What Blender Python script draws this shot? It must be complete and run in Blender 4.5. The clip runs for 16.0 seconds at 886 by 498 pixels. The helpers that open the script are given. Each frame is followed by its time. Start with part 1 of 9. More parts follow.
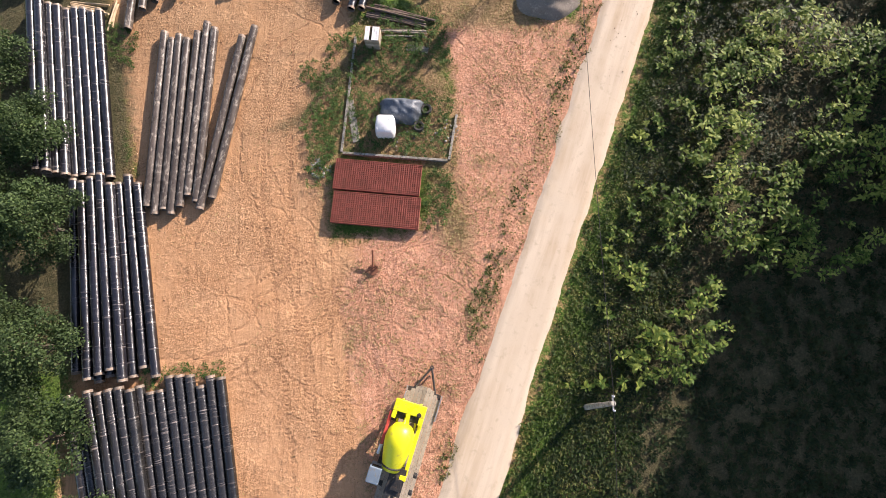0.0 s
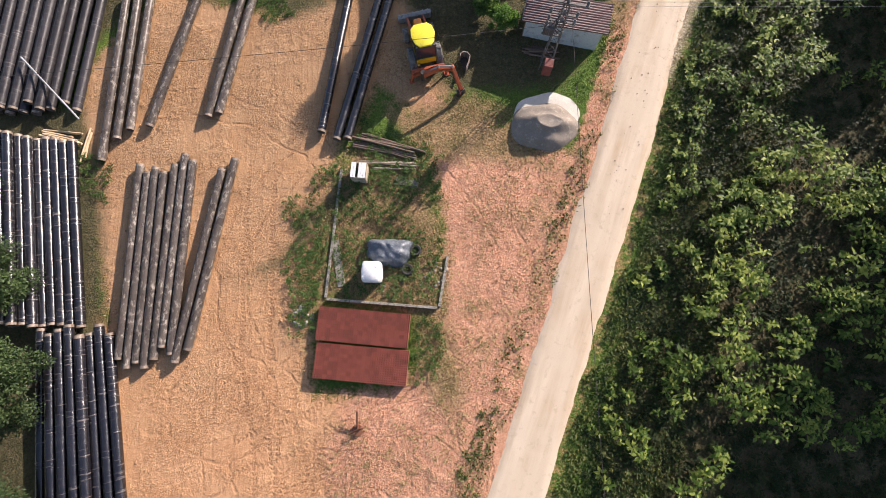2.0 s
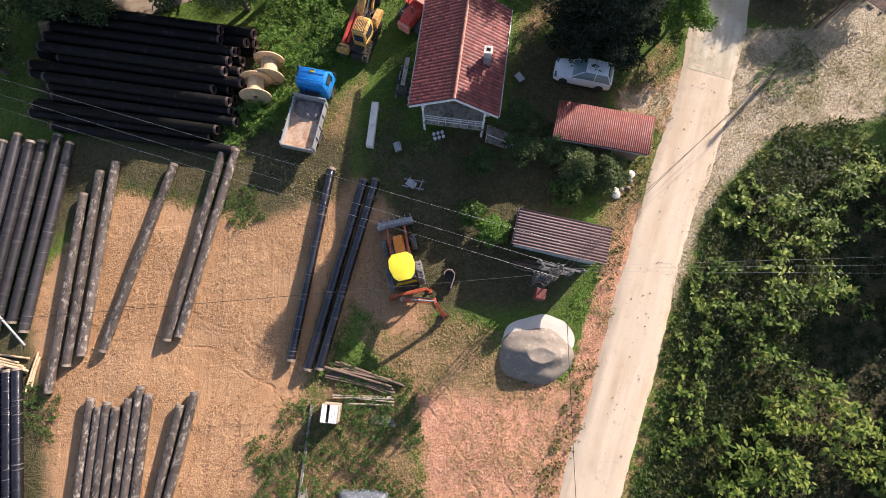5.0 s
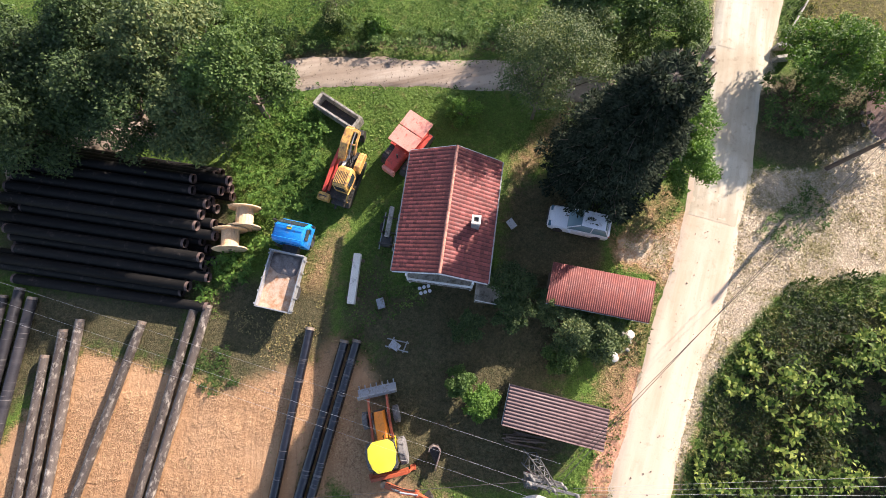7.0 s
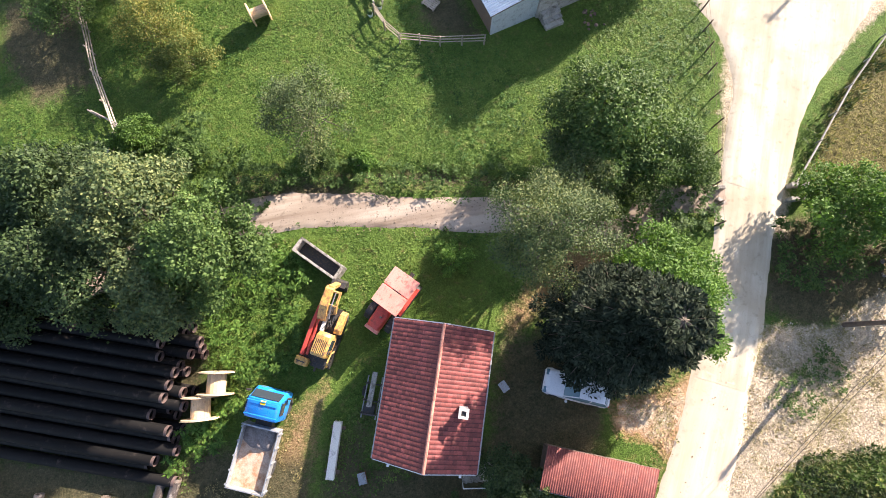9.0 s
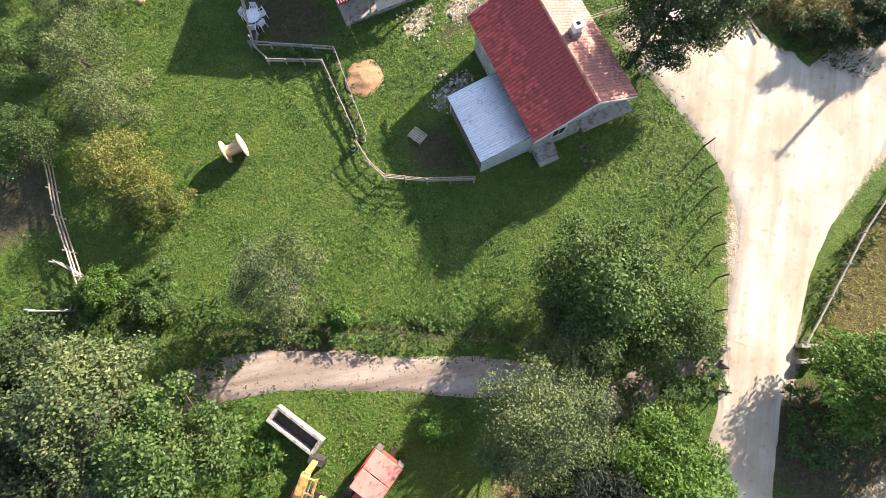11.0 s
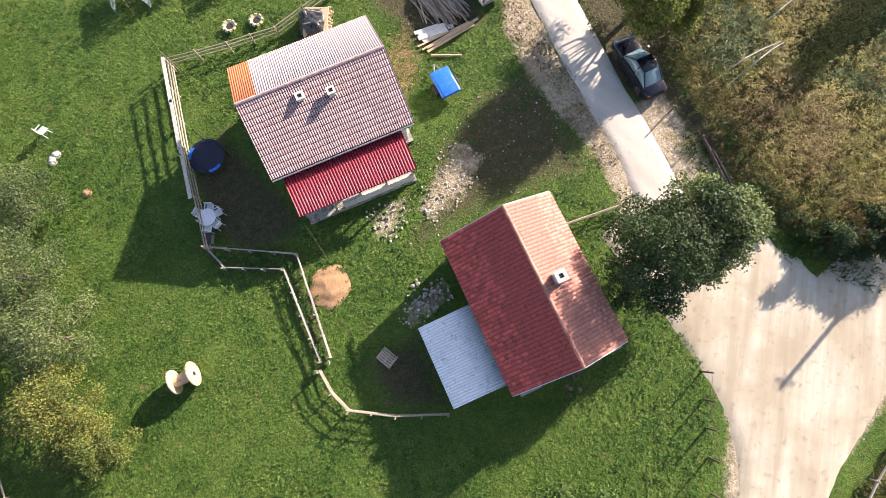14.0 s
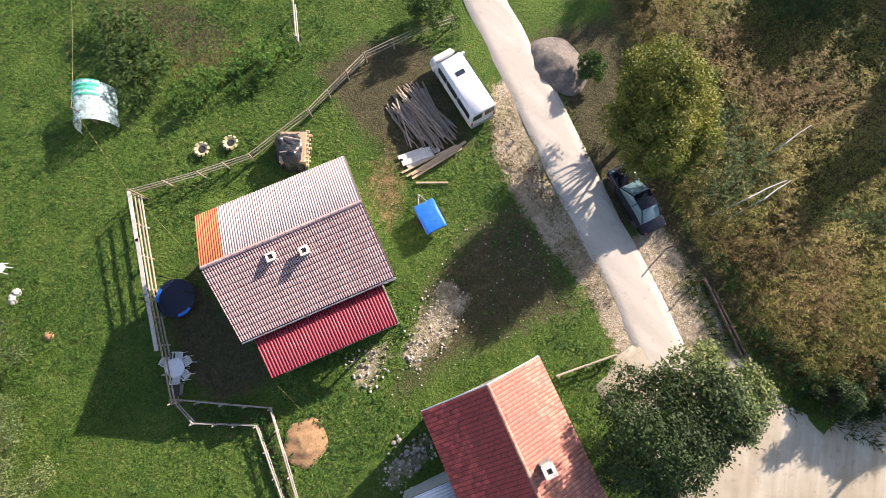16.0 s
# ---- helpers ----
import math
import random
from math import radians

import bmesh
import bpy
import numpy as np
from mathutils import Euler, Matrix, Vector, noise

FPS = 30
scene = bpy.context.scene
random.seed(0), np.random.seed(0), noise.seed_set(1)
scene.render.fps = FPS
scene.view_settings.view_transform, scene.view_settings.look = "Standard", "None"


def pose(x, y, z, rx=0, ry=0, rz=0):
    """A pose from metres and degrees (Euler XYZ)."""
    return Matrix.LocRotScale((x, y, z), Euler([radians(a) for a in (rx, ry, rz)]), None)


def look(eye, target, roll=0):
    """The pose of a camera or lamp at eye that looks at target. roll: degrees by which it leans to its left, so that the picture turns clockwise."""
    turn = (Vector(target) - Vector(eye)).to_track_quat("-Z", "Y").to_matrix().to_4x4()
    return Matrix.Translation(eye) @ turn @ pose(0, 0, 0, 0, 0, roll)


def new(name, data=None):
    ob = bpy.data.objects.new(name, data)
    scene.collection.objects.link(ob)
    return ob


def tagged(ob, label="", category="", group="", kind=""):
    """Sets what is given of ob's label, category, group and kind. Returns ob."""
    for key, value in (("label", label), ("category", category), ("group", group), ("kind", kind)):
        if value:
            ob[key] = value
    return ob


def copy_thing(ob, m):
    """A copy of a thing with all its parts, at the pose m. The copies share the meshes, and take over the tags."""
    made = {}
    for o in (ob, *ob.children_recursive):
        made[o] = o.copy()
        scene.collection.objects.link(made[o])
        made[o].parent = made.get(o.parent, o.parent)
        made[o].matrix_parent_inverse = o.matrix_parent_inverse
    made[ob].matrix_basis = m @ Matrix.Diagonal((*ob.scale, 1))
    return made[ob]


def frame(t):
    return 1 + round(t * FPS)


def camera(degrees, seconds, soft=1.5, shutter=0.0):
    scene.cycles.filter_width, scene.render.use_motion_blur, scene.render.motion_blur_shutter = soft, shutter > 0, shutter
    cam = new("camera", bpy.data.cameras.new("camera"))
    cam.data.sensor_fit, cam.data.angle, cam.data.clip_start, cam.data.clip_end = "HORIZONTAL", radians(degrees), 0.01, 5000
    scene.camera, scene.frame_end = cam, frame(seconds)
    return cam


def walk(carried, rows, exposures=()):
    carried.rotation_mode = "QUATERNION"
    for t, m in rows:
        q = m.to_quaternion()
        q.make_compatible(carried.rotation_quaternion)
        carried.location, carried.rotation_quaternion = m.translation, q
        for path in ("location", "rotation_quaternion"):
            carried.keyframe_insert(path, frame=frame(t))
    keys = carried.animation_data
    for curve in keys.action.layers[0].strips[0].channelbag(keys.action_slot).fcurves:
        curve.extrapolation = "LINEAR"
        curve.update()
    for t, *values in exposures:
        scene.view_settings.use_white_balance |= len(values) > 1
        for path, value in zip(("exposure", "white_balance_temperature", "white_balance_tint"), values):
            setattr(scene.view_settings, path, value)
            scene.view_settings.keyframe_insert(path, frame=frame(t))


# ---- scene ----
cam = camera(86.7, 16.0, soft=0.6)
PATH = [
    (0, (-1.46, -0.709, 27.902), (-1.366, -0.365, 25.934), -0.9),
    (0.5, (-0.686, 1.41, 27.902), (-0.593, 1.755, 25.934), -1.2),
    (1, (0.087, 3.531, 27.898), (0.179, 3.877, 25.931), -1.2),
    (1.5, (0.864, 5.653, 27.89), (0.957, 6.001, 25.923), -1.2),
    (2, (1.649, 7.779, 27.881), (1.743, 8.131, 25.915), -1.1),
    (2.5, (2.446, 9.918, 27.87), (2.539, 10.272, 25.904), -1.2),
    (3, (3.25, 12.071, 27.857), (3.344, 12.426, 25.891), -1.1),
    (3.5, (4.057, 14.235, 27.84), (4.152, 14.593, 25.874), -1.1),
    (4, (4.859, 16.408, 27.824), (4.955, 16.77, 25.859), -1.0),
    (4.2, (5.184, 17.281, 27.821), (5.279, 17.645, 25.857), -1.0),
    (6.3, (8.643, 26.486, 27.822), (8.742, 26.875, 25.862), -1.1),
    (6.5, (8.977, 27.37, 27.819), (9.076, 27.763, 25.861), -1.2),
    (7, (9.815, 29.599, 27.801), (9.914, 29.996, 25.843), -1.3),
    (7.5, (10.649, 31.844, 27.784), (10.743, 32.242, 25.826), -1.7),
    (8, (11.47, 34.109, 27.77), (11.561, 34.5, 25.811), -2.0),
    (8.5, (12.296, 36.409, 27.755), (12.385, 36.8, 25.796), -2.2),
    (9, (13.123, 38.729, 27.744), (13.212, 39.118, 25.784), -2.1),
    (9.5, (13.941, 41.031, 27.741), (14.031, 41.419, 25.781), -1.8),
    (9.7, (14.265, 41.943, 27.741), (14.356, 42.331, 25.781), -1.6),
    (11.8, (17.653, 51.401, 27.817), (17.742, 51.78, 25.855), -1.7),
    (12, (17.983, 52.283, 27.819), (18.076, 52.659, 25.857), -0.9),
    (12.5, (18.828, 54.444, 27.828), (18.919, 54.82, 25.866), -1.2),
    (12.8, (19.344, 55.725, 27.831), (19.434, 56.103, 25.87), -1.6),
    (13, (19.691, 56.575, 27.833), (19.784, 56.951, 25.871), -1.0),
    (13.5, (20.561, 58.696, 27.838), (20.653, 59.073, 25.876), -1.1),
    (14, (21.413, 60.831, 27.842), (21.503, 61.207, 25.88), -1.2),
    (14.5, (22.241, 62.963, 27.844), (22.33, 63.336, 25.881), -1.3),
    (15, (23.041, 65.091, 27.844), (23.129, 65.461, 25.88), -1.3),
    (15.5, (23.814, 67.216, 27.837), (23.902, 67.584, 25.873), -1.1),
    (16, (24.57, 69.344, 27.828), (24.657, 69.704, 25.862), -0.9),
]
walk(cam, [(t, look(eye, target, roll)) for t, eye, target, roll in PATH], [(t, e, 6680, 21) for t, e in ((0.0, 0.95), (3.5, 0.87), (5.2, 1.06), (7.0, 1.46), (9.0, 1.78), (12.5, 1.5), (14.5, 1.38), (15.2, 1.34), (16.0, 1.16))])

# ---- world and sun ----
SUN_EL, SUN_AZ = radians(21.5), radians(30.5)
world = bpy.data.worlds.new("sky")
scene.world = world
world.use_nodes = True
wn = world.node_tree
sky = wn.nodes.new("ShaderNodeTexSky")
sky.sky_type, sky.sun_disc, sky.sun_elevation, sky.sun_rotation = "NISHITA", False, SUN_EL, math.pi / 2 - SUN_AZ
wn.nodes["Background"].inputs[1].default_value = 0.105
wn.links.new(sky.outputs[0], wn.nodes["Background"].inputs[0])
sun_dir = Vector((math.cos(SUN_EL) * math.cos(SUN_AZ), math.cos(SUN_EL) * math.sin(SUN_AZ), math.sin(SUN_EL)))
sun = new("sun", bpy.data.lights.new("sun", "SUN"))
sun.data.energy, sun.data.angle, sun.data.color = 5.0, radians(0.6), (1.0, 0.93, 0.82)
sun.matrix_world = look(sun_dir * 200, (0, 0, 0))


# ---- material kit ----
def tree_of(name):
    m = bpy.data.materials.new(name)
    m.use_nodes = True
    return m, m.node_tree, m.node_tree.nodes["Principled BSDF"]


def node(nt, kind, **values):
    n = nt.nodes.new(kind)
    for key, value in values.items():
        if key == "blend":
            n.blend_type = value
        elif key == "op":
            n.operation = value
        elif key == "data":
            n.data_type = value
        elif key == "attr":
            n.attribute_name = value
    return n


def noise_of(nt, coords, scale, detail=3.0, rough=0.6):
    n = node(nt, "ShaderNodeTexNoise")
    n.inputs["Scale"].default_value, n.inputs["Detail"].default_value, n.inputs["Roughness"].default_value = scale, detail, rough
    nt.links.new(coords, n.inputs["Vector"])
    return n.outputs["Fac"]


def spread(nt, value, lo, hi, to_lo=0.0, to_hi=1.0):
    n = node(nt, "ShaderNodeMapRange")
    nt.links.new(value, n.inputs[0])
    for i, v in enumerate((lo, hi, to_lo, to_hi)):
        n.inputs[i + 1].default_value = v
    return n.outputs[0]


def mix(nt, fac, a, b, blend="MIX"):
    n = node(nt, "ShaderNodeMix", data="RGBA", blend=blend)
    for socket, v in ((n.inputs[0], fac), (n.inputs[6], a), (n.inputs[7], b)):
        if hasattr(v, "links"):
            nt.links.new(v, socket)
        elif isinstance(v, float):
            socket.default_value = v
        else:
            socket.default_value = (*v, 1)
    return n.outputs[2]


def drawn_out(nt, coords, degrees, factor):
    """Coordinates stretched along a direction on the plan."""
    turn, pull = node(nt, "ShaderNodeMapping"), node(nt, "ShaderNodeMapping")
    turn.inputs["Rotation"].default_value, pull.inputs["Scale"].default_value = (0, 0, radians(-degrees)), (factor, 1.0, 1.0)
    nt.links.new(coords, turn.inputs[0])
    nt.links.new(turn.outputs[0], pull.inputs[0])
    return pull.outputs[0]


def maths(nt, op, a, b=0.0):
    n = node(nt, "ShaderNodeMath", op=op)
    for socket, v in ((n.inputs[0], a), (n.inputs[1], b)):
        if hasattr(v, "links"):
            nt.links.new(v, socket)
        else:
            socket.default_value = v
    return n.outputs[0]


def bumped(nt, bsdf, height, strength, distance=0.02):
    n = node(nt, "ShaderNodeBump")
    n.inputs["Strength"].default_value, n.inputs["Distance"].default_value = strength, distance
    nt.links.new(height, n.inputs["Height"])
    nt.links.new(n.outputs[0], bsdf.inputs["Normal"])


def mat(name, a, b, scale=1.5, fine=18.0, rough=0.8, metal=0.0, bump=0.3, vary=0.0, dirt=None, dirt_amount=0.3, gloss_vary=0.15, stretch=None):
    """Two colours in patches and grain, optional dirt, and a value change from piece to piece."""
    m, nt, bs = tree_of(name)
    co = node(nt, "ShaderNodeTexCoord").outputs["Object"]
    if stretch:
        mp = node(nt, "ShaderNodeMapping")
        mp.inputs["Scale"].default_value = stretch
        nt.links.new(co, mp.inputs[0])
        co = mp.outputs[0]
    if vary:
        info = node(nt, "ShaderNodeObjectInfo")
        add = node(nt, "ShaderNodeVectorMath", op="ADD")
        far = node(nt, "ShaderNodeVectorMath", op="SCALE")
        nt.links.new(info.outputs["Location"], far.inputs[0])
        far.inputs["Scale"].default_value = 3.7
        nt.links.new(co, add.inputs[0])
        nt.links.new(far.outputs[0], add.inputs[1])
        co = add.outputs[0]
    big, small = noise_of(nt, co, scale, 4.0), noise_of(nt, co, fine, 3.0)
    col = mix(nt, spread(nt, big, 0.35, 0.65), a, b)
    col = mix(nt, 0.5, col, mix(nt, spread(nt, small, 0.3, 0.7), tuple(0.72 * v for v in a), tuple(min(1.0, 1.2 * v) for v in b)))
    if dirt:
        spots = noise_of(nt, co, scale * 2.7, 6.0, 0.7)
        col = mix(nt, spread(nt, spots, 0.62 - dirt_amount * 0.4, 0.72 - dirt_amount * 0.2), col, dirt)
    if vary:
        info = node(nt, "ShaderNodeObjectInfo")
        hsv = node(nt, "ShaderNodeHueSaturation")
        nt.links.new(spread(nt, info.outputs["Random"], 0, 1, 1 - vary, 1 + vary), hsv.inputs["Value"])
        nt.links.new(col, hsv.inputs["Color"])
        col = hsv.outputs[0]
    nt.links.new(col, bs.inputs["Base Color"])
    nt.links.new(spread(nt, big, 0.3, 0.7, max(0.05, rough - gloss_vary), min(1.0, rough + gloss_vary)), bs.inputs["Roughness"])
    bs.inputs["Metallic"].default_value = metal
    bumped(nt, bs, small, bump, 0.02)
    return m


def leaf_mat(name, dark, light, third=None, glow=0.3, patch=0.25):
    """Leaves: a colour for each leaf, larger patches of tone, and light that comes through."""
    m, nt, bs = tree_of(name)
    geo = node(nt, "ShaderNodeNewGeometry")
    rnd = geo.outputs["Random Per Island"]
    big = noise_of(nt, geo.outputs["Position"], patch, 3.0)
    col = mix(nt, rnd, dark, light)
    if third:
        col = mix(nt, spread(nt, maths(nt, "ADD", maths(nt, "MULTIPLY", rnd, 0.35), big), 0.62, 0.85), col, third)
    hsv = node(nt, "ShaderNodeHueSaturation")
    nt.links.new(spread(nt, big, 0.3, 0.7, 0.66, 1.32), hsv.inputs["Value"])
    nt.links.new(col, hsv.inputs["Color"])
    col = hsv.outputs[0]
    nt.links.new(col, bs.inputs["Base Color"])
    bs.inputs["Roughness"].default_value, bs.inputs["Specular IOR Level"].default_value = 0.6, 0.2
    tr = node(nt, "ShaderNodeBsdfTranslucent")
    nt.links.new(mix(nt, 1.0, col, (1.0, 1.1, 0.5), "MULTIPLY"), tr.inputs[0])
    mx = node(nt, "ShaderNodeMixShader")
    mx.inputs[0].default_value = glow
    nt.links.new(bs.outputs[0], mx.inputs[1])
    nt.links.new(tr.outputs[0], mx.inputs[2])
    nt.links.new(mx.outputs[0], nt.nodes["Material Output"].inputs[0])
    return m


def glass_mat(name, tint=(0.03, 0.04, 0.05)):
    m, nt, bs = tree_of(name)
    bs.inputs["Base Color"].default_value, bs.inputs["Roughness"].default_value = (*tint, 1), 0.06
    bs.inputs["Specular IOR Level"].default_value = 0.8
    return m


# ---- mesh kit ----
class Shape:
    """Collects vertices and faces for one mesh."""

    def __init__(self):
        self.v, self.f = [], []

    def add(self, verts, faces):
        k = len(self.v)
        self.v += [tuple(p) for p in verts]
        self.f += [tuple(i + k for i in f) for f in faces]
        return self

    def box(self, x0, y0, z0, x1, y1, z1, m=None):
        vs = [Vector(p) for p in ((x0, y0, z0), (x1, y0, z0), (x1, y1, z0), (x0, y1, z0), (x0, y0, z1), (x1, y0, z1), (x1, y1, z1), (x0, y1, z1))]
        if m:
            vs = [m @ p for p in vs]
        return self.add(vs, [(3, 2, 1, 0), (4, 5, 6, 7), (0, 1, 5, 4), (1, 2, 6, 5), (2, 3, 7, 6), (3, 0, 4, 7)])

    def rod(self, p, q, r, n=8, r2=None, caps=True):
        p, q = Vector(p), Vector(q)
        r2 = r if r2 is None else r2
        turn = (q - p).to_track_quat("Z", "Y").to_matrix()
        ring = [turn @ Vector((math.cos(2 * math.pi * i / n), math.sin(2 * math.pi * i / n), 0)) for i in range(n)]
        faces = [(i, (i + 1) % n, n + (i + 1) % n, n + i) for i in range(n)]
        if caps:
            faces += [tuple(range(n))[::-1], tuple(range(n, 2 * n))]
        return self.add([p + r * u for u in ring] + [q + r2 * u for u in ring], faces)

    def bend(self, points, r, n=6):
        """One unbroken bent rod through the points."""
        pts = [Vector(p) for p in points]
        vs, fs = [], []
        for i, p in enumerate(pts):
            d = pts[min(i + 1, len(pts) - 1)] - pts[max(i - 1, 0)]
            turn = d.to_track_quat("Z", "Y").to_matrix()
            vs += [p + turn @ Vector((r * math.cos(2 * math.pi * k / n), r * math.sin(2 * math.pi * k / n), 0)) for k in range(n)]
        for i in range(len(pts) - 1):
            fs += [(i * n + k, i * n + (k + 1) % n, (i + 1) * n + (k + 1) % n, (i + 1) * n + k) for k in range(n)]
        fs += [tuple(range(n))[::-1], tuple(range((len(pts) - 1) * n, len(pts) * n))]
        return self.add(vs, fs)

    def tube(self, p, q, r, inner, n=24):
        p, q = Vector(p), Vector(q)
        turn = (q - p).to_track_quat("Z", "Y").to_matrix()
        ring = [turn @ Vector((math.cos(2 * math.pi * i / n), math.sin(2 * math.pi * i / n), 0)) for i in range(n)]
        vs = [c + s * u for c, s in ((p, r), (q, r), (q, inner), (p, inner)) for u in ring]
        return self.add(vs, [(k * n + i, k * n + (i + 1) % n, (k + 1) % 4 * n + (i + 1) % n, (k + 1) % 4 * n + i) for k in range(4) for i in range(n)])

    def prism(self, outline, y0, y1, axis="y"):
        """An outline of (across, up) pulled along an axis."""
        n = len(outline)
        put = {"y": lambda a, b, c: (a, c, b), "x": lambda a, b, c: (c, a, b), "z": lambda a, b, c: (a, b, c)}[axis]
        vs = [put(a, b, y0) for a, b in outline] + [put(a, b, y1) for a, b in outline]
        return self.add(vs, [(i, (i + 1) % n, n + (i + 1) % n, n + i) for i in range(n)] + [tuple(range(n))[::-1], tuple(range(n, 2 * n))])

    def lathe(self, profile, centre=(0, 0, 0), axis=(0, 0, 1), n=20):
        c, turn = Vector(centre), Vector(axis).to_track_quat("Z", "Y").to_matrix()
        vs = [c + turn @ Vector((r * math.cos(2 * math.pi * i / n), r * math.sin(2 * math.pi * i / n), h)) for r, h in profile for i in range(n)]
        k = len(profile)
        return self.add(vs, [(j * n + i, j * n + (i + 1) % n, (j + 1) * n + (i + 1) % n, (j + 1) * n + i) for j in range(k - 1) for i in range(n)]
                        + [tuple(range(n))[::-1], tuple(range((k - 1) * n, k * n))])

    def mesh(self, name, material, bevel=0.0, smooth=False):
        me = bpy.data.meshes.new(name)
        me.from_pydata(self.v, [], self.f)
        bm = bmesh.new()
        bm.from_mesh(me)
        bmesh.ops.recalc_face_normals(bm, faces=bm.faces)
        if bevel:
            bmesh.ops.bevel(bm, geom=[e for e in bm.edges if len(e.link_faces) == 2 and e.calc_face_angle(0) > 0.5], offset=bevel, segments=2, profile=0.6, affect="EDGES", clamp_overlap=True)
        if smooth:
            for f in bm.faces:
                f.smooth = True
            for e in bm.edges:
                e.smooth = not (len(e.link_faces) == 2 and e.calc_face_angle(0) > 0.7)
        bm.to_mesh(me)
        bm.free()
        me.materials.append(material)
        return me


def part(name, shape, material, parent=None, label="", bevel=0.0, smooth=False, at=None):
    ob = new(name, shape.mesh(name, material, bevel, smooth))
    if parent:
        ob.parent = parent
    if at is not None:
        ob.matrix_basis = at
    return tagged(ob, label)


def thing(name, xy, rz=0.0, z=0.0, label="", category="", group=""):
    """The Empty at the base of a thing with parts."""
    ob = new(name)
    ob.empty_display_size = 0.2
    ob.matrix_basis = pose(xy[0], xy[1], z, 0, 0, rz)
    return tagged(ob, label, category, group)


def heading(a, b):
    """Degrees from a to b on the plan."""
    return math.degrees(math.atan2(b[1] - a[1], b[0] - a[0]))


def middle(*pts):
    return sum(p[0] for p in pts) / len(pts), sum(p[1] for p in pts) / len(pts)


def raw_mesh(name, verts, faces, material, smooth=False):
    """A large mesh from arrays of vertices and quads."""
    me = bpy.data.meshes.new(name)
    verts, faces = np.asarray(verts, np.float32), np.asarray(faces, np.int32)
    me.vertices.add(len(verts))
    me.vertices.foreach_set("co", verts.ravel())
    k = faces.shape[1]
    me.loops.add(faces.size)
    me.loops.foreach_set("vertex_index", faces.ravel())
    me.polygons.add(len(faces))
    me.polygons.foreach_set("loop_start", np.arange(0, faces.size, k, dtype=np.int32))
    if smooth:
        me.polygons.foreach_set("use_smooth", np.ones(len(faces), bool))
    me.update(calc_edges=True)
    me.materials.append(material)
    return me


# ---- materials ----
STEEL_BLACK = mat("black_pipe_coating", (0.006, 0.006, 0.009), (0.012, 0.011, 0.014), 0.8, 30, 0.22, 0.0, 0.4, 0.3, (0.16, 0.14, 0.13), 0.1, 0.07, stretch=(3.0, 0.15, 0.15))
STEEL_BLACK.node_tree.nodes["Principled BSDF"].inputs["Specular IOR Level"].default_value = 1.0
STEEL_GREY = mat("dusty_pipe_coating", (0.05, 0.041, 0.036), (0.095, 0.076, 0.062), 1.4, 22, 0.3, 0.0, 0.15, 0.25, (0.34, 0.3, 0.25), 0.24, 0.08, stretch=(0.7, 1.3, 1.3))
STEEL_DARK = mat("dark_bitumen_coating", (0.012, 0.012, 0.013), (0.025, 0.023, 0.022), 0.9, 26, 0.22, 0.0, 0.4, 0.35, (0.24, 0.2, 0.18), 0.1, 0.08, stretch=(3.0, 0.2, 0.2))
STEEL_DARK.node_tree.nodes["Principled BSDF"].inputs["Specular IOR Level"].default_value = 0.9
STEEL_DULL = mat("dull_streaked_coating", (0.018, 0.017, 0.02), (0.034, 0.031, 0.033), 0.9, 26, 0.42, 0.0, 0.4, 0.35, (0.17, 0.15, 0.14), 0.12, 0.1, stretch=(3.0, 0.2, 0.2))
STEEL_DULL.node_tree.nodes["Principled BSDF"].inputs["Specular IOR Level"].default_value = 0.4
# Deep grove shade is put into this near-black, dull coating.
STEEL_MATT = mat("shaded_matt_black_coating", (0.006, 0.006, 0.006), (0.013, 0.012, 0.011), 0.9, 26, 0.7, 0.0, 0.2, 0.25, (0.05, 0.04, 0.035), 0.1)
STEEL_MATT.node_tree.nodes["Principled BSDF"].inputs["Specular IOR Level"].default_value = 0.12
BARE_END = mat("bare_pipe_end", (0.16, 0.13, 0.1), (0.32, 0.27, 0.22), 6, 40, 0.6, 0.3, 0.2, 0.25, (0.2, 0.09, 0.05), 0.3)
RUST = mat("rusty_steel", (0.16, 0.06, 0.035), (0.26, 0.11, 0.06), 5, 40, 0.85, 0.2, 0.3, 0.2)
CONCRETE = mat("weathered_concrete", (0.28, 0.26, 0.22), (0.42, 0.39, 0.34), 1.2, 25, 0.9, 0, 0.3, 0.15, (0.13, 0.12, 0.09), 0.35)
PLASTER = mat("pale_plaster", (0.62, 0.58, 0.5), (0.72, 0.68, 0.6), 0.8, 20, 0.9, 0, 0.2, 0.05, (0.35, 0.31, 0.26), 0.2)
WOOD = mat("weathered_wood", (0.3, 0.24, 0.17), (0.44, 0.37, 0.28), 3, 30, 0.85, 0, 0.3, 0.25, (0.15, 0.12, 0.09), 0.2)
WOOD_NEW = mat("pale_fresh_wood", (0.52, 0.36, 0.2), (0.64, 0.48, 0.3), 2.5, 30, 0.75, 0, 0.25, 0.15, (0.3, 0.2, 0.12), 0.15)
WOOD_DARK = mat("dark_old_wood", (0.09, 0.06, 0.045), (0.2, 0.14, 0.1), 3, 30, 0.85, 0, 0.3, 0.3)
BARK = mat("tree_bark", (0.07, 0.055, 0.04), (0.16, 0.13, 0.1), 4, 30, 0.95, 0, 0.6, 0.1)
WHITE_PAINT = mat("white_car_paint", (0.74, 0.74, 0.74), (0.8, 0.8, 0.79), 1, 60, 0.25, 0, 0.02, 0, (0.5, 0.48, 0.44), 0.1)
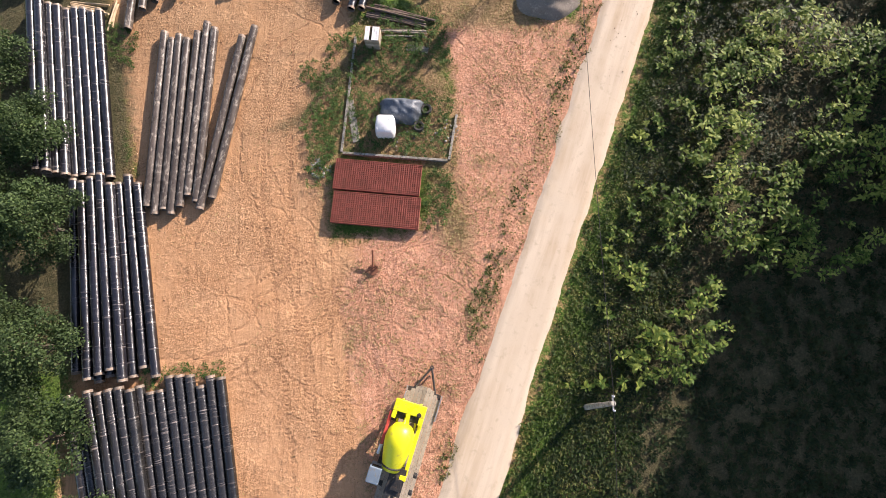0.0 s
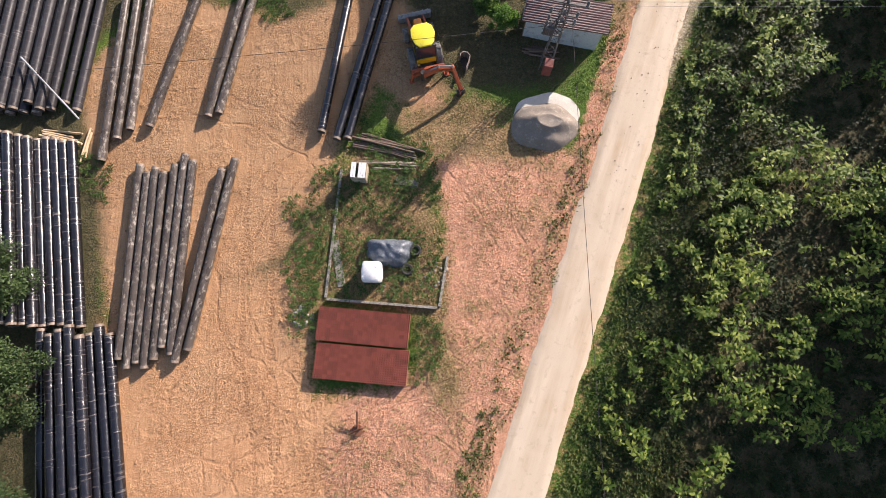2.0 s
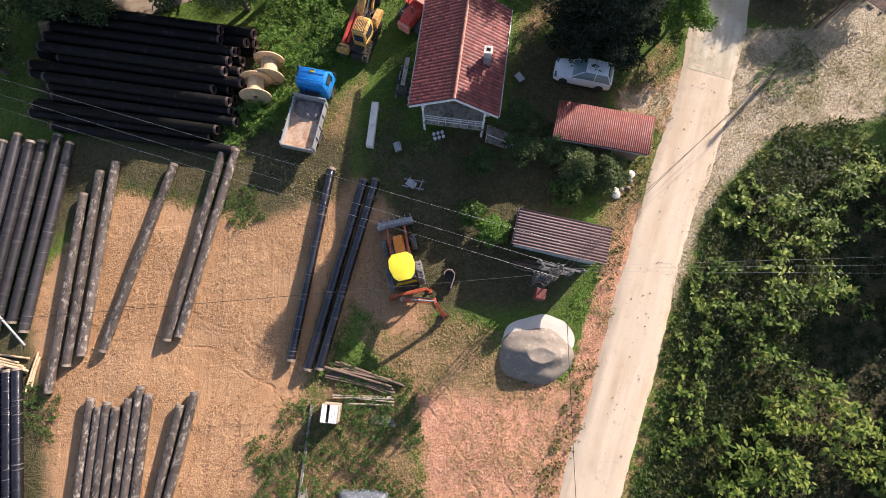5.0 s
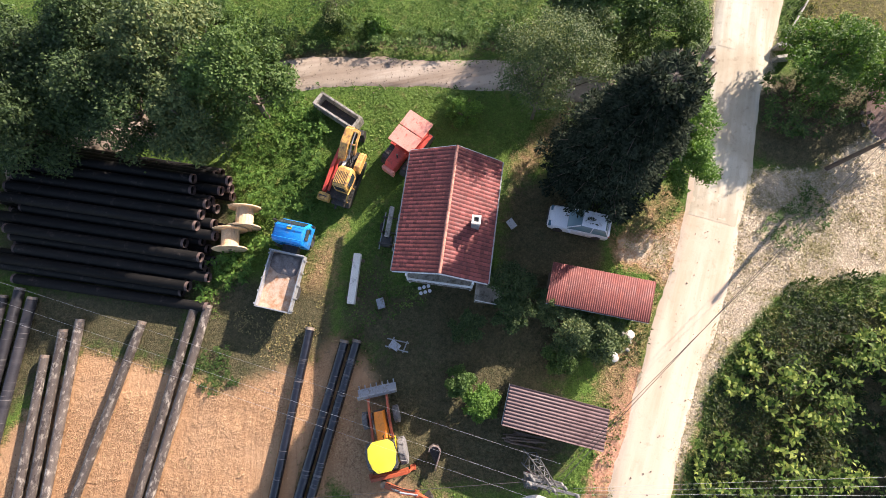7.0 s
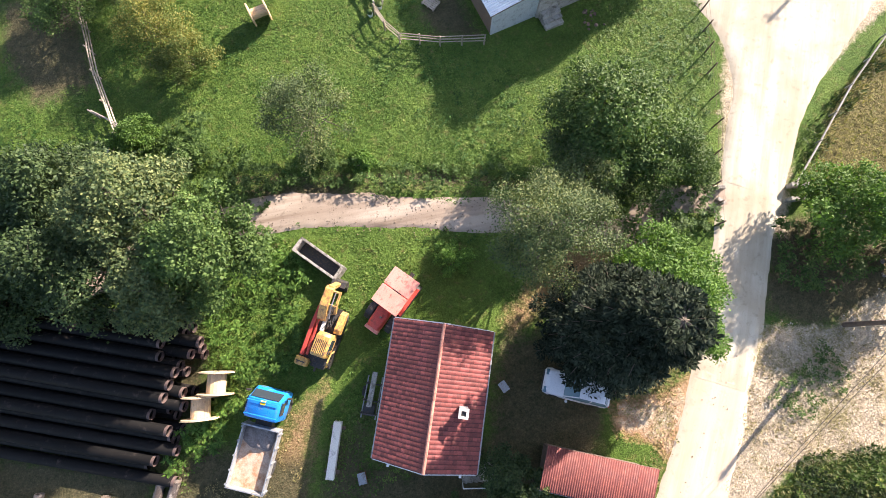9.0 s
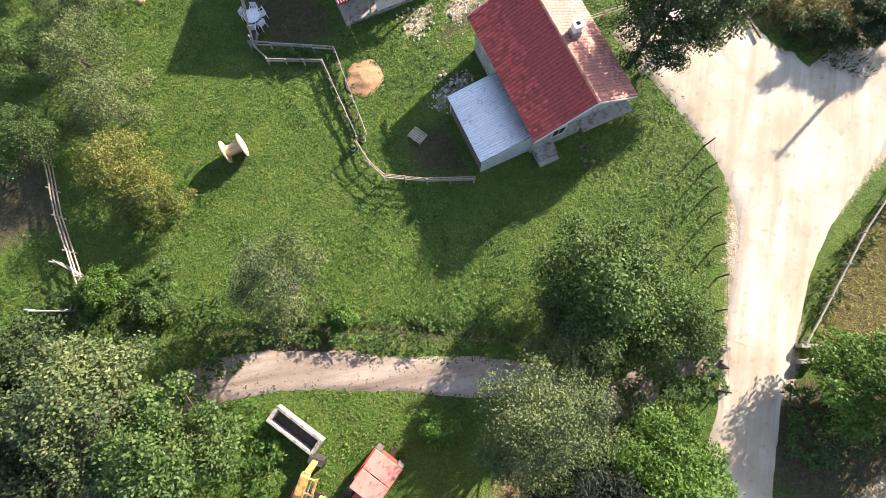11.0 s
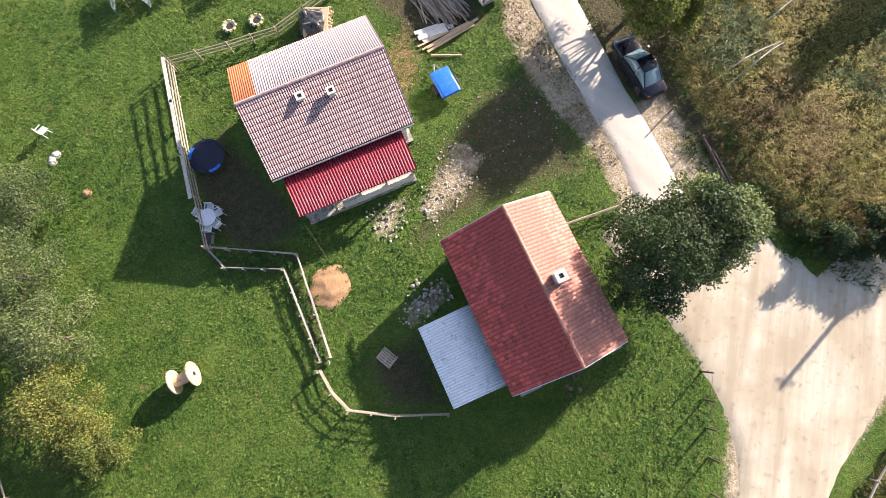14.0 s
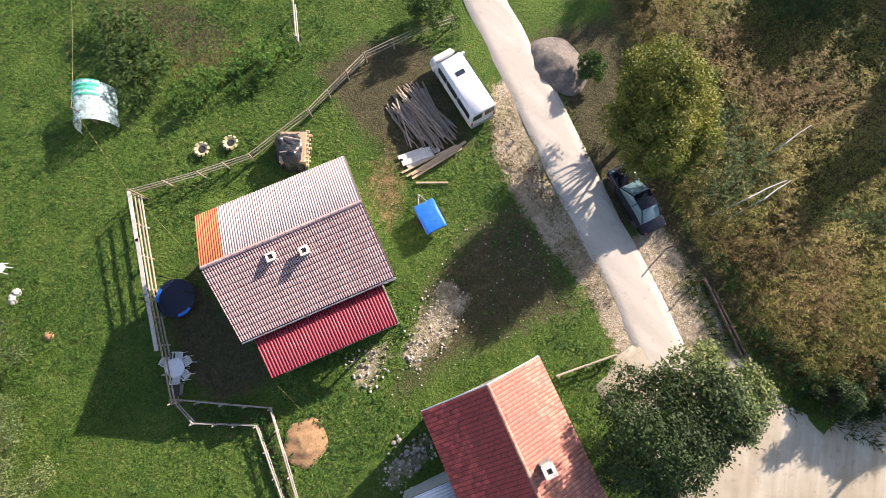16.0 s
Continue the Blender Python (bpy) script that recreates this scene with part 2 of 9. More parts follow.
BLACK_PAINT = mat("black_car_paint", (0.008, 0.009, 0.014), (0.015, 0.016, 0.024), 1, 60, 0.16, 0, 0.02, 0, (0.05, 0.045, 0.04), 0.15, 0.06)
BLUE_PAINT = mat("blue_cab_paint", (0.0, 0.2, 0.6), (0.01, 0.26, 0.68), 1, 40, 0.32, 0, 0.05, 0, (0.1, 0.2, 0.35), 0.15)
YELLOW = mat("yellow_machine_paint", (0.72, 0.45, 0.012), (0.82, 0.54, 0.025), 1.2, 40, 0.35, 0, 0.05, 0, (0.4, 0.24, 0.04), 0.12)
LEMON = mat("lemon_yellow_paint", (0.82, 0.76, 0.01), (0.88, 0.82, 0.02), 1.2, 40, 0.35, 0, 0.04, 0, (0.5, 0.42, 0.08), 0.1)
OLD_YELLOW = mat("worn_yellow_paint", (0.52, 0.28, 0.06), (0.66, 0.4, 0.11), 1.8, 30, 0.5, 0, 0.1, 0, (0.22, 0.11, 0.06), 0.42)
ORANGE = mat("orange_machine_paint", (0.62, 0.18, 0.02), (0.75, 0.26, 0.03), 1.6, 40, 0.45, 0, 0.05, 0, (0.3, 0.09, 0.03), 0.2)
RED_PAINT = mat("faded_red_paint", (0.5, 0.045, 0.03), (0.62, 0.09, 0.06), 1.4, 30, 0.5, 0, 0.06, 0, (0.25, 0.05, 0.035), 0.2)
# Sunlight on the flat panels is put into this paler red.
RED_SUNLIT = mat("sunlit_red_panel", (0.7, 0.25, 0.18), (0.78, 0.34, 0.26), 1.4, 30, 0.6, 0, 0.06, 0, (0.45, 0.1, 0.07), 0.2)
DARK_STEEL = mat("dark_machine_steel", (0.03, 0.03, 0.03), (0.07, 0.065, 0.06), 3, 40, 0.55, 0.4, 0.2, 0.1, (0.13, 0.09, 0.06), 0.25)
GREY_STEEL = mat("grey_painted_steel", (0.3, 0.31, 0.32), (0.4, 0.41, 0.41), 2, 40, 0.5, 0.3, 0.1, 0.1, (0.2, 0.15, 0.11), 0.25)
RUBBER = mat("tyre_rubber", (0.02, 0.02, 0.02), (0.04, 0.038, 0.035), 4, 50, 0.85, 0, 0.3, 0, (0.12, 0.1, 0.08), 0.25)
GLASS = glass_mat("dark_window_glass")
# Sky reflection is put into this glass tint.
CAR_GLASS = glass_mat("sky_tinted_car_glass", (0.14, 0.23, 0.25))
GLASS_SKY = glass_mat("blue_tinted_glass", (0.1, 0.2, 0.25))


# ---- ground ----
def inside(poly, x, y):
    """Signed distance to an outline on the plan, positive inside."""
    ins, near = np.zeros(x.shape, bool), np.full(x.shape, 1e9)
    for (ax, ay), (bx, by) in zip(poly, poly[1:] + poly[:1]):
        cross = (ay > y) != (by > y)
        ins ^= cross & (x < (bx - ax) * (y - ay) / ((by - ay) or 1e-9) + ax)
        ex, ey = bx - ax, by - ay
        u = np.clip(((x - ax) * ex + (y - ay) * ey) / (ex * ex + ey * ey + 1e-9), 0, 1)
        near = np.minimum(near, np.hypot(x - ax - u * ex, y - ay - u * ey))
    return np.where(ins, near, -near)


def ease(d, w):
    u = np.clip(d / w * 0.5 + 0.5, 0, 1)
    return u * u * (3 - 2 * u)


def wave(x, y, s, k=0.0):
    """A cheap smooth unevenness on the plan, about -1 to 1."""
    return (np.sin(x / s + 1.3 * np.sin(y / s * 0.7 + k)) + np.sin(y / s * 1.1 + 1.7 * np.sin(x / s * 0.6 + 2 * k) + k)) * 0.5


SAND = [(-27, -30), (-10, -30), (-4.8, -9.6), (2.0, 0.2), (0.86, -0.31), (-1.47, 4.96), (-6.48, 6.78), (-4.39, 14.60), (1.04, 25.96), (-0.63, 21.07), (1.98, 24.40), (3.68, 21.29), (6.4, 22.6), (6.3, 28.5), (4.6, 31.4), (1.22, 33.44), (2.43, 30.77), (-0.22, 32.49), (-1.41, 31.49), (-3.51, 30.77), (-4.04, 31.63), (-10.42, 35.11), (-16.11, 30.74), (-17.20, 26.66), (-17.33, 14.14), (-18.91, 16.84), (-22.01, 15.03), (-22.57, 3.78), (-24.53, -3.31)]
PINK = [(-4.67, 6.25), (-0.85, 5.87), (2.03, 9.57), (3.44, 14.36), (4.02, 20.06), (4.72, 22.48), (6.62, 21.56), (8.46, 18.11), (13.25, 16.38), (16.43, 20.25), (9.08, 9.48), (5.10, 4.14), (0.48, -1.56), (-3.63, -7.46), (-5, -10), (-9, -14), (-7.43, -4.49), (-6.81, 3.30)]
STRAW = [[(1.58, 23.25), (4.13, 22.16), (7.04, 22.43), (9.70, 20.58), (10.74, 16.07), (5.63, 17.52), (2.61, 19.07)],
         [(-7.39, 6.68), (-5.70, 12.21), (-2.34, 19.83), (-0.25, 20.90), (3.70, 18.94), (3.23, 12.38), (2.30, 8.40), (2.20, 4.20), (0.90, 2.80), (-0.60, 5.20), (0.10, 9.20), (-4.6, 11.8), (-6.6, 8.2)],
         [(21.45, 33.93), (27.09, 36.17), (24.34, 30.96), (21.40, 26.92), (19.16, 23.63), (16.70, 24.30), (18.13, 26.49), (21.22, 28.32), (23.12, 30.58), (20.21, 32.45)],
         [(2.43, 30.77), (-1.35, 31.80), (-2.17, 34.71), (2.09, 35.63), (3.90, 37.64), (6.29, 38.83), (4.92, 35.92), (3.62, 33.13)],
         [(16.42, 39.53), (21.60, 42.69), (25.23, 42.81), (24.98, 41.07), (18.97, 38.85), (16.50, 37.50)],
         [(21.91, 79.53), (24.81, 82.64), (24.54, 78.47), (22.87, 75.96)],
         [(33.53, 84.43), (34.42, 77.43), (34.94, 73.85), (35.45, 70.49), (36.01, 64.98), (34.12, 65.47), (33.08, 70.82), (31.77, 73.47), (30.73, 76.68), (30.36, 79.63), (31.54, 84.12)]]
PALE = [[(31.17, 35.05), (34.91, 34.02), (42.08, 36.02), (37.40, 26.67), (33.22, 27.11), (29.72, 27.37), (26.01, 25.33), (23.50, 23.40), (20.12, 19.09), (20.15, 20.88)],
        [(33.11, 71.40), (38.69, 72.56), (38.98, 71.42), (40.90, 62.42), (42.76, 59.41), (46.77, 56.64), (62, 66), (62, 60), (44.38, 50.89), (38.93, 47.65), (35.54, 41.36), (34.52, 39.58), (30.91, 40.55), (31.37, 42.45), (35.79, 52.84), (35.78, 57.49), (34.12, 65.47), (33.42, 69.69), (30.82, 77.60), (31.57, 82.89), (33.06, 77.78)],
        [(25.4, 73.2), (27.0, 71.2), (25.2, 69.2), (22.6, 67.7), (21.4, 68.9), (23.6, 71.6)],
        [(18.63, 67.84), (18.65, 69.46), (21.55, 70.37), (21.64, 69.35), (19.81, 67.22)],
        [(34.16, 70.89), (35.41, 70.92), (35.70, 65.06), (34.34, 65.09)], [(37.45, 72.18), (39.00, 72.51), (40.13, 68.65), (41.10, 62.05), (37.99, 62.85), (37.20, 69.41)],
        [(19.00, 63.25), (22.39, 64.55), (22.66, 62.96), (19.65, 61.77)]]
MUD = [[(3.37, 30.51), (4.70, 34.92), (8.30, 36.80), (7.95, 34.02), (14.00, 33.08), (15.87, 38.10), (19.94, 38.13), (21.54, 33.17), (18.98, 28.93), (15.76, 25.51), (12.04, 26.53), (6.84, 29.57)], [(6.4, 30.2), (8.0, 30.2), (11.95, 26.2), (11.0, 23.4), (7.4, 23.6), (6.6, 25.0)],
       [(14.00, 33.08), (16.20, 38.00), (19.94, 38.13), (21.54, 33.17), (19.21, 31.65), (16.31, 30.34), (15.00, 27.34), (12.44, 26.74)],
       [(-17.36, 35.06), (-12.35, 39.49), (-3.87, 36.18), (-5.36, 32.42), (-10.77, 35.21), (-15.57, 32.15)],
       [(-0.59, 43.78), (-0.55, 39.97), (-4.42, 35.33), (-14.86, 40.98), (-14.36, 47.57)],
       [(11.02, 77.19), (14.25, 71.45), (14.51, 69.23), (10.99, 68.75), (9.03, 71.38), (8.80, 74.36)],
       [(16.72, 60.61), (19.97, 61.69), (20.76, 57.06), (17.48, 58.23)],
       [(-10.32, 68.82), (-5.45, 67.49), (-4.33, 60.61), (-8.78, 60.16), (-10.64, 64.46)],
       [(20.5, 88.0), (24.0, 89.6), (28.6, 88.2), (29.6, 80.4), (24.5, 79.6), (23.2, 82.2), (21.8, 84.5)],
       [(35.05, 86.98), (35.37, 82.31), (35.99, 77.02), (36.51, 73.15), (38.11, 72.01), (39.3, 70.4), (40.5, 66.6), (41.6, 66.2), (41.5, 69.0), (40.8, 71.6), (40.4, 73.6), (41.0, 76.8), (41.6, 82.0), (40.6, 87.0)],
       [(3.73, 51.22), (7.93, 50.66), (18.50, 46.67), (12.56, 48.84), (3.28, 48.71)],
       # Muddy grass; the outline also darkens it for the lane tree's shadow.
       [(30.9, 76.6), (32.3, 74.4), (32.95, 70.1), (33.2, 68.4), (30.5, 68.4), (27.0, 67.9), (23.9, 67.3), (20.8, 66.2), (20.6, 67.4), (22.6, 69.4), (24.0, 72.8), (27.4, 75.6)],
       [(6.38, 97.07), (13.38, 95.25), (16.25, 91.88), (13.39, 90.50), (8.28, 93.95)],
       # Brown ground by the road, darkened also for the trees' shade.
       [(33.76, 41.25), (41.68, 39.12), (39.10, 33.80), (33.51, 33.95), (31.34, 35.88)],
       # Cast shadow across the sand, drawn as a dark mud outline.
       [(-8.26, 14.59), (-5.93, 15.67), (-4.70, 17.60), (-2.60, 18.00), (-1.39, 18.83), (-2.76, 16.55), (-4.22, 15.99), (-5.35, 14.55), (-7.55, 14.08)],
       [(5.0, 31.2), (8.44, 32.58), (12.89, 29.65), (16.4, 24.4), (15.6, 22.6), (13.1, 20.9), (10.1, 21.5), (6.6, 22.5), (4.4, 23.8), (5.4, 28.5)],
       [(-3.48, 36.40), (-1.11, 36.99), (4.40, 34.57), (3.54, 31.11), (-2.49, 30.44), (-4.94, 32.72)],
       [(8.62, 69.90), (13.93, 68.05), (14.64, 61.63), (14.02, 61.47), (13.01, 67.32), (9.56, 68.33)],
       [(-24.13, 33.32), (-18.99, 29.68), (-16.68, 27.75), (-16.16, 22.74), (-17.12, 15.50), (-20.70, 2.66), (-27.02, 4.48)],
       [(-6, -32), (1.6, -11), (9.6, 1.0), (14.6, 9.2), (19.0, 15.6), (23.46, 22.46), (30.09, 26.58), (35.16, 24.51), (48, 22), (48, -32)]]
BROWN = [[(37.14, 42.21), (41.35, 47.38), (47.71, 50.74), (62, 52), (62, 34), (42.65, 40.35)],
         [(40.57, 72.83), (40.36, 81.83), (40.96, 90.75), (46, 112), (78, 112), (78, 66), (58, 66), (47.86, 58.38), (43.26, 61.67), (41.03, 65.13), (41.76, 62.85)],
         [(11.60, 90.96), (16.90, 91.28), (16.26, 89.75), (11.78, 89.66)]]

ax_x = np.concatenate([[-1500, -500, -200, -110, -70, -50, -42], np.arange(-36, 66, 0.36), [72, 82, 100, 140, 240, 520, 1500]])
ax_y = np.concatenate([[-1500, -500, -200, -110, -70, -48, -38], np.arange(-30, 112, 0.36), [118, 128, 150, 200, 320, 560, 1500]])
gx, gy = np.meshgrid(ax_x, ax_y)
near_view = (np.abs(gx - 15) < 52) & (np.abs(gy - 41) < 73)
gz = np.where(near_view, 0.035 * wave(gx, gy, 0.9) + 0.05 * wave(gx, gy, 3.1, 1.0), 0.0)
gz = np.minimum(gz, 0.03) - 0.03
DITCH = [(2.6, 51.7), (7.0, 50.75), (12.6, 49.3), (16.4, 48.05), (20.4, 46.6), (20.7, 47.2), (16.6, 48.65), (12.8, 49.95), (7.1, 51.35), (2.7, 52.3)]
dug = ease(inside(DITCH, gx, gy) + 0.18 * wave(gx, gy, 0.7), 0.8)
gz = gz - 0.6 * dug


def weight(polys, soft):
    return np.max([ease(inside(p, gx, gy), soft) for p in polys], axis=0)


VERGE = [(-17.6, -29.6), (-4.9, -8.3), (2.6, 2.8), (8.7, 10.9), (14.1, 18.6), (19.3, 26.2), (21.6, 24.6), (16.45, 16.9), (11.0, 9.36), (4.9, 0.9), (-2.56, -9.45), (-15, -31)]
VERGE_EAST = [(-2.56, -9.45), (4.9, 0.9), (11.0, 9.36), (16.45, 16.9), (21.6, 24.6), (24.0, 23.4), (18.7, 15.6), (13.2, 7.8), (7.1, 0.0), (-0.4, -10.9)]
w_sand, w_pink, w_straw = np.maximum(weight([SAND], 2.2), 0.44 * weight([VERGE_EAST], 0.5)), np.maximum(weight([PINK], 2.6), weight([VERGE], 0.9)), weight(STRAW, 2.0)
w_pale, w_mud, w_brown = np.maximum.reduce((weight(PALE[:2] + PALE[4:6], 1.3), 0.95 * weight(STRAW[-1:], 1.3), 0.74 * weight(PALE[2:4] + PALE[6:], 1.6))), weight(MUD, 2.0) * np.where(((inside(MUD[0], gx, gy) > 0) & (gx < 9.5)) | (inside(MUD[11], gx, gy) > -0.5), 0.8, 1.0), weight(BROWN, 1.2)
# bare sandy turning spot between the conifer and the road
BARE = [(21.14, 33.51), (24.22, 33.17), (26.31, 33.74), (27.52, 33.58), (24.85, 30.80), (23.42, 28.76), (22.58, 30.49), (20.81, 31.57)]
w_bare = weight([BARE], 1.4)
w_sand, w_pale = np.maximum(w_sand, 0.85 * w_bare), np.maximum(w_pale, 0.62 * w_bare)
w_straw, w_mud, w_pink = w_straw * (1 - 0.8 * w_bare), np.maximum(w_mud * (1 - w_bare), dug), w_pink * (1 - 0.6 * w_bare)
nx, ny = len(ax_x), len(ax_y)
idx = np.arange(nx * ny).reshape(ny, nx)
quads = np.stack([idx[:-1, :-1], idx[:-1, 1:], idx[1:, 1:], idx[1:, :-1]], -1).reshape(-1, 4)


def ground_mat():
    m, nt, bs = tree_of("ground")
    pos = node(nt, "ShaderNodeNewGeometry").outputs["Position"]
    za, zb = node(nt, "ShaderNodeAttribute", attr="zone_a"), node(nt, "ShaderNodeAttribute", attr="zone_b")
    sa, sb = node(nt, "ShaderNodeSeparateColor"), node(nt, "ShaderNodeSeparateColor")
    nt.links.new(za.outputs["Color"], sa.inputs[0])
    nt.links.new(zb.outputs["Color"], sb.inputs[0])
    n_big, n_mid, n_fine, n_grit = noise_of(nt, pos, 0.35, 4), noise_of(nt, pos, 1.6, 5, 0.65), noise_of(nt, pos, 7.0, 4, 0.7), noise_of(nt, pos, 28.0, 3, 0.7)
    ragged = maths(nt, "ADD", maths(nt, "MULTIPLY", n_mid, 0.6), maths(nt, "MULTIPLY", n_fine, 0.55))

    def mask(socket, bias=0.0, hard=0.12):
        v = maths(nt, "ADD", socket, maths(nt, "SUBTRACT", ragged, 0.575 - bias))
        return spread(nt, v, 0.5 - hard, 0.5 + hard)

    def tone(a, b, noise, lo=0.35, hi=0.65):
        return mix(nt, spread(nt, noise, lo, hi), a, b)
    grass = mix(nt, 0.55, tone((0.038, 0.086, 0.014), (0.122, 0.21, 0.035), n_fine), tone((0.06, 0.12, 0.019), (0.14, 0.208, 0.039), n_big))
    grass = mix(nt, spread(nt, n_mid, 0.55, 0.7, 0, 0.8), grass, (0.17, 0.16, 0.055))
    sep = node(nt, "ShaderNodeSeparateXYZ")
    nt.links.new(pos, sep.inputs[0])
    px, py = sep.outputs[0], sep.outputs[1]
    # bare trodden sand: smooth pale sheets, crumbly patches and wheel marks
    crumbs = noise_of(nt, pos, 9.0, 4, 0.7)
    churned = spread(nt, maths(nt, "ADD", noise_of(nt, pos, 0.22, 3), maths(nt, "MULTIPLY", n_mid, 0.35)), 0.6, 0.78)
    tracks = noise_of(nt, drawn_out(nt, pos, 76, 0.035), 5.0, 5, 0.75)
    sand = mix(nt, 0.4, tone((0.51, 0.275, 0.135), (0.63, 0.365, 0.195), n_big), tone((0.43, 0.212, 0.104), (0.64, 0.37, 0.2), n_mid, 0.3, 0.7))
    sand = mix(nt, spread(nt, tracks, 0.53, 0.64, 0, 0.42), sand, (0.33, 0.16, 0.08))
    sand = mix(nt, maths(nt, "MULTIPLY", churned, spread(nt, crumbs, 0.5, 0.64, 0, 0.75)), sand, (0.25, 0.125, 0.06))
    sand = mix(nt, maths(nt, "MULTIPLY", churned, spread(nt, crumbs, 0.34, 0.44, 0.45, 0)), sand, (0.76, 0.50, 0.29))
    sand = mix(nt, spread(nt, n_grit, 0.6, 0.74, 0, 0.4), sand, (0.3, 0.15, 0.075))
    sand = mix(nt, spread(nt, maths(nt, "ADD", n_mid, n_fine), 1.2, 1.34, 0, 0.5), sand, (0.22, 0.14, 0.06))
    sand = mix(nt, spread(nt, maths(nt, "ADD", py, maths(nt, "MULTIPLY", n_big, 12.0)), 10.0, 30.0, 0.0, 0.8), sand, mix(nt, 1.0, sand, (0.72, 0.78, 0.8), "MULTIPLY"))
    rut = None
    # straight passes of lugged tyres: two points of the middle line
    for (ax, ay), (bx, by) in (((-6.2, 21.4), (-9.6, 9.0)), ((-9.0, 12.0), (-10.9, -6.8)), ((-8.4, 8.0), (-9.2, -6.0)), ((-2.4, -8.8), (2.6, 1.2)), ((-12.6, 4.2), (-5.1, 5.4)), ((-7.2, -5.0), (-5.6, 6.0))):
        ang, run = math.atan2(by - ay, bx - ax), math.dist((ax, ay), (bx, by))
        ca, sa_ = math.cos(ang), math.sin(ang)
        along = maths(nt, "ADD", maths(nt, "MULTIPLY", px, ca), maths(nt, "MULTIPLY", py, sa_))
        across = maths(nt, "ADD", maths(nt, "MULTIPLY", px, -sa_), maths(nt, "MULTIPLY", py, ca))
        across = maths(nt, "SUBTRACT", maths(nt, "ADD", across, maths(nt, "MULTIPLY", n_big, 1.8)), -sa_ * ax + ca * ay + 0.9)
        pair = maths(nt, "ABSOLUTE", maths(nt, "SUBTRACT", maths(nt, "ABSOLUTE", across), 0.82))
        lug = spread(nt, maths(nt, "SINE", maths(nt, "ADD", maths(nt, "MULTIPLY", along, 24.0), maths(nt, "MULTIPLY", pair, 14.0))), -0.5, 0.5, 0.35, 1.0)
        inside_run = maths(nt, "ABSOLUTE", maths(nt, "SUBTRACT", along, ca * ax + sa_ * ay + run / 2))
        on = maths(nt, "MULTIPLY", maths(nt, "MULTIPLY", spread(nt, pair, 0.1, 0.2, 1.0, 0.0), lug), spread(nt, inside_run, run / 2 - 1.5, run / 2 + 0.5, 1.0, 0.0))
        on = maths(nt, "MULTIPLY", on, spread(nt, n_mid, 0.36, 0.56, 0.1, 1.0))
        rut = on if rut is None else maths(nt, "MAXIMUM", rut, on)
    # arcs left by turning vehicles
    for c, r in (((1.2, 0.6, 0.0), 4.6), ((-5.5, 3.0, 0.0), 7.2), ((-1.5, 12.5, 0.0), 8.4), ((-9.0, -6.5, 0.0), 9.5), ((-14.0, 14.0, 0.0), 13.0), ((-11.6, 7.6, 0.0), 2.2), ((-2.0, 0.5, 0.0), 3.4)):
        far = node(nt, "ShaderNodeVectorMath", op="DISTANCE")
        nt.links.new(pos, far.inputs[0])
        far.inputs[1].default_value = c
        bent = maths(nt, "ADD", far.outputs["Value"], maths(nt, "MULTIPLY", n_big, 1.6))
        pair = maths(nt, "ABSOLUTE", maths(nt, "SUBTRACT", maths(nt, "ABSOLUTE", maths(nt, "SUBTRACT", bent, r + 0.8)), 0.85))
        worn = maths(nt, "MULTIPLY", spread(nt, pair, 0.03, 0.15, 0.9, 0.0), spread(nt, n_mid, 0.42, 0.56))
        rut = maths(nt, "MAXIMUM", rut, worn)
    sand = mix(nt, maths(nt, "MULTIPLY", rut, 0.55), sand, (0.27, 0.13, 0.065))
    pink = mix(nt, 0.5, tone((0.53, 0.235, 0.14), (0.67, 0.365, 0.235), n_mid), tone((0.43, 0.19, 0.11), (0.68, 0.39, 0.25), n_fine))
    pink = mix(nt, spread(nt, crumbs, 0.52, 0.66, 0, 0.65), pink, (0.24, 0.135, 0.07))
    pink = mix(nt, spread(nt, crumbs, 0.32, 0.42, 0.5, 0), pink, (0.78, 0.56, 0.39))
    pink = mix(nt, spread(nt, maths(nt, "ADD", n_fine, n_big), 1.04, 1.22, 0, 0.75), pink, (0.21, 0.16, 0.07))
    pink = mix(nt, maths(nt, "MULTIPLY", rut, 0.4), pink, (0.34, 0.16, 0.09))
    straw = mix(nt, 0.5, tone((0.2, 0.13, 0.06), (0.45, 0.31, 0.16), n_fine), tone((0.12, 0.1, 0.035), (0.4, 0.24, 0.13), n_mid))
    pale = mix(nt, 0.5, tone((0.38, 0.28, 0.17), (0.66, 0.55, 0.4), n_mid), tone((0.4, 0.32, 0.21), (0.62, 0.53, 0.4), n_grit))
    pale = mix(nt, spread(nt, maths(nt, "ADD", n_fine, n_big), 1.02, 1.2, 0, 0.8), pale, (0.2, 0.18, 0.07))
    mud = mix(nt, 0.5, tone((0.066, 0.06, 0.03), (0.142, 0.114, 0.066), n_mid), tone((0.035, 0.05, 0.018), (0.14, 0.118, 0.056), n_fine))
    brown = mix(nt, 0.5, tone((0.12, 0.105, 0.035), (0.21, 0.165, 0.065), n_mid), tone((0.07, 0.08, 0.02), (0.18, 0.15, 0.055), n_fine))
    col = mix(nt, mask(sa.outputs[0]), grass, sand)
    col = mix(nt, mask(sa.outputs[1]), col, pink)
    col = mix(nt, mask(sa.outputs[2], -0.12, 0.2), col, straw)
    col = mix(nt, mask(sb.outputs[2]), col, brown)
    col = mix(nt, mask(sb.outputs[1], -0.05, 0.2), col, mud)
    col = mix(nt, mask(sb.outputs[0], -0.04), col, pale)
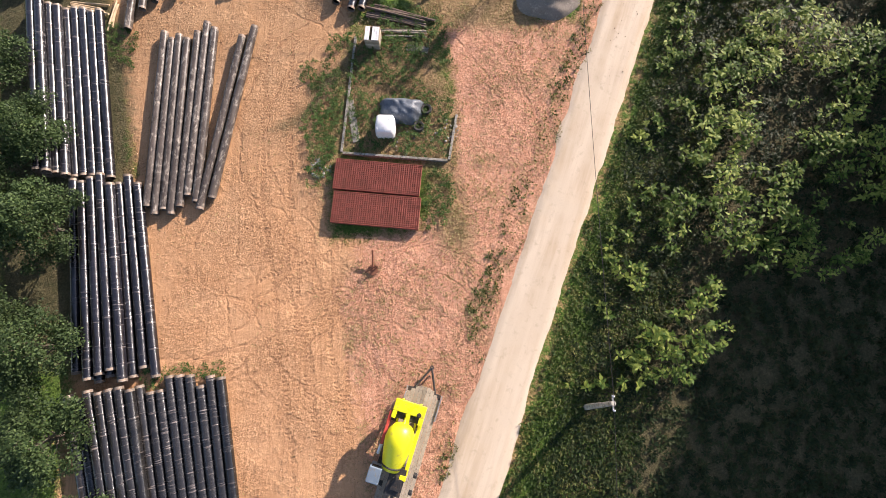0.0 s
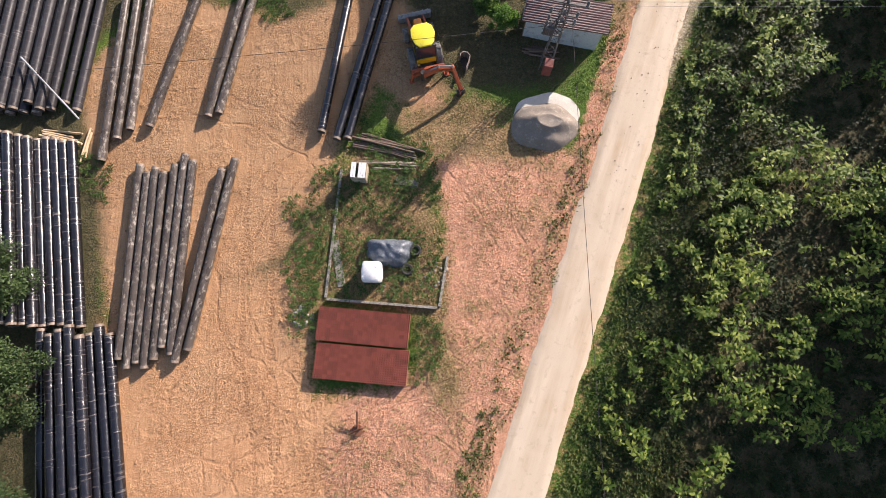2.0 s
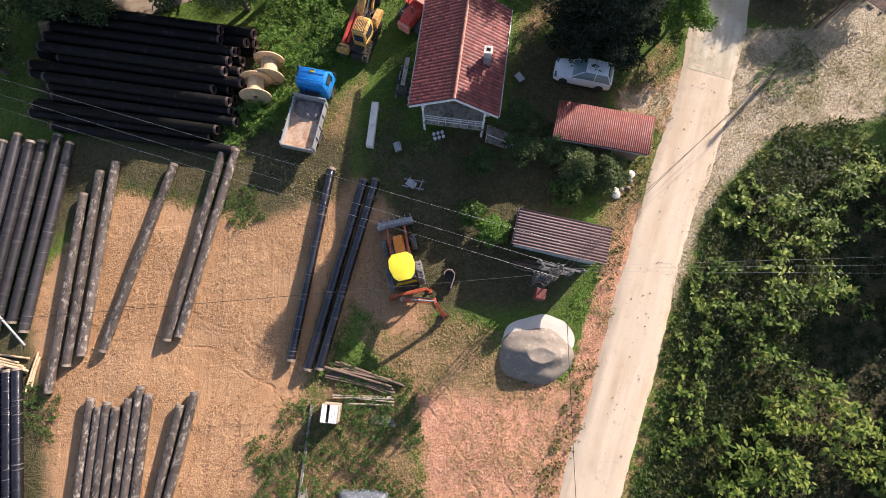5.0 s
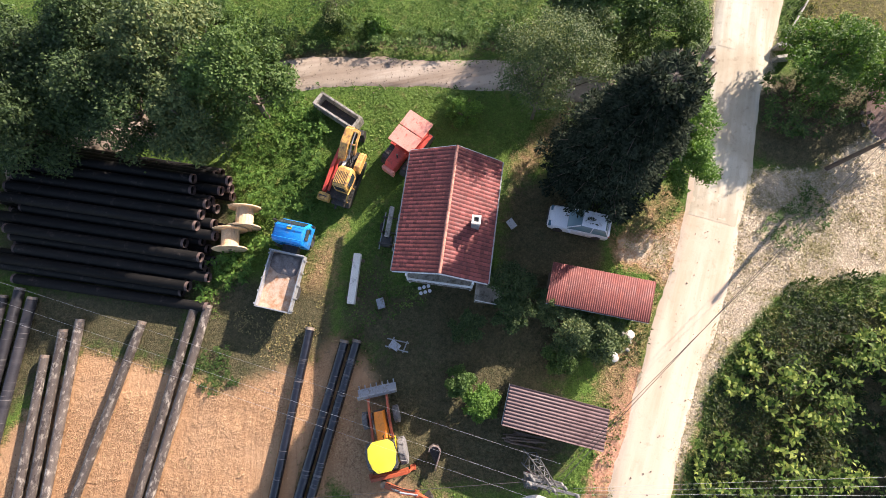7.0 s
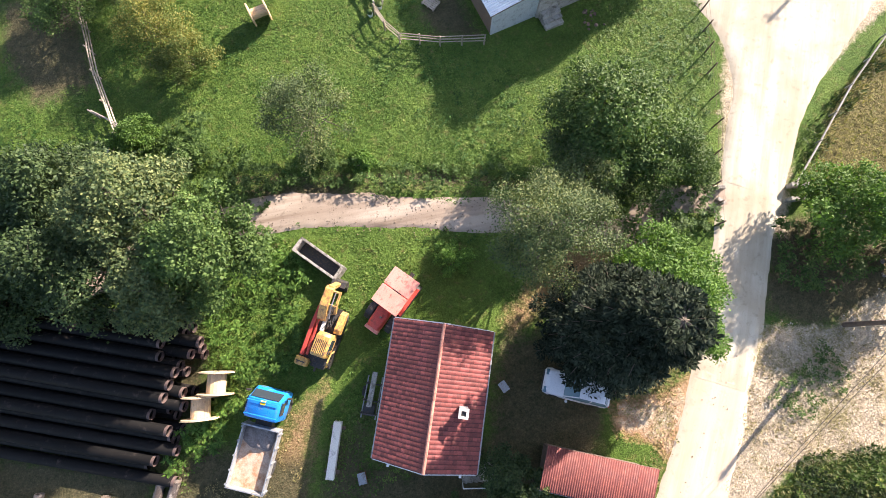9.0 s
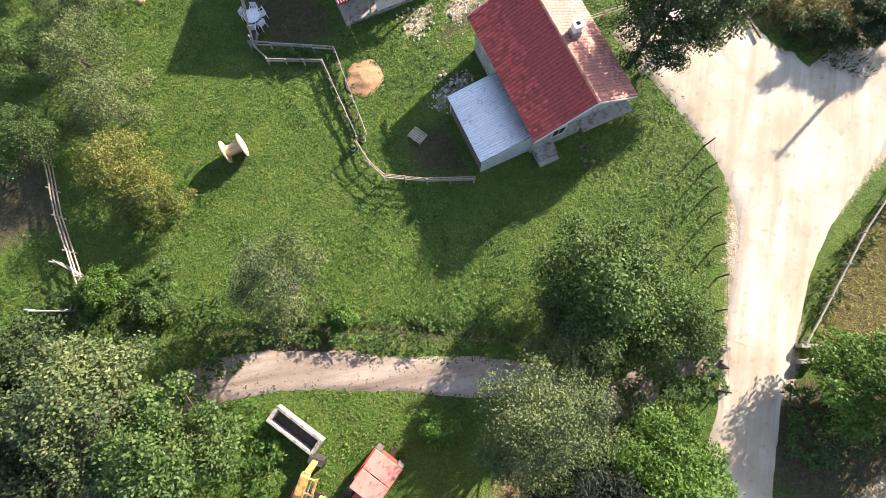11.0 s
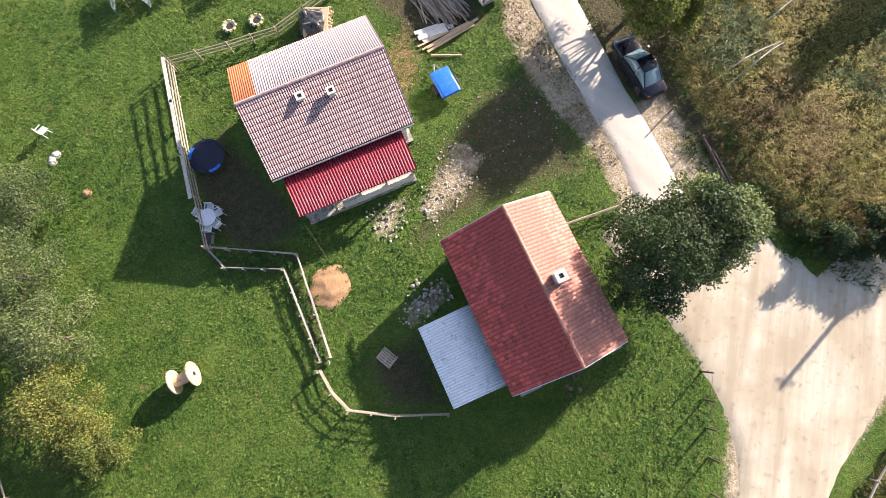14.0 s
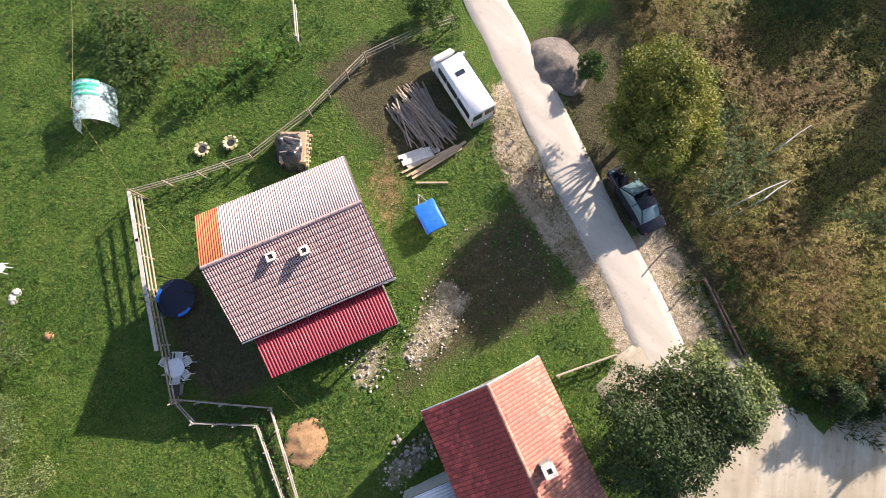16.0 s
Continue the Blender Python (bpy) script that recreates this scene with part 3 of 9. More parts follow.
    clods, lumps = noise_of(nt, pos, 4.0, 6, 0.75), noise_of(nt, pos, 13.0, 3, 0.7)
    grain = maths(nt, "MULTIPLY", spread(nt, clods, 0.36, 0.66, 0.78, 1.2), spread(nt, lumps, 0.34, 0.68, 0.72, 1.3))
    trodden = maths(nt, "MINIMUM", maths(nt, "ADD", mask(sa.outputs[0]), mask(sa.outputs[1])), 1.0)
    loose = maths(nt, "SUBTRACT", 1.0, maths(nt, "MULTIPLY", trodden, spread(nt, churned, 0.0, 1.0, 0.82, 0.45)))
    grain = maths(nt, "ADD", 1.0, maths(nt, "MULTIPLY", maths(nt, "SUBTRACT", grain, 1.0), loose))
    hsv = node(nt, "ShaderNodeHueSaturation")
    nt.links.new(grain, hsv.inputs["Value"])
    nt.links.new(col, hsv.inputs["Color"])
    col = hsv.outputs[0]
    nt.links.new(col, bs.inputs["Base Color"])
    bs.inputs["Roughness"].default_value, bs.inputs["Specular IOR Level"].default_value = 0.95, 0.2
    relief = maths(nt, "MULTIPLY", maths(nt, "ADD", maths(nt, "ADD", clods, maths(nt, "MULTIPLY", n_grit, 0.25)), maths(nt, "MULTIPLY", crumbs, 0.3)), loose)
    relief = maths(nt, "SUBTRACT", maths(nt, "ADD", relief, maths(nt, "MULTIPLY", tracks, 0.1)), maths(nt, "MULTIPLY", rut, 0.16))
    bumped(nt, bs, relief, 1.0, 0.22)
    return m


me = raw_mesh("ground", np.stack([gx, gy, gz], -1).reshape(-1, 3), quads, ground_mat(), True)
for key, chans in (("zone_a", (w_sand, w_pink, w_straw)), ("zone_b", (w_pale, w_mud, w_brown))):
    layer = me.color_attributes.new(key, "FLOAT_COLOR", "POINT")
    layer.data.foreach_set("color", np.stack([*chans, np.ones_like(gx)], -1).astype(np.float32).ravel())
tagged(new("ground", me), "uneven orange sand yard, meadow grass and bare earth", "ground", kind="structure")


# ---- roads ----
def curve_points(pts, step=0.5):
    """A smooth line through points of any length."""
    pts = [Vector(p) for p in pts]
    pts = [2 * pts[0] - pts[1]] + pts + [2 * pts[-1] - pts[-2]]
    out = []
    for a, b, c, d in zip(pts, pts[1:], pts[2:], pts[3:]):
        n = max(1, int((c - b).length / step))
        for i in range(n):
            t = i / n
            out.append(0.5 * (2 * b + (c - a) * t + (2 * a - 5 * b + 4 * c - d) * t * t + (3 * b - a - 3 * c + d) * t ** 3))
    return out + [pts[-2]]


def road_strip(name, line, z, material, label, rag=0.12, cells=8):
    """line: points of (x, y, width)."""
    pts = curve_points(line, 0.25)
    rng = np.random.default_rng(5)
    vs, fs = [], []
    edge = [0.0, 0.0]
    for i, p in enumerate(pts):
        q, r = pts[max(0, i - 1)], pts[min(len(pts) - 1, i + 1)]
        d = Vector((r.x - q.x, r.y - q.y)).normalized()
        side = Vector((-d.y, d.x))
        edge = [0.8 * e + rag * 0.55 * rng.normal() for e in edge]
        for k in range(cells + 1):
            u = math.copysign(abs(k / cells * 2 - 1) ** 0.6, k / cells * 2 - 1)
            w = p.z / 2 + (edge[0] if u < 0 else edge[1]) * abs(u) ** 3 + 0.14 * abs(u) ** 8
            crown = 0.04 * (1 - u * u) - (0.11 if abs(u) == 1 else 0.012 * rng.random())
            vs.append((p.x + side.x * u * w, p.y + side.y * u * w, z + crown))
    for i in range(len(pts) - 1):
        for k in range(cells):
            a = i * (cells + 1) + k
            fs.append((a, a + cells + 1, a + cells + 2, a + 1))
    ob = new(name, raw_mesh(name, vs, fs, material, True))
    return tagged(ob, label, "road", kind="structure")


def road_mat(name, a, b, c, stain, rot=0.0):
    m, nt, bs = tree_of(name)
    pos = node(nt, "ShaderNodeNewGeometry").outputs["Position"]
    lanes, mid, grit, big = noise_of(nt, drawn_out(nt, pos, rot, 0.08), 1.4, 4), noise_of(nt, pos, 2.2, 5, 0.7), noise_of(nt, pos, 30, 3, 0.7), noise_of(nt, pos, 0.3, 3)
    col = mix(nt, spread(nt, lanes, 0.36, 0.62), a, b)
    col = mix(nt, spread(nt, big, 0.4, 0.62, 0, 0.7), col, c)
    col = mix(nt, spread(nt, grit, 0.55, 0.75, 0, 0.45), col, stain)
    col = mix(nt, spread(nt, mid, 0.56, 0.74, 0, 0.6), col, stain)
    nt.links.new(col, bs.inputs["Base Color"])
    bs.inputs["Roughness"].default_value, bs.inputs["Specular IOR Level"].default_value = 0.9, 0.25
    bumped(nt, bs, maths(nt, "ADD", maths(nt, "MULTIPLY", mid, 0.4), grit), 0.35, 0.03)
    return m


DUST_ROAD = road_mat("pale_dust_road", (0.52, 0.395, 0.27), (0.66, 0.54, 0.405), (0.62, 0.51, 0.38), (0.4, 0.31, 0.21), 55)
LIME_ROAD = road_mat("white_limestone_road", (0.44, 0.375, 0.27), (0.62, 0.56, 0.435), (0.4, 0.325, 0.22), (0.23, 0.175, 0.11), 62)
CONCRETE_ROAD = road_mat("grey_concrete_road", (0.52, 0.46, 0.38), (0.63, 0.57, 0.48), (0.55, 0.49, 0.405), (0.36, 0.31, 0.245), 122)
TRACK_MAT = road_mat("pinkish_gravel_track", (0.24, 0.18, 0.13), (0.46, 0.38, 0.295), (0.32, 0.25, 0.185), (0.12, 0.09, 0.06), -5)
road_strip("road_south", [(-16, -31, 3.2), (-9.5, -20, 3.2), (-2.56, -9.45, 3.0), (4.9, 0.9, 3.0), (11.0, 9.36, 3.0), (16.45, 16.9, 3.0), (21.6, 24.6, 3.2), (25.4, 29.4, 3.4), (29.4, 35.6, 3.5)], 0.045, DUST_ROAD, "pale dusty gravel road with faint wheel tracks", 0.045)
road_strip("road_north", [(27.5, 32.6, 3.3), (29.4, 35.6, 3.5), (33.1, 42.0, 3.4), (36.0, 46.6, 4.0), (38.0, 51.0, 4.8), (37.8, 56.0, 5.2), (36.3, 61.0, 5.0), (34.2, 65.5, 4.2)], 0.05, LIME_ROAD, "white crushed limestone road at the junction", 0.05)
road_strip("road_east", [(33.5, 43.0, 3.0), (37.2, 48.4, 4.6), (42.0, 53.8, 6.6), (49.0, 58.0, 6.6), (58, 62.5, 6.2), (75, 70, 6.0), (110, 84, 6.0)], 0.054, LIME_ROAD, "broad white gravel side road", 0.06)
road_strip("road_concrete", [(36.75, 63.90) + (2.6,), (36.59, 65.06) + (2.6,), (35.97, 70.36) + (2.6,), (35.30, 73.76) + (2.6,), (34.76, 77.34) + (2.6,), (34.22, 81.39) + (2.6,), (32.84, 90.18) + (2.6,), (32.20, 94.88) + (2.6,), (20, 116, 2.6)], 0.058, CONCRETE_ROAD, "smooth grey concrete lane with straight edges", 0.02)
road_strip("road_slab", [(35.4, 61.6, 4.6), (35.0, 64.0, 4.2), (37.41, 62.68) + (3.8,)], 0.052, LIME_ROAD, "bright worn lane end under the tree", 0.12)
road_strip("road_junction", [(40.25, 63.98) + (2.5,), (40.33, 60.86) + (4.0,), (40.89, 57.74) + (6.4,), (40.66, 52.52) + (7.0,), (40.5, 50.5, 5.0)], 0.042, LIME_ROAD, "white gravel fan between the roads", 0.2)
road_strip("track", [(33.0, 42.5, 1.6), (28, 43.6, 1.8), (25.06, 42.31) + (2.0,), (18.76, 45.10) + (2.0,), (12.16, 47.21) + (2.0,), (7.50, 48.62) + (2.2,), (3.01, 49.16) + (2.4,), (-3.37, 48.32) + (2.4,), (-14, 47, 2.4)], 0.03, TRACK_MAT, "pinkish gravel farm track with wheel ruts", 0.07)


# ---- plants ----
def blades(centre, along, normal, length, width, fold=0.0):
    """Diamond leaves from arrays: base point, direction, facing, length and width."""
    along = along / (np.linalg.norm(along, axis=1, keepdims=True) + 1e-9)
    side = np.cross(along, normal)
    side /= np.linalg.norm(side, axis=1, keepdims=True) + 1e-9
    face = np.cross(side, along)
    l, w = length[:, None], width[:, None]
    mid = centre + along * l * 0.45 + face * l * fold
    v = np.stack([centre, mid + side * w * 0.5, centre + along * l, mid - side * w * 0.5], 1)
    return v.reshape(-1, 3), np.arange(len(centre) * 4).reshape(-1, 4)


def unit(rng, n):
    v = rng.normal(size=(n, 3))
    return v / np.linalg.norm(v, axis=1, keepdims=True)


def crown_mesh(name, rng, blobs, n, leaf, material, shell=0.35, up=0.5):
    """Leaves on a set of uneven clumps, given as (x, y, z, radius, flatness)."""
    blobs = np.array(blobs)
    share = blobs[:, 3] ** 2
    pick = rng.choice(len(blobs), n, p=share / share.sum())
    d = unit(rng, n)
    d[:, 2] = np.where(d[:, 2] < -0.35, -d[:, 2], d[:, 2])
    rad = blobs[pick, 3] * (1 - shell * rng.random(n) ** 1.6) * (1 + 0.12 * rng.normal(size=n))
    lump = 1 + 0.22 * np.sin(5 * d[:, 0] + pick) * np.sin(5 * d[:, 1] + 2 * pick) + 0.12 * np.sin(11 * d[:, 2] + 9 * d[:, 0] + pick)
    c = blobs[pick, :3] + d * (rad * lump)[:, None] * np.stack([np.ones(n), np.ones(n), blobs[pick, 4]], 1)
    c[:, 2] = np.maximum(c[:, 2], 0.05)
    normal = d * 0.6 + unit(rng, n) * 0.7 + np.array([0, 0, up])
    along = np.cross(normal, unit(rng, n)) + d * 0.3
    size = leaf * rng.uniform(0.6, 1.35, n)
    v, f = blades(c, along, normal, size, size * rng.uniform(0.45, 0.7, n), 0.06)
    return raw_mesh(name, v, f, material)


def tree(xy, h, r, n, leaf, material, label, seed, base=0.3, count=16, trunk=0.16, shell=0.4, blob=(0.2, 0.36), name="tree", group=""):
    """A tapered trunk with limbs, and a crown of many leaves in clumps."""
    rng = np.random.default_rng(seed)
    root = thing(name, xy, 0, 0, label, "tree" if name == "tree" else "bush", group)
    z0 = h * base
    rz = (h - z0) * 0.5
    blobs = []
    count = int(count * 1.7)
    for i in range(count):
        a, q = 2.4 * i + rng.uniform(-0.4, 0.4), math.sqrt((i + 0.5) / count)
        z = z0 + rz * (1 + (1 - q) * 0.8) * rng.uniform(0.55, 1.05) - rz * 0.3 * q
        br = r * rng.uniform(*blob) * (1.1 - 0.25 * q)
        blobs.append((q * (r - br * 0.7) * math.cos(a) * rng.uniform(0.85, 1.15), q * (r - br * 0.7) * math.sin(a) * rng.uniform(0.85, 1.15), min(z, h - br * 0.75), br, 0.78))
    wood = Shape()
    lean = rng.uniform(-0.15, 0.15, 2)
    knots = [Vector((lean[0] * k, lean[1] * k, h * 0.75 * k / 4)) for k in range(5)]
    for k in range(4):
        wood.rod(knots[k] - Vector((0, 0, 0.1 if k == 0 else 0)), knots[k + 1], trunk * (1 - 0.2 * k), 9, trunk * (0.8 - 0.2 * k))
    for i, b in enumerate(blobs):
        start = knots[1 + i % 3]
        end = Vector(b[:3])
        bow = (start + end) / 2 + Vector((0, 0, -0.12 * r))
        wood.rod(start, bow, trunk * 0.42, 6, trunk * 0.26).rod(bow, end, trunk * 0.26, 5, trunk * 0.08)
        for _ in range(3):
            tip = end + Vector(unit(rng, 1)[0]) * b[3] * 0.8
            wood.rod(end, tip, trunk * 0.1, 4, trunk * 0.03)
    part("trunk", wood, BARK, root)
    crown = new("crown", crown_mesh("crown", rng, blobs, n, leaf, material, shell))
    crown.parent = root
    return root


LEAF_MID = leaf_mat("mid_green_leaves", (0.04, 0.085, 0.022), (0.13, 0.2, 0.055), None, 0.3)
LEAF_GREY = leaf_mat("greyish_green_leaves", (0.05, 0.085, 0.034), (0.14, 0.19, 0.076), (0.155, 0.18, 0.066), 0.25)
WEED_LEAF = leaf_mat("meadow_weed_leaves", (0.03, 0.08, 0.016), (0.09, 0.185, 0.038), None, 0.2, 0.6)
NEEDLES = leaf_mat("dark_conifer_needles", (0.012, 0.018, 0.011), (0.06, 0.076, 0.05), None, 0.1)
NEEDLES.node_tree.nodes["Principled BSDF"].inputs["Roughness"].default_value = 0.95
NEEDLES.node_tree.nodes["Principled BSDF"].inputs["Specular IOR Level"].default_value = 0.03
# Dull tone also puts the grove's and barn tree's shade into leaf colour.
LEAF_DUSK = leaf_mat("dull_green_leaves", (0.02, 0.042, 0.015), (0.08, 0.12, 0.042), None, 0.25)
LEAF_BRIGHT = leaf_mat("bright_green_leaves", (0.055, 0.125, 0.025), (0.15, 0.26, 0.05), None, 0.35)
LEAF_YELLOW = leaf_mat("yellowing_leaves", (0.085, 0.13, 0.03), (0.19, 0.225, 0.06), (0.24, 0.22, 0.055), 0.3)
GRASS_LEAF = leaf_mat("lawn_blades", (0.05, 0.114, 0.018), (0.106, 0.2, 0.034), (0.142, 0.196, 0.043), 0.2, 0.4)
DRY_LEAF = leaf_mat("dry_grass_blades", (0.16, 0.175, 0.042), (0.4, 0.39, 0.11), (0.42, 0.34, 0.115), 0.4, 0.3)
STRAW_LEAF = leaf_mat("straw_blades", (0.25, 0.19, 0.08), (0.5, 0.4, 0.2), (0.2, 0.18, 0.07), 0.2, 0.7)
THICKET_LEAF = leaf_mat("broad_thicket_leaves", (0.05, 0.102, 0.018), (0.18, 0.275, 0.05), (0.26, 0.3, 0.066), 0.3, 0.35)
# Shade under the upper leaves is put into this dark leaf colour.
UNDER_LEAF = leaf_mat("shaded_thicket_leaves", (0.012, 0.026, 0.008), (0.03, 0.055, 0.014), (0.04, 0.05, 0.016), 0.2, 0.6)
ROADSIDE_LEAF = leaf_mat("roadside_weed_leaves", (0.03, 0.065, 0.014), (0.08, 0.13, 0.028), (0.13, 0.13, 0.04), 0.25, 0.5)

BIG = "large leafy tree with deep green crown and dark gaps"


def conifer(xy, h, r, label, seed):
    """A tall tapered conifer: whorls of drooping boughs with dense needle sprays."""
    rng = np.random.default_rng(seed)
    root = thing("tree", xy, 0, 0, label, "tree")
    wood = Shape().rod((0, 0, -0.1), (0, 0, h * 0.97), 0.3, 10, 0.03)
    spots, along, sizes = [], [], []
    z = 1.2
    while z < h - 0.3:
        reach = r * (1 - (z - 1.2) / (h - 1.0)) ** 0.45 + 0.15
        for k in range(11):
            a = 2.4 * z + k * 2 * math.pi / 11 + rng.uniform(-0.25, 0.25)
            l = reach * rng.uniform(0.75, 1.12)
            out = np.array([math.cos(a), math.sin(a), 0])
            tip = out * l + np.array([0, 0, z - 0.22 * l + 0.1 * l * l / r])
            wood.rod((0, 0, z), tuple(tip), 0.05, 5, 0.012)
            m = int(90 + 260 * l / r)
            u = rng.random(m) ** 0.6
            side = np.array([-out[1], out[0], 0])
            fan = rng.uniform(-1, 1, m) * 0.32 * l * (1.1 - 0.75 * u)
            spots.append(np.array([0, 0, z]) + (tip - np.array([0, 0, z])) * u[:, None] + side * fan[:, None] + np.array([0, 0, 1.0]) * rng.normal(0, 0.06, (m, 1)))
            along.append(0.7 * out + side * np.sign(fan)[:, None] * 0.7 + rng.normal(0, 0.5, (m, 3)))
            sizes.append(rng.uniform(0.12, 0.28, m))
            # a shaggy tuft of young needles near the bough's end
            knot = np.array([0, 0, z + 0.12]) + (tip - np.array([0, 0, z])) * rng.uniform(0.6, 0.95)
            spray = rng.normal(0, 1, (46, 3)) + np.array([0, 0, 0.7])
            spots.append(knot + spray * 0.09)
            along.append(spray)
            sizes.append(rng.uniform(0.14, 0.26, 46))
        z += 0.36
    c, d, s = np.concatenate(spots), np.concatenate(along), np.concatenate(sizes)
    v, f = blades(c, d, np.array([0, 0, 1.0]) + 0.4 * unit(rng, len(c)), s, s * 0.38, 0.05)
    part("trunk", wood, BARK, root)
    new("crown", raw_mesh("crown", v, f, NEEDLES)).parent = root
    return root


conifer((21.45, 37.35), 11.4, 3.3, "tall dark conifer over the parked hatchback", 11)
tree((24.9, 38.4), 6.2, 3.4, 22000, 0.15, LEAF_BRIGHT, "mid green tree leaning over the lane", 12, 0.25, 12, 0.16)
tree((25.71, 35.97), 4.6, 2.1, 10000, 0.14, LEAF_BRIGHT, "bright green young tree crowding the conifer", 15, 0.2, 12, 0.12)
tree((19.0, 42.0), 7.8, 2.2, 3200, 0.12, LEAF_GREY, "thin greyish tree between house and lane", 14, 0.35, 12, 0.12, 0.7)
tree((20.0, 43.0), 7.4, 3.6, 20000, 0.12, LEAF_GREY, "thin greyish green tree beside the farm track", 13, 0.3, 16, 0.14, 0.7)
for k, (x, y, h, r) in enumerate([(-1.0, 49.6, 9.4, 3.6), (2.6, 46.6, 8.8, 3.2), (-4.6, 47.8, 7.2, 3.6), (-0.4, 45.4, 7.2, 2.8), (-8.0, 51.0, 6.2, 4.0), (-10.0, 48.0, 5.8, 3.6), (-14.5, 49.5, 5.6, 4.0), (-16.5, 45.0, 5.4, 2.6), (-5.0, 52.0, 6.8, 3.2), (-12.0, 53.0, 6.0, 3.4)]):
    # Trees on the grove's dark side take dull leaves for its shade.
    tree((x, y), h, r, 19000, 0.18, (LEAF_GREY, LEAF_MID, LEAF_DUSK, LEAF_GREY)[k] if k < 4 else LEAF_DUSK, BIG, 20 + k, 0.25, 16, 0.2, group="grove behind the pipe stack")
tree((8.6, 53.2), 6.2, 3.0, 13000, 0.11, LEAF_GREY, "thin airy fruit tree standing in the meadow", 41, 0.28, 18, 0.13, 0.8)
tree((25.4, 48.6), 6.0, 4.2, 22000, 0.18, LEAF_MID, "spreading green tree at the meadow corner", 42, 0.2, 16, 0.14)
tree((23.4, 46.2), 4.4, 3.0, 16000, 0.13, LEAF_GREY, "low grey-green tree by the farm track", 43, 0.2, 12, 0.12)
tree((28.2, 45.8), 4.4, 3.0, 17000, 0.13, LEAF_MID, "low leafy tree by the road bank", 44, 0.2, 12, 0.12)
# Crown's shaded side in dull leaves, its lit side in lighter greyish ones.
tree((33.0, 62.3), 8.4, 3.3, 26000, 0.14, LEAF_DUSK, "round leafy tree at the barn's corner", 45, 0.22, 16, 0.18)
tree((36.2, 63.1), 8.2, 3.1, 22000, 0.17, LEAF_GREY, "round leafy tree at the road junction", 46, 0.22, 16, 0.18)
tree((37.4, 40.2), 4.4, 3.0, 15000, 0.16, LEAF_BRIGHT, "bright green young tree beside the road", 47, 0.15, 14, 0.12)
tree((41.0, 38.0), 5.2, 3.2, 14000, 0.16, LEAF_BRIGHT, "bright green young tree beside the road", 48, 0.15, 14, 0.12)
for k, (x, y, h, r) in enumerate([(-22.6, 17.6, 4.4, 3.0), (-21.8, 11.6, 4.6, 2.6), (-23.6, 5.0, 4.4, 2.8), (-23.4, 0.0, 4.2, 2.8), (-26.5, 9.0, 6, 3.4), (-26.5, 15.5, 6, 3.4), (-22.5, -6.0, 4.2, 3.0), (-24.6, 22.6, 5.0, 3.2)]):
    tree((x, y), h, r, 14000, 0.15, LEAF_DUSK, "dense leafy shrub tree beside the pipe stacks", 60 + k, 0.12, 14, 0.13, group="trees along the yard's edge")
for k, (x, y, h, r, m) in enumerate([(-1.0, 75.0, 4.0, 2.8, LEAF_GREY), (-1.2, 70.6, 4.4, 3.2, LEAF_GREY), (0.4, 66.6, 4.2, 3.0, LEAF_GREY), (0.2, 62.6, 3.8, 2.8, LEAF_YELLOW), (1.8, 60.2, 2.8, 2.1, LEAF_YELLOW), (-5.0, 66.0, 3.6, 2.6, LEAF_MID), (-5.4, 72.0, 3.6, 2.6, LEAF_MID), (-4.2, 80.5, 3.6, 2.8, LEAF_BRIGHT), (-3.4, 87.0, 3.0, 2.6, LEAF_BRIGHT)]):
    tree((x, y), h, r, 12000, 0.11, m, "yellowing shrub at the meadow's edge" if m == LEAF_YELLOW else "leafy shrub at the meadow's edge", 80 + k, 0.1, 14, 0.09, 0.5, name="bush", group="shrubs at the meadow's edge")
# Unseen trees added only to cast the shade that reaches the view.
for k, (x, y, h, r) in enumerate([(44.0, 5.5, 21.0, 5.5), (41.0, 8.0, 17.0, 4.4), (40.0, -2.0, 19.0, 5.5), (46.0, -4.0, 21.0, 5.5), (37.0, -9.0, 14.0, 5.0), (34.0, -16.0, 13.0, 5.0), (50.0, 2.0, 18.0, 5.5), (30.0, -22.0, 12.0, 5.0), (50.5, 27.0, 11.0, 4.5), (53.0, 19.0, 16.0, 5.0), (57.0, 33.0, 15.0, 4.5), (49.0, 13.0, 15.0, 4.5), (46.0, 1.0, 22.0, 6.0), (42.0, -6.0, 20.0, 5.5), (48.0, -10.0, 18.0, 5.5), (41.0, -14.0, 16.0, 5.5), (52.0, -5.0, 19.0, 5.5), (36.0, -4.5, 13.0, 5.0), (32.0, -8.0, 10.0, 4.6), (30.5, -13.5, 9.5, 4.4), (64.6, 91.2, 10.6, 3.4), (65.0, 81.5, 11.0, 1.9), (74.0, 98.0, 15.0, 5.5), (78.0, 94.0, 13.0, 5.0), (68.0, 103.0, 14.0, 5.5)]):
    tree((x, y), h, r, 5000, 0.72, LEAF_MID, "unseen tall tree added to cast shade", 120 + k, 0.3, 16, 0.26, group="tall trees beyond the fields")
LEAF_OLIVE = leaf_mat("olive_yellow_leaves", (0.08, 0.11, 0.02), (0.2, 0.235, 0.045), (0.27, 0.25, 0.06), 0.3)
tree((39.8, 78.9), 7.6, 3.5, 34000, 0.15, LEAF_OLIVE, "broad olive-yellow tree leaning over the lane and car", 300, 0.22, 20, 0.2, 0.5)
tree((38.6, 76.9), 7.0, 2.8, 22000, 0.14, LEAF_OLIVE, "olive-green tree over the parked black car", 303, 0.24, 16, 0.16, 0.5)
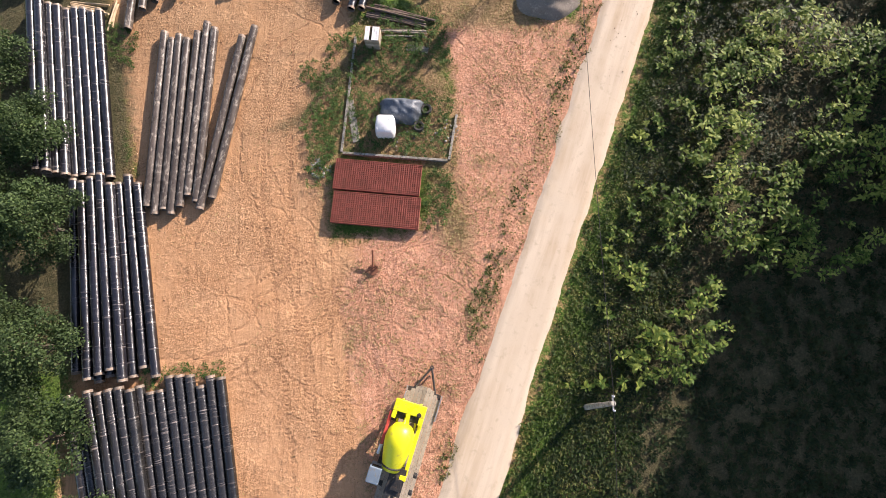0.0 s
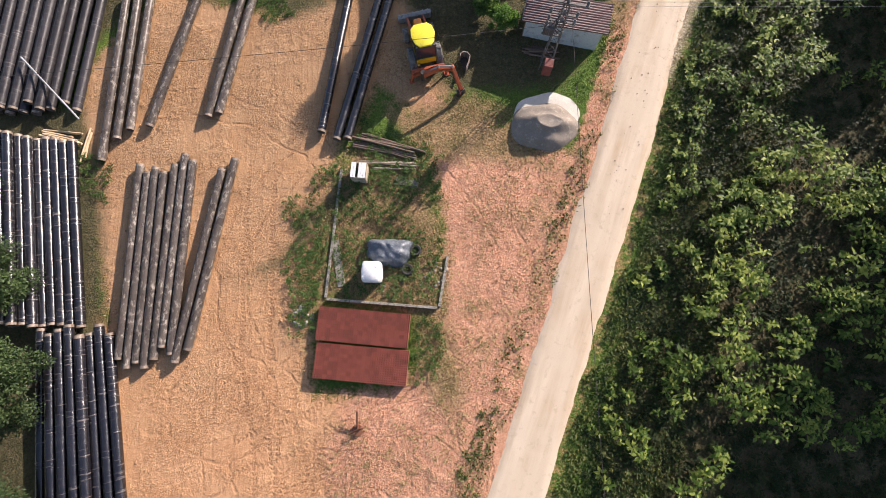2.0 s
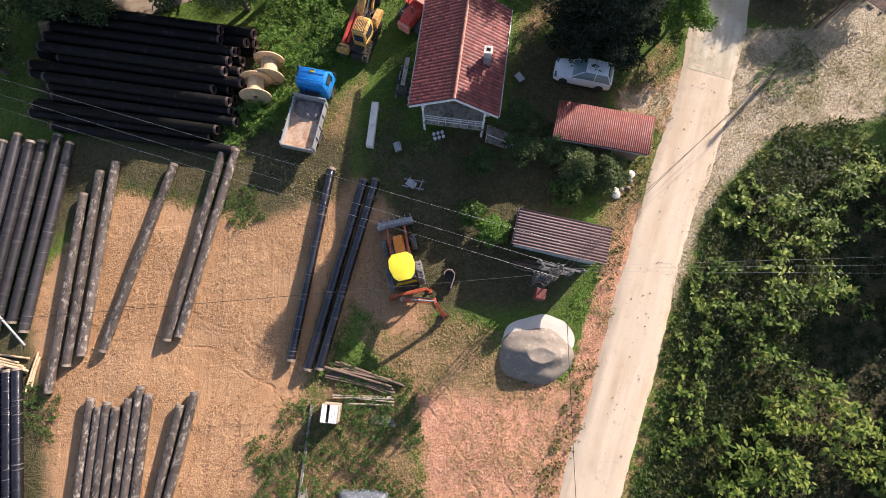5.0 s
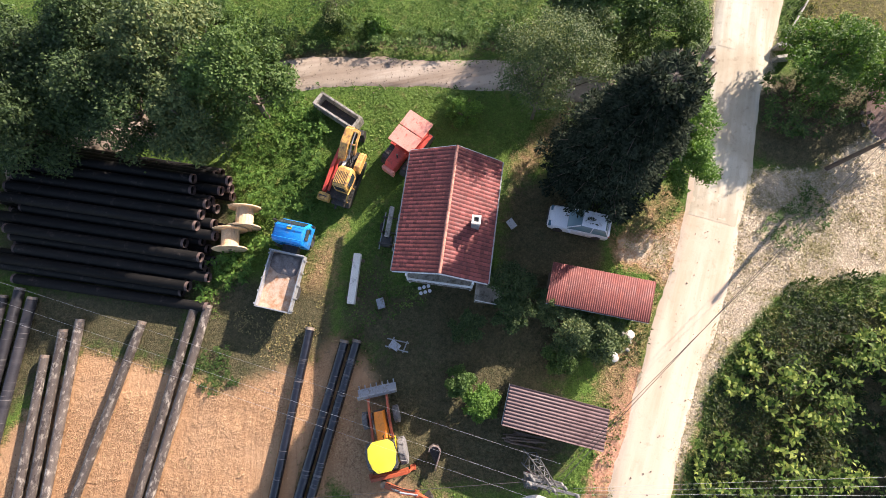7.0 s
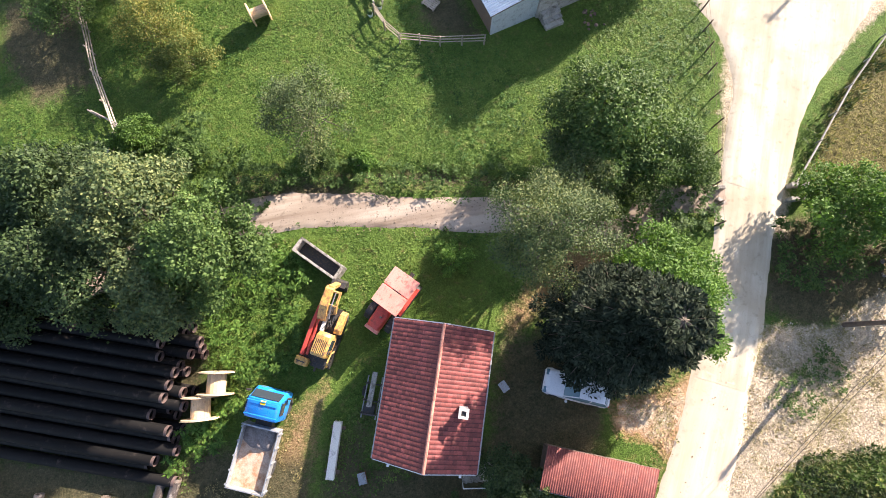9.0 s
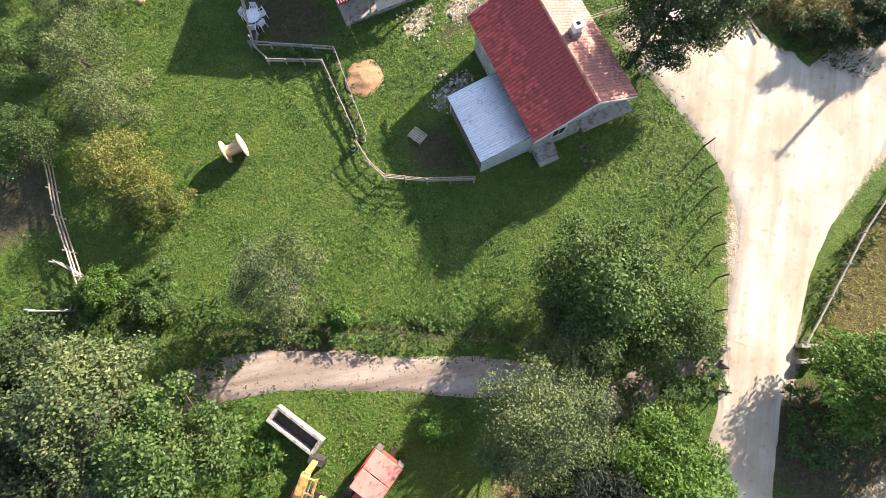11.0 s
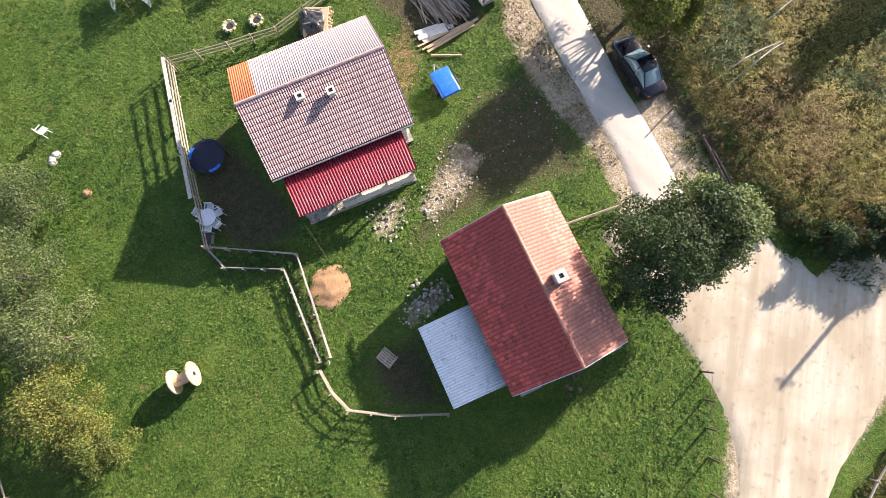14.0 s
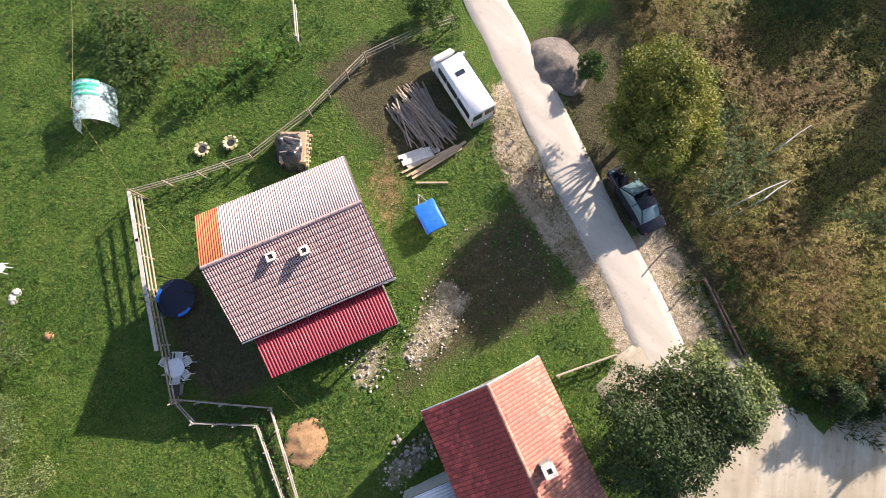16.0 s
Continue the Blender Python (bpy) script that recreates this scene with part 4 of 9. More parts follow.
tree((37.8, 83.2), 2.0, 1.0, 5000, 0.12, LEAF_MID, "low leafy green bush beyond the lane's gravel heap", 301, 0.1, 9, 0.06, 0.5, name="bush")
for k, (x, y, h, r, m) in enumerate([(16.92, 28.62) + (2.3, 1.7, LEAF_GREY), (18.46, 27.71) + (2.2, 1.5, LEAF_GREY), (16.12, 27.22) + (1.6, 1.1, LEAF_MID), (15.97, 30.37) + (2.4, 1.0, LEAF_GREY), (10.87, 26.14) + (1.8, 1.1, LEAF_BRIGHT), (10.10, 27.44) + (1.6, 0.9, LEAF_MID), (14.73, 43.48) + (1.4, 1.2, LEAF_BRIGHT), (8.34, 51.84) + (1.3, 1.0, LEAF_MID), (10.95, 50.75) + (1.2, 0.9, LEAF_BRIGHT), (44.92, 60.54) + (2.3, 1.5, LEAF_DUSK), (47.27, 60.55) + (2.8, 1.8, LEAF_DUSK), (49.33, 60.35) + (3.4, 2.0, LEAF_DUSK), (28.80, 89.55) + (3.0, 1.7, LEAF_MID), (30.65, 44.79) + (2.0, 1.1, LEAF_MID), (27.81, 40.15) + (1.8, 1.1, LEAF_BRIGHT), (-2.25, 56.05) + (2.0, 1.6, LEAF_BRIGHT), (0.62, 54.07) + (1.6, 1.3, LEAF_MID)]):
    tree((x, y), h, r, 7000 if r < 1.8 else 13000, 0.12, m, "leafy garden bush with uneven outline", 150 + k, 0.08, 9, 0.07, 0.6, name="bush", group="bushes about the yard")

for k, (x, y, h, r) in enumerate([(14.3, 31.9, 3.6, 1.5), (13.9, 30.4, 3.0, 1.2), (11.3, 30.3, 2.6, 1.0)]):
    tree((x, y), h, r, 6000, 0.12, LEAF_DUSK, "small dark tree in the cottage yard's shade", 340 + k, 0.25, 9, 0.08, 0.7, group="small trees by the cottage")


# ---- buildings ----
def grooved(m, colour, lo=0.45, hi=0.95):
    """Darkens the grooves of roofing with a second colour, by the profile kept on the mesh."""
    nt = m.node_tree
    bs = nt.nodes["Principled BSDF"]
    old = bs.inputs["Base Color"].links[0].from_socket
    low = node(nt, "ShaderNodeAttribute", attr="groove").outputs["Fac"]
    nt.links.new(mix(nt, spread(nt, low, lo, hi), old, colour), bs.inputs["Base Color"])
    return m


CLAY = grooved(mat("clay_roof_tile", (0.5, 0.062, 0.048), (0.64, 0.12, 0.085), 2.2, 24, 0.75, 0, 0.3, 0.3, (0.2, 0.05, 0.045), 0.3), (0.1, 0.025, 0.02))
# Pale copy of CLAY for ridge tiles and the barn's sunlit slope.
CLAY_PALE = grooved(mat("sunlit_pale_clay_tile", (0.48, 0.18, 0.12), (0.6, 0.29, 0.21), 2.2, 24, 0.75, 0, 0.3, 0.25, (0.36, 0.11, 0.08), 0.3), (0.25, 0.08, 0.06))
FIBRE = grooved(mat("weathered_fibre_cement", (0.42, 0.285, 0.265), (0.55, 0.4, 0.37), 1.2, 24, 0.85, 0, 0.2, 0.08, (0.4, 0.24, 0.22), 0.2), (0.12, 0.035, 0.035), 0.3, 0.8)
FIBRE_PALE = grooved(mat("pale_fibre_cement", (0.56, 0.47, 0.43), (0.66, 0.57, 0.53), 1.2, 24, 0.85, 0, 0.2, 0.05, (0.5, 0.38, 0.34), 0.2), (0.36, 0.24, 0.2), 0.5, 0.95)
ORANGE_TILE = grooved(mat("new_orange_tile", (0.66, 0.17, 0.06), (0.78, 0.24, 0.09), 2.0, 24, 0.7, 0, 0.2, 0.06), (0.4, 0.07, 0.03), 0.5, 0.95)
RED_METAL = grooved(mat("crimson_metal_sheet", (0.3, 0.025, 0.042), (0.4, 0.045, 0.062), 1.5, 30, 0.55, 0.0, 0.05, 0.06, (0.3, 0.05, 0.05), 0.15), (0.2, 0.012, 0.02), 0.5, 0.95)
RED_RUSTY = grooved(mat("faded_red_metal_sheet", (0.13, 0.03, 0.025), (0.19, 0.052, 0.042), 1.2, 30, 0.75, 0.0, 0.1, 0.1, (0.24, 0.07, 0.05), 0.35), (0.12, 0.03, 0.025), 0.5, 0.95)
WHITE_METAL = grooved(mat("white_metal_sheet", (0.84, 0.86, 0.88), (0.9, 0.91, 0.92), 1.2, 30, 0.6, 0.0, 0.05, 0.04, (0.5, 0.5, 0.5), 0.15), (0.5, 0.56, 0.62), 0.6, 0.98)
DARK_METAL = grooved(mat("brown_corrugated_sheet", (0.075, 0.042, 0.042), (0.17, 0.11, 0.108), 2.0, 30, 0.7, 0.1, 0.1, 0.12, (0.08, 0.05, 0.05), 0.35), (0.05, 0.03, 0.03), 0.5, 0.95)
WALL_BLUE = mat("pale_blue_plaster", (0.4, 0.45, 0.46), (0.5, 0.54, 0.54), 1.0, 25, 0.85, 0, 0.15, 0.05, (0.25, 0.27, 0.26), 0.25)
WALL_GREY = mat("grey_render_wall", (0.36, 0.34, 0.31), (0.5, 0.47, 0.43), 1.0, 25, 0.9, 0, 0.2, 0.05, (0.2, 0.18, 0.15), 0.3)


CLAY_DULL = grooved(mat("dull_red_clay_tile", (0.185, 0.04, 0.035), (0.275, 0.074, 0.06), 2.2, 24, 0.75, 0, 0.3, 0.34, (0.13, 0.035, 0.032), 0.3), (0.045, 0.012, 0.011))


def tile_mesh(name, w, l, rise, material, n=6):
    """One curved tile: across x, up the slope along y, with a front lip and sides."""
    vs, fs = [], []
    for y, z in ((0.0, 0.022), (l, 0.0)):
        for i in range(n + 1):
            u = i / n
            vs.append((u * w, y, z + rise * math.sin(u * math.pi) ** 1.2))
    vs += [(i / n * w, 0.0, -0.005) for i in range(n + 1)]
    for i in range(n):
        fs += [(i, i + 1, n + 2 + i, n + 1 + i), (2 * n + 2 + i, 2 * n + 3 + i, i + 1, i)]
    fs += [(0, n + 1, 2 * n + 2), (n, 3 * n + 2, 2 * n + 1)]
    me = bpy.data.meshes.new(name)
    me.from_pydata(vs, [], fs)
    me.materials.append(material)
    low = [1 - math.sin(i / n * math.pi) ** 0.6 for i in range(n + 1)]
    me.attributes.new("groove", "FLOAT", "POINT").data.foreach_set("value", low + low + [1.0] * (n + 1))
    return me


def sheet_mesh(name, w, l, pitch, depth, material, per=4, thick=0.008):
    """One corrugated sheet with its thickness: waves across x, length along y."""
    n = max(per, int(round(w / pitch)) * per)
    vs, fs = [], []
    for dz in (0.0, -thick):
        for y in (0.0, min(0.05, l / 4), l):
            for i in range(n + 1):
                vs.append((w * i / n, y, dz + depth * (abs(math.cos(math.pi * i / per)) ** 0.8 - 0.5)))
    k = n + 1
    for i in range(n):
        for r in (0, k):
            fs += [(r + i, r + i + 1, r + k + i + 1, r + k + i), (r + 3 * k + i, r + 4 * k + i, r + 4 * k + i + 1, r + 3 * k + i + 1)]
        fs += [(i, 3 * k + i, 3 * k + i + 1, i + 1), (2 * k + i, 2 * k + i + 1, 5 * k + i + 1, 5 * k + i)]
    me = bpy.data.meshes.new(name)
    me.from_pydata(vs, [], fs)
    for p in me.polygons:
        p.use_smooth = True
    me.materials.append(material)
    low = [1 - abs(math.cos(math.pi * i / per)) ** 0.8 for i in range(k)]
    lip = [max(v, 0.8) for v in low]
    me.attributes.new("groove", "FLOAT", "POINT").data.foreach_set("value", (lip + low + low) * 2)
    return me


def slope_frame(x0, x1, yr, zr, ye, ze):
    """The frame of a slope: x along the ridge, y up the slope, z outwards; and its length up the slope."""
    up = Vector((0, yr - ye, zr - ze))
    ex = Vector((1, 0, 0)) if yr > ye else Vector((-1, 0, 0))
    eu = up.normalized()
    en = ex.cross(eu)
    start = Vector((x0 if ex.x > 0 else x1, ye, ze))
    return Matrix(((ex.x, eu.x, en.x, start.x), (ex.y, eu.y, en.y, start.y), (ex.z, eu.z, en.z, start.z), (0, 0, 0, 1))), up.length


PIECES = []


def slope(house, x0, x1, yr, zr, ye, ze, piece, material, label, w, l, rise, deck=WOOD_DARK, jitter=0.01, materials=None):
    """A roof slope: a boarded deck and its covering, laid piece by piece later in the file."""
    m, length = slope_frame(x0, x1, yr, zr, ye, ze)
    board = Shape().box(0, 0, -0.09, x1 - x0, length, -0.03, m)
    roof = part("roof_slope", board, deck, house, label)
    PIECES.append((roof, m, x1 - x0, length, piece, material, w, l, rise, jitter))
    return roof


def lay_pieces():
    for roof, m, across, length, piece, material, w, l, rise, jitter in PIECES:
        rng = random.Random(int(across * 100))
        cols, rows = max(1, round(across / w)), max(1, round(length / l))
        sw, sl = across / cols, length / rows
        if piece == "tile":
            me = tile_mesh("tile", sw * 1.02, sl * 1.15, rise, material)
        else:
            me = sheet_mesh("roof_sheet", sw * 1.02, sl * (1.06 if rows > 1 else 1.0), 0.14 if piece == "sheet" else 0.12 if piece == "fine" else 0.17, rise, material, 6)
        rest_v, rest_f, made = [], [], 0
        base = np.array([v.co for v in me.vertices])
        for r in range(rows):
            for c in range(cols):
                lift = 0.012 * (rows - r) / rows + rng.uniform(0, jitter)
                spot = m @ Matrix.Translation((c * sw, r * sl, lift)) @ pose(0, 0, 0, (-1.6 if piece == "tile" else -0.7 if rows > 1 else 0) + rng.uniform(-30, 30) * jitter, 0, rng.uniform(-25, 25) * jitter)
                if made < 300:
                    ob = new("tile" if piece == "tile" else "roof_sheet", me)
                    ob.parent = roof
                    ob.matrix_basis = spot
                    made += 1
                else:
                    k = len(rest_v)
                    rest_v += [tuple(spot @ Vector(p)) for p in base]
                    rest_f += [tuple(i + k for i in p.vertices) for p in me.polygons]
        if rest_v:
            more = bpy.data.meshes.new("tile_field")
            more.from_pydata(rest_v, [], rest_f)
            more.materials.append(material)
            low = np.zeros(len(base), np.float32)
            me.attributes["groove"].data.foreach_get("value", low)
            more.attributes.new("groove", "FLOAT", "POINT").data.foreach_set("value", np.tile(low, len(rest_v) // len(base)))
            ob = new("tile_field", more)
            ob.parent = roof
            tagged(ob, kind="stuff")


def off_line(a, b, p):
    """Signed distance of p to the left of the line from a to b."""
    d = Vector((b[0] - a[0], b[1] - a[1])).normalized()
    return d.x * (p[1] - a[1]) - d.y * (p[0] - a[0])


def along_line(a, b, p):
    d = Vector((b[0] - a[0], b[1] - a[1])).normalized()
    return d.x * (p[0] - a[0]) + d.y * (p[1] - a[1])


def chimney(house, x, y, z0, z1, s=0.5, material=PLASTER):
    c = part("chimney", Shape().box(x - s / 2, y - s / 2, z0, x + s / 2, y + s / 2, z1), material, house, "plastered chimney stack", 0.01)
    cap = Shape()
    o, i = s / 2 + 0.07, 0.12
    for a in ((-o, -o, o, -i), (-o, i, o, o), (-o, -i, -i, i), (i, -i, o, i)):
        cap.box(x + a[0], y + a[1], z1, x + a[2], y + a[3], z1 + 0.09)
    part("chimney_cap", cap, PLASTER, c)
    part("flue", Shape().box(x - i, y - i, z1 - 0.25, x + i, y + i, z1 + 0.02), DARK_STEEL, c)
    part("flashing", Shape().box(x - s / 2 - 0.05, y - s / 2 - 0.05, z0 + 0.1, x + s / 2 + 0.05, y + s / 2 + 0.05, z1 - 0.45), GREY_STEEL, c)


def window(house, name, face, x, y, z, w, h):
    """A framed window set into a wall that faces along local x or y."""
    f, g = Shape(), Shape()
    t = 0.07
    if face == "x":
        f.box(x - 0.03, y - w / 2 - t, z - t, x + 0.05, y + w / 2 + t, z).box(x - 0.03, y - w / 2 - t, z + h, x + 0.05, y + w / 2 + t, z + h + t)
        f.box(x - 0.03, y - w / 2 - t, z, x + 0.05, y - w / 2, z + h).box(x - 0.03, y + w / 2, z, x + 0.05, y + w / 2 + t, z + h).box(x - 0.02, y - 0.025, z, x + 0.045, y + 0.025, z + h)
        g.box(x - 0.02, y - w / 2, z, x + 0.02, y + w / 2, z + h)
    else:
        f.box(x - w / 2 - t, y - 0.03, z - t, x + w / 2 + t, y + 0.05, z).box(x - w / 2 - t, y - 0.03, z + h, x + w / 2 + t, y + 0.05, z + h + t)
        f.box(x - w / 2 - t, y - 0.03, z, x - w / 2, y + 0.05, z + h).box(x + w / 2, y - 0.03, z, x + w / 2 + t, y + 0.05, z + h).box(x - 0.025, y - 0.02, z, x + 0.025, y + 0.045, z + h)
        g.box(x - w / 2, y - 0.02, z, x + w / 2, y + 0.02, z + h)
    fr = part("window", f, WHITE_PAINT, house, "white framed window")
    part("pane", g, GLASS, fr)


def gable_walls(house, x0, x1, y0, y1, ze0, ze1, zr, material, t=0.25, label=""):
    """Two long walls and two gable walls under a ridge at y = 0; ze0 and ze1 are the heights at y0 and y1."""
    part("wall", Shape().box(x0 + t, y0, -0.2, x1 - t, y0 + t, ze0 - 0.12), material, house, label)
    part("wall", Shape().box(x0 + t, y1 - t, -0.2, x1 - t, y1, ze1 - 0.12), material, house, label)
    out = [(y0, -0.2), (y1, -0.2), (y1, ze1 - 0.12), (0, zr - 0.16), (y0, ze0 - 0.12)]
    part("gable_wall", Shape().prism(out, x0, x0 + t, "x"), material, house, label)
    part("gable_wall", Shape().prism(out, x1 - t, x1, "x"), material, house, label)


def verge(house, x, yl, zl, yr, zr, zt, material=WHITE_PAINT):
    """Barge boards along a gable's two slopes."""
    for y, z in ((yl, zl), (yr, zr)):
        d = Vector((0, y, z - zt))
        n = Vector((0, -d.z, d.y)).normalized()
        s = Shape()
        a, b = Vector((x, 0, zt - 0.02)), Vector((x, y, z - 0.02))
        s.add([a + v for v in (Vector((-0.03, 0, 0.0)), Vector((0.03, 0, 0.0)), Vector((0.03, 0, -0.16)), Vector((-0.03, 0, -0.16)))] + [b + v for v in (Vector((-0.03, 0, 0.0)), Vector((0.03, 0, 0.0)), Vector((0.03, 0, -0.16)), Vector((-0.03, 0, -0.16)))],
              [(0, 1, 5, 4), (1, 2, 6, 5), (2, 3, 7, 6), (3, 0, 4, 7), (3, 2, 1, 0), (4, 5, 6, 7)])
        part("barge_board", s, material, house)


def ridge_caps(house, x0, x1, zr, material, r=0.12, step=0.4):
    n = max(1, int((x1 - x0) / step))
    for i in range(n):
        a = x0 + (x1 - x0) * i / n
        s = Shape().lathe([(r, 0), (r * 0.92, (x1 - x0) / n * 1.05)], (a, 0, zr - r * 0.45), (1, 0, 0), 10)
        part("ridge_tile", s, material, house)


def gutter(house, x0, x1, y, z):
    part("gutter", Shape().tube((x0, y, z), (x1, y, z), 0.06, 0.05, 8), GREY_STEEL, house)


# red-roofed house with a railed balcony
b0, b1 = (10.51, 33.24), (13.29, 39.73)
yw, ye_ = off_line(b0, b1, (9.33, 37.21)), off_line(b0, b1, (15.10, 37.34))
bl = math.dist(b0, b1)
cottage = thing("house", b0, heading(b0, b1), 0, "small house with red clay tile roof and railed balcony", "house")
slope(cottage, 0, bl, 0, 4.05, yw, 2.6, "tile", CLAY_DULL, "red clay tile roof slope", 0.22, 0.24, 0.018)
slope(cottage, 0, bl, 0, 4.05, ye_, 2.6, "tile", CLAY_DULL, "red clay tile roof slope with dark blotches", 0.22, 0.24, 0.025)
gable_walls(cottage, 1.3, bl - 0.3, ye_ + 0.4, yw - 0.4, 2.75, 2.75, 3.95, PLASTER, label="pale plastered wall")
ridge_caps(cottage, 0, bl, 4.07, CLAY_PALE, 0.09, 0.36)
for gx_ in (-0.02, bl + 0.02):
    verge(cottage, gx_, yw, 2.6, ye_, 2.6, 4.05)
gutter(cottage, 0, bl, yw + 0.04, 2.55)
gutter(cottage, 0, bl, ye_ - 0.04, 2.55)
cx_, cy_ = along_line(b0, b1, (13.08, 35.40)), off_line(b0, b1, (13.08, 35.40))
chimney(cottage, cx_, cy_, 3.0, 4.3, 0.34, WALL_GREY)
part("balcony_floor", Shape().box(-0.25, -1.9, 1.0, 1.3, 1.9, 1.14), CONCRETE, cottage, "concrete balcony slab")
for yy in (-1.8, 1.8):
    part("balcony_post", Shape().box(-0.18, yy - 0.06, -0.1, -0.06, yy + 0.06, 3.0), WHITE_PAINT, cottage)
for zz in (1.5, 1.8, 2.05):
    part("balcony_rail", Shape().rod((-0.2, -1.85, zz), (-0.2, 1.85, zz), 0.025, 6), WHITE_PAINT, cottage, "white steel rail")
for i in range(9):
    part("baluster", Shape().rod((-0.2, -1.8 + 0.45 * i, 1.14), (-0.2, -1.8 + 0.45 * i, 2.05), 0.018, 6), WHITE_PAINT, cottage)
for i in range(6):
    part("step", Shape().box(-0.9 + 0.02 * i, -2.35 - 0.28 * i, 0.85 - 0.17 * i, 0.2, -2.07 - 0.28 * i, 1.0 - 0.17 * i), CONCRETE, cottage)
part("stair_rail", Shape().rod((-0.9, -2.1, 2.0), (-0.9, -3.8, 1.0), 0.03, 6).rod((-0.9, -2.1, 1.0), (-0.9, -2.1, 2.0), 0.025).rod((-0.9, -3.8, 0), (-0.9, -3.8, 1.0), 0.025), WHITE_PAINT, cottage)
part("door", Shape().box(1.24, -0.5, 1.14, 1.3, 0.4, 3.1), WOOD_DARK, cottage, "dark wooden balcony door")
window(cottage, "window", "y", bl * 0.5, yw - 0.4, 1.3, 1.0, 1.1)
window(cottage, "window", "y", bl * 0.75, ye_ + 0.38, 1.3, 1.0, 1.1)

# house with fibre-cement roof and a crimson porch
d0, d1 = (13.72, 75.63), (22.18, 76.98)
dl = math.dist(d0, d1)
yn = off_line(d0, d1, (17.15, 79.53))
ys = off_line(d0, d1, (18.35, 72.36))
home = thing("house", d0, heading(d0, d1), 0, "white house with ribbed fibre-cement roof and crimson porch", "house")
orange = 1.25
slope(home, 0, orange, 0, 4.86, yn, 3.4, "sheet", ORANGE_TILE, "bright orange patch of new roofing", 0.7, 9.0, 0.035, jitter=0.001)
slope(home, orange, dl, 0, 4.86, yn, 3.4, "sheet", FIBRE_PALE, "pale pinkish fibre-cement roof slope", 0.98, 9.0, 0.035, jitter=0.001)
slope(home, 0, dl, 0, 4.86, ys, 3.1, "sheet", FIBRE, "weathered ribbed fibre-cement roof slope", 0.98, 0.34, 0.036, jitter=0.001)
ridge_caps(home, 0, dl, 4.88, FIBRE, 0.1, 0.4)
gable_walls(home, 0.4, dl - 0.4, ys + 0.5, yn - 0.45, 3.35, 3.6, 4.75, PLASTER, label="white plastered wall")
for gx_ in (-0.02, dl + 0.02):
    verge(home, gx_, yn, 3.4, ys, 3.1, 4.86, WOOD_DARK)
gutter(home, 0, dl, ys - 0.05, 3.03)
for px in ((17.12, 75.37), (18.81, 75.27)):
    chimney(home, along_line(d0, d1, px), off_line(d0, d1, px), 3.9, 4.62, 0.34)
p0, p1 = (14.87, 71.80), (22.00, 72.78)
q0, q1 = (15.02, 69.62), (22.12, 70.57)
px0, px1 = along_line(d0, d1, p0), along_line(d0, d1, p1)
py_top, py_low = ys + 0.75, (off_line(d0, d1, q0) + off_line(d0, d1, q1)) / 2
slope(home, px0, px1, py_top, 2.9, py_low, 2.2, "trapeze", RED_METAL, "crimson ribbed metal porch roof", 1.0, 9.0, 0.07, jitter=0.002)
part("porch_floor", Shape().box(px0 + 0.1, py_low + 0.1, -0.1, px1 - 0.1, ys + 0.5, 0.16), CONCRETE, home, "concrete porch floor")
part("porch_wall", Shape().box(px0 + 2.4, py_low + 0.18, 0.16, px1 - 0.2, py_low + 0.36, 1.0), PLASTER, home, "low pale porch wall")
for i in range(5):
    xx = px0 + 0.25 + (px1 - px0 - 0.5) * i / 4
    part("porch_post", Shape().box(xx - 0.06, py_low + 0.2, 0.0, xx + 0.06, py_low + 0.32, 2.14), WOOD, home)
part("porch_beam", Shape().box(px0 + 0.1, py_low + 0.2, 2.04, px1 - 0.1, py_low + 0.32, 2.16), WOOD, home)
part("step", Shape().box(px1 + 0.0, ys + 0.3, -0.1, px1 + 0.75, ys + 1.2, 0.2), CONCRETE, home, "pinkish concrete entrance step")
window(home, "window", "x", 0.4, 1.0, 1.3, 1.1, 1.2)
window(home, "window", "y", dl * 0.35, yn - 0.45, 1.3, 1.1, 1.2)
window(home, "window", "y", dl * 0.7, yn - 0.45, 1.3, 1.1, 1.2)
part("door", Shape().box(dl * 0.5, ys + 0.42, 0.16, dl * 0.5 + 0.95, ys + 0.49, 2.2), WOOD_DARK, home, "dark wooden house door")

# barn with clay roof and a white lean-to
e0, e1 = (27.55, 57.95), (26.01, 66.67)
el = math.dist(e0, e1)
yl = off_line(e0, e1, (23.33, 61.36))
yr_ = off_line(e0, e1, (29.90, 62.25))
barn = thing("barn", e0, heading(e0, e1), 0, "old barn with red clay roof, pale sunny slope and chimney", "barn")
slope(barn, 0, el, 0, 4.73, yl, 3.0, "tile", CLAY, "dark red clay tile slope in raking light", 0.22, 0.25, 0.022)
# Sunlight is put into colour: pale clay here, red clay on the shaded slope.
slope(barn, 0, el, 0, 4.73, yr_, 3.1, "tile", CLAY_PALE, "clay tile slope coloured pale for sunlight", 0.2, 0.22, 0.02)
ridge_caps(barn, 0, el, 4.76, CLAY_PALE, 0.1, 0.36)
gable_walls(barn, 0.45, el - 0.4, yr_ + 0.4, yl - 0.5, 3.3, 3.15, 4.62, WALL_GREY, label="grey rendered barn wall")
for gx_ in (-0.02, el + 0.02):
    verge(barn, gx_, yl, 3.0, yr_, 3.1, 4.73)
cp = (27.67, 62.43)
chimney(barn, along_line(e0, e1, cp), off_line(e0, e1, cp), 3.9, 5.2, 0.45)
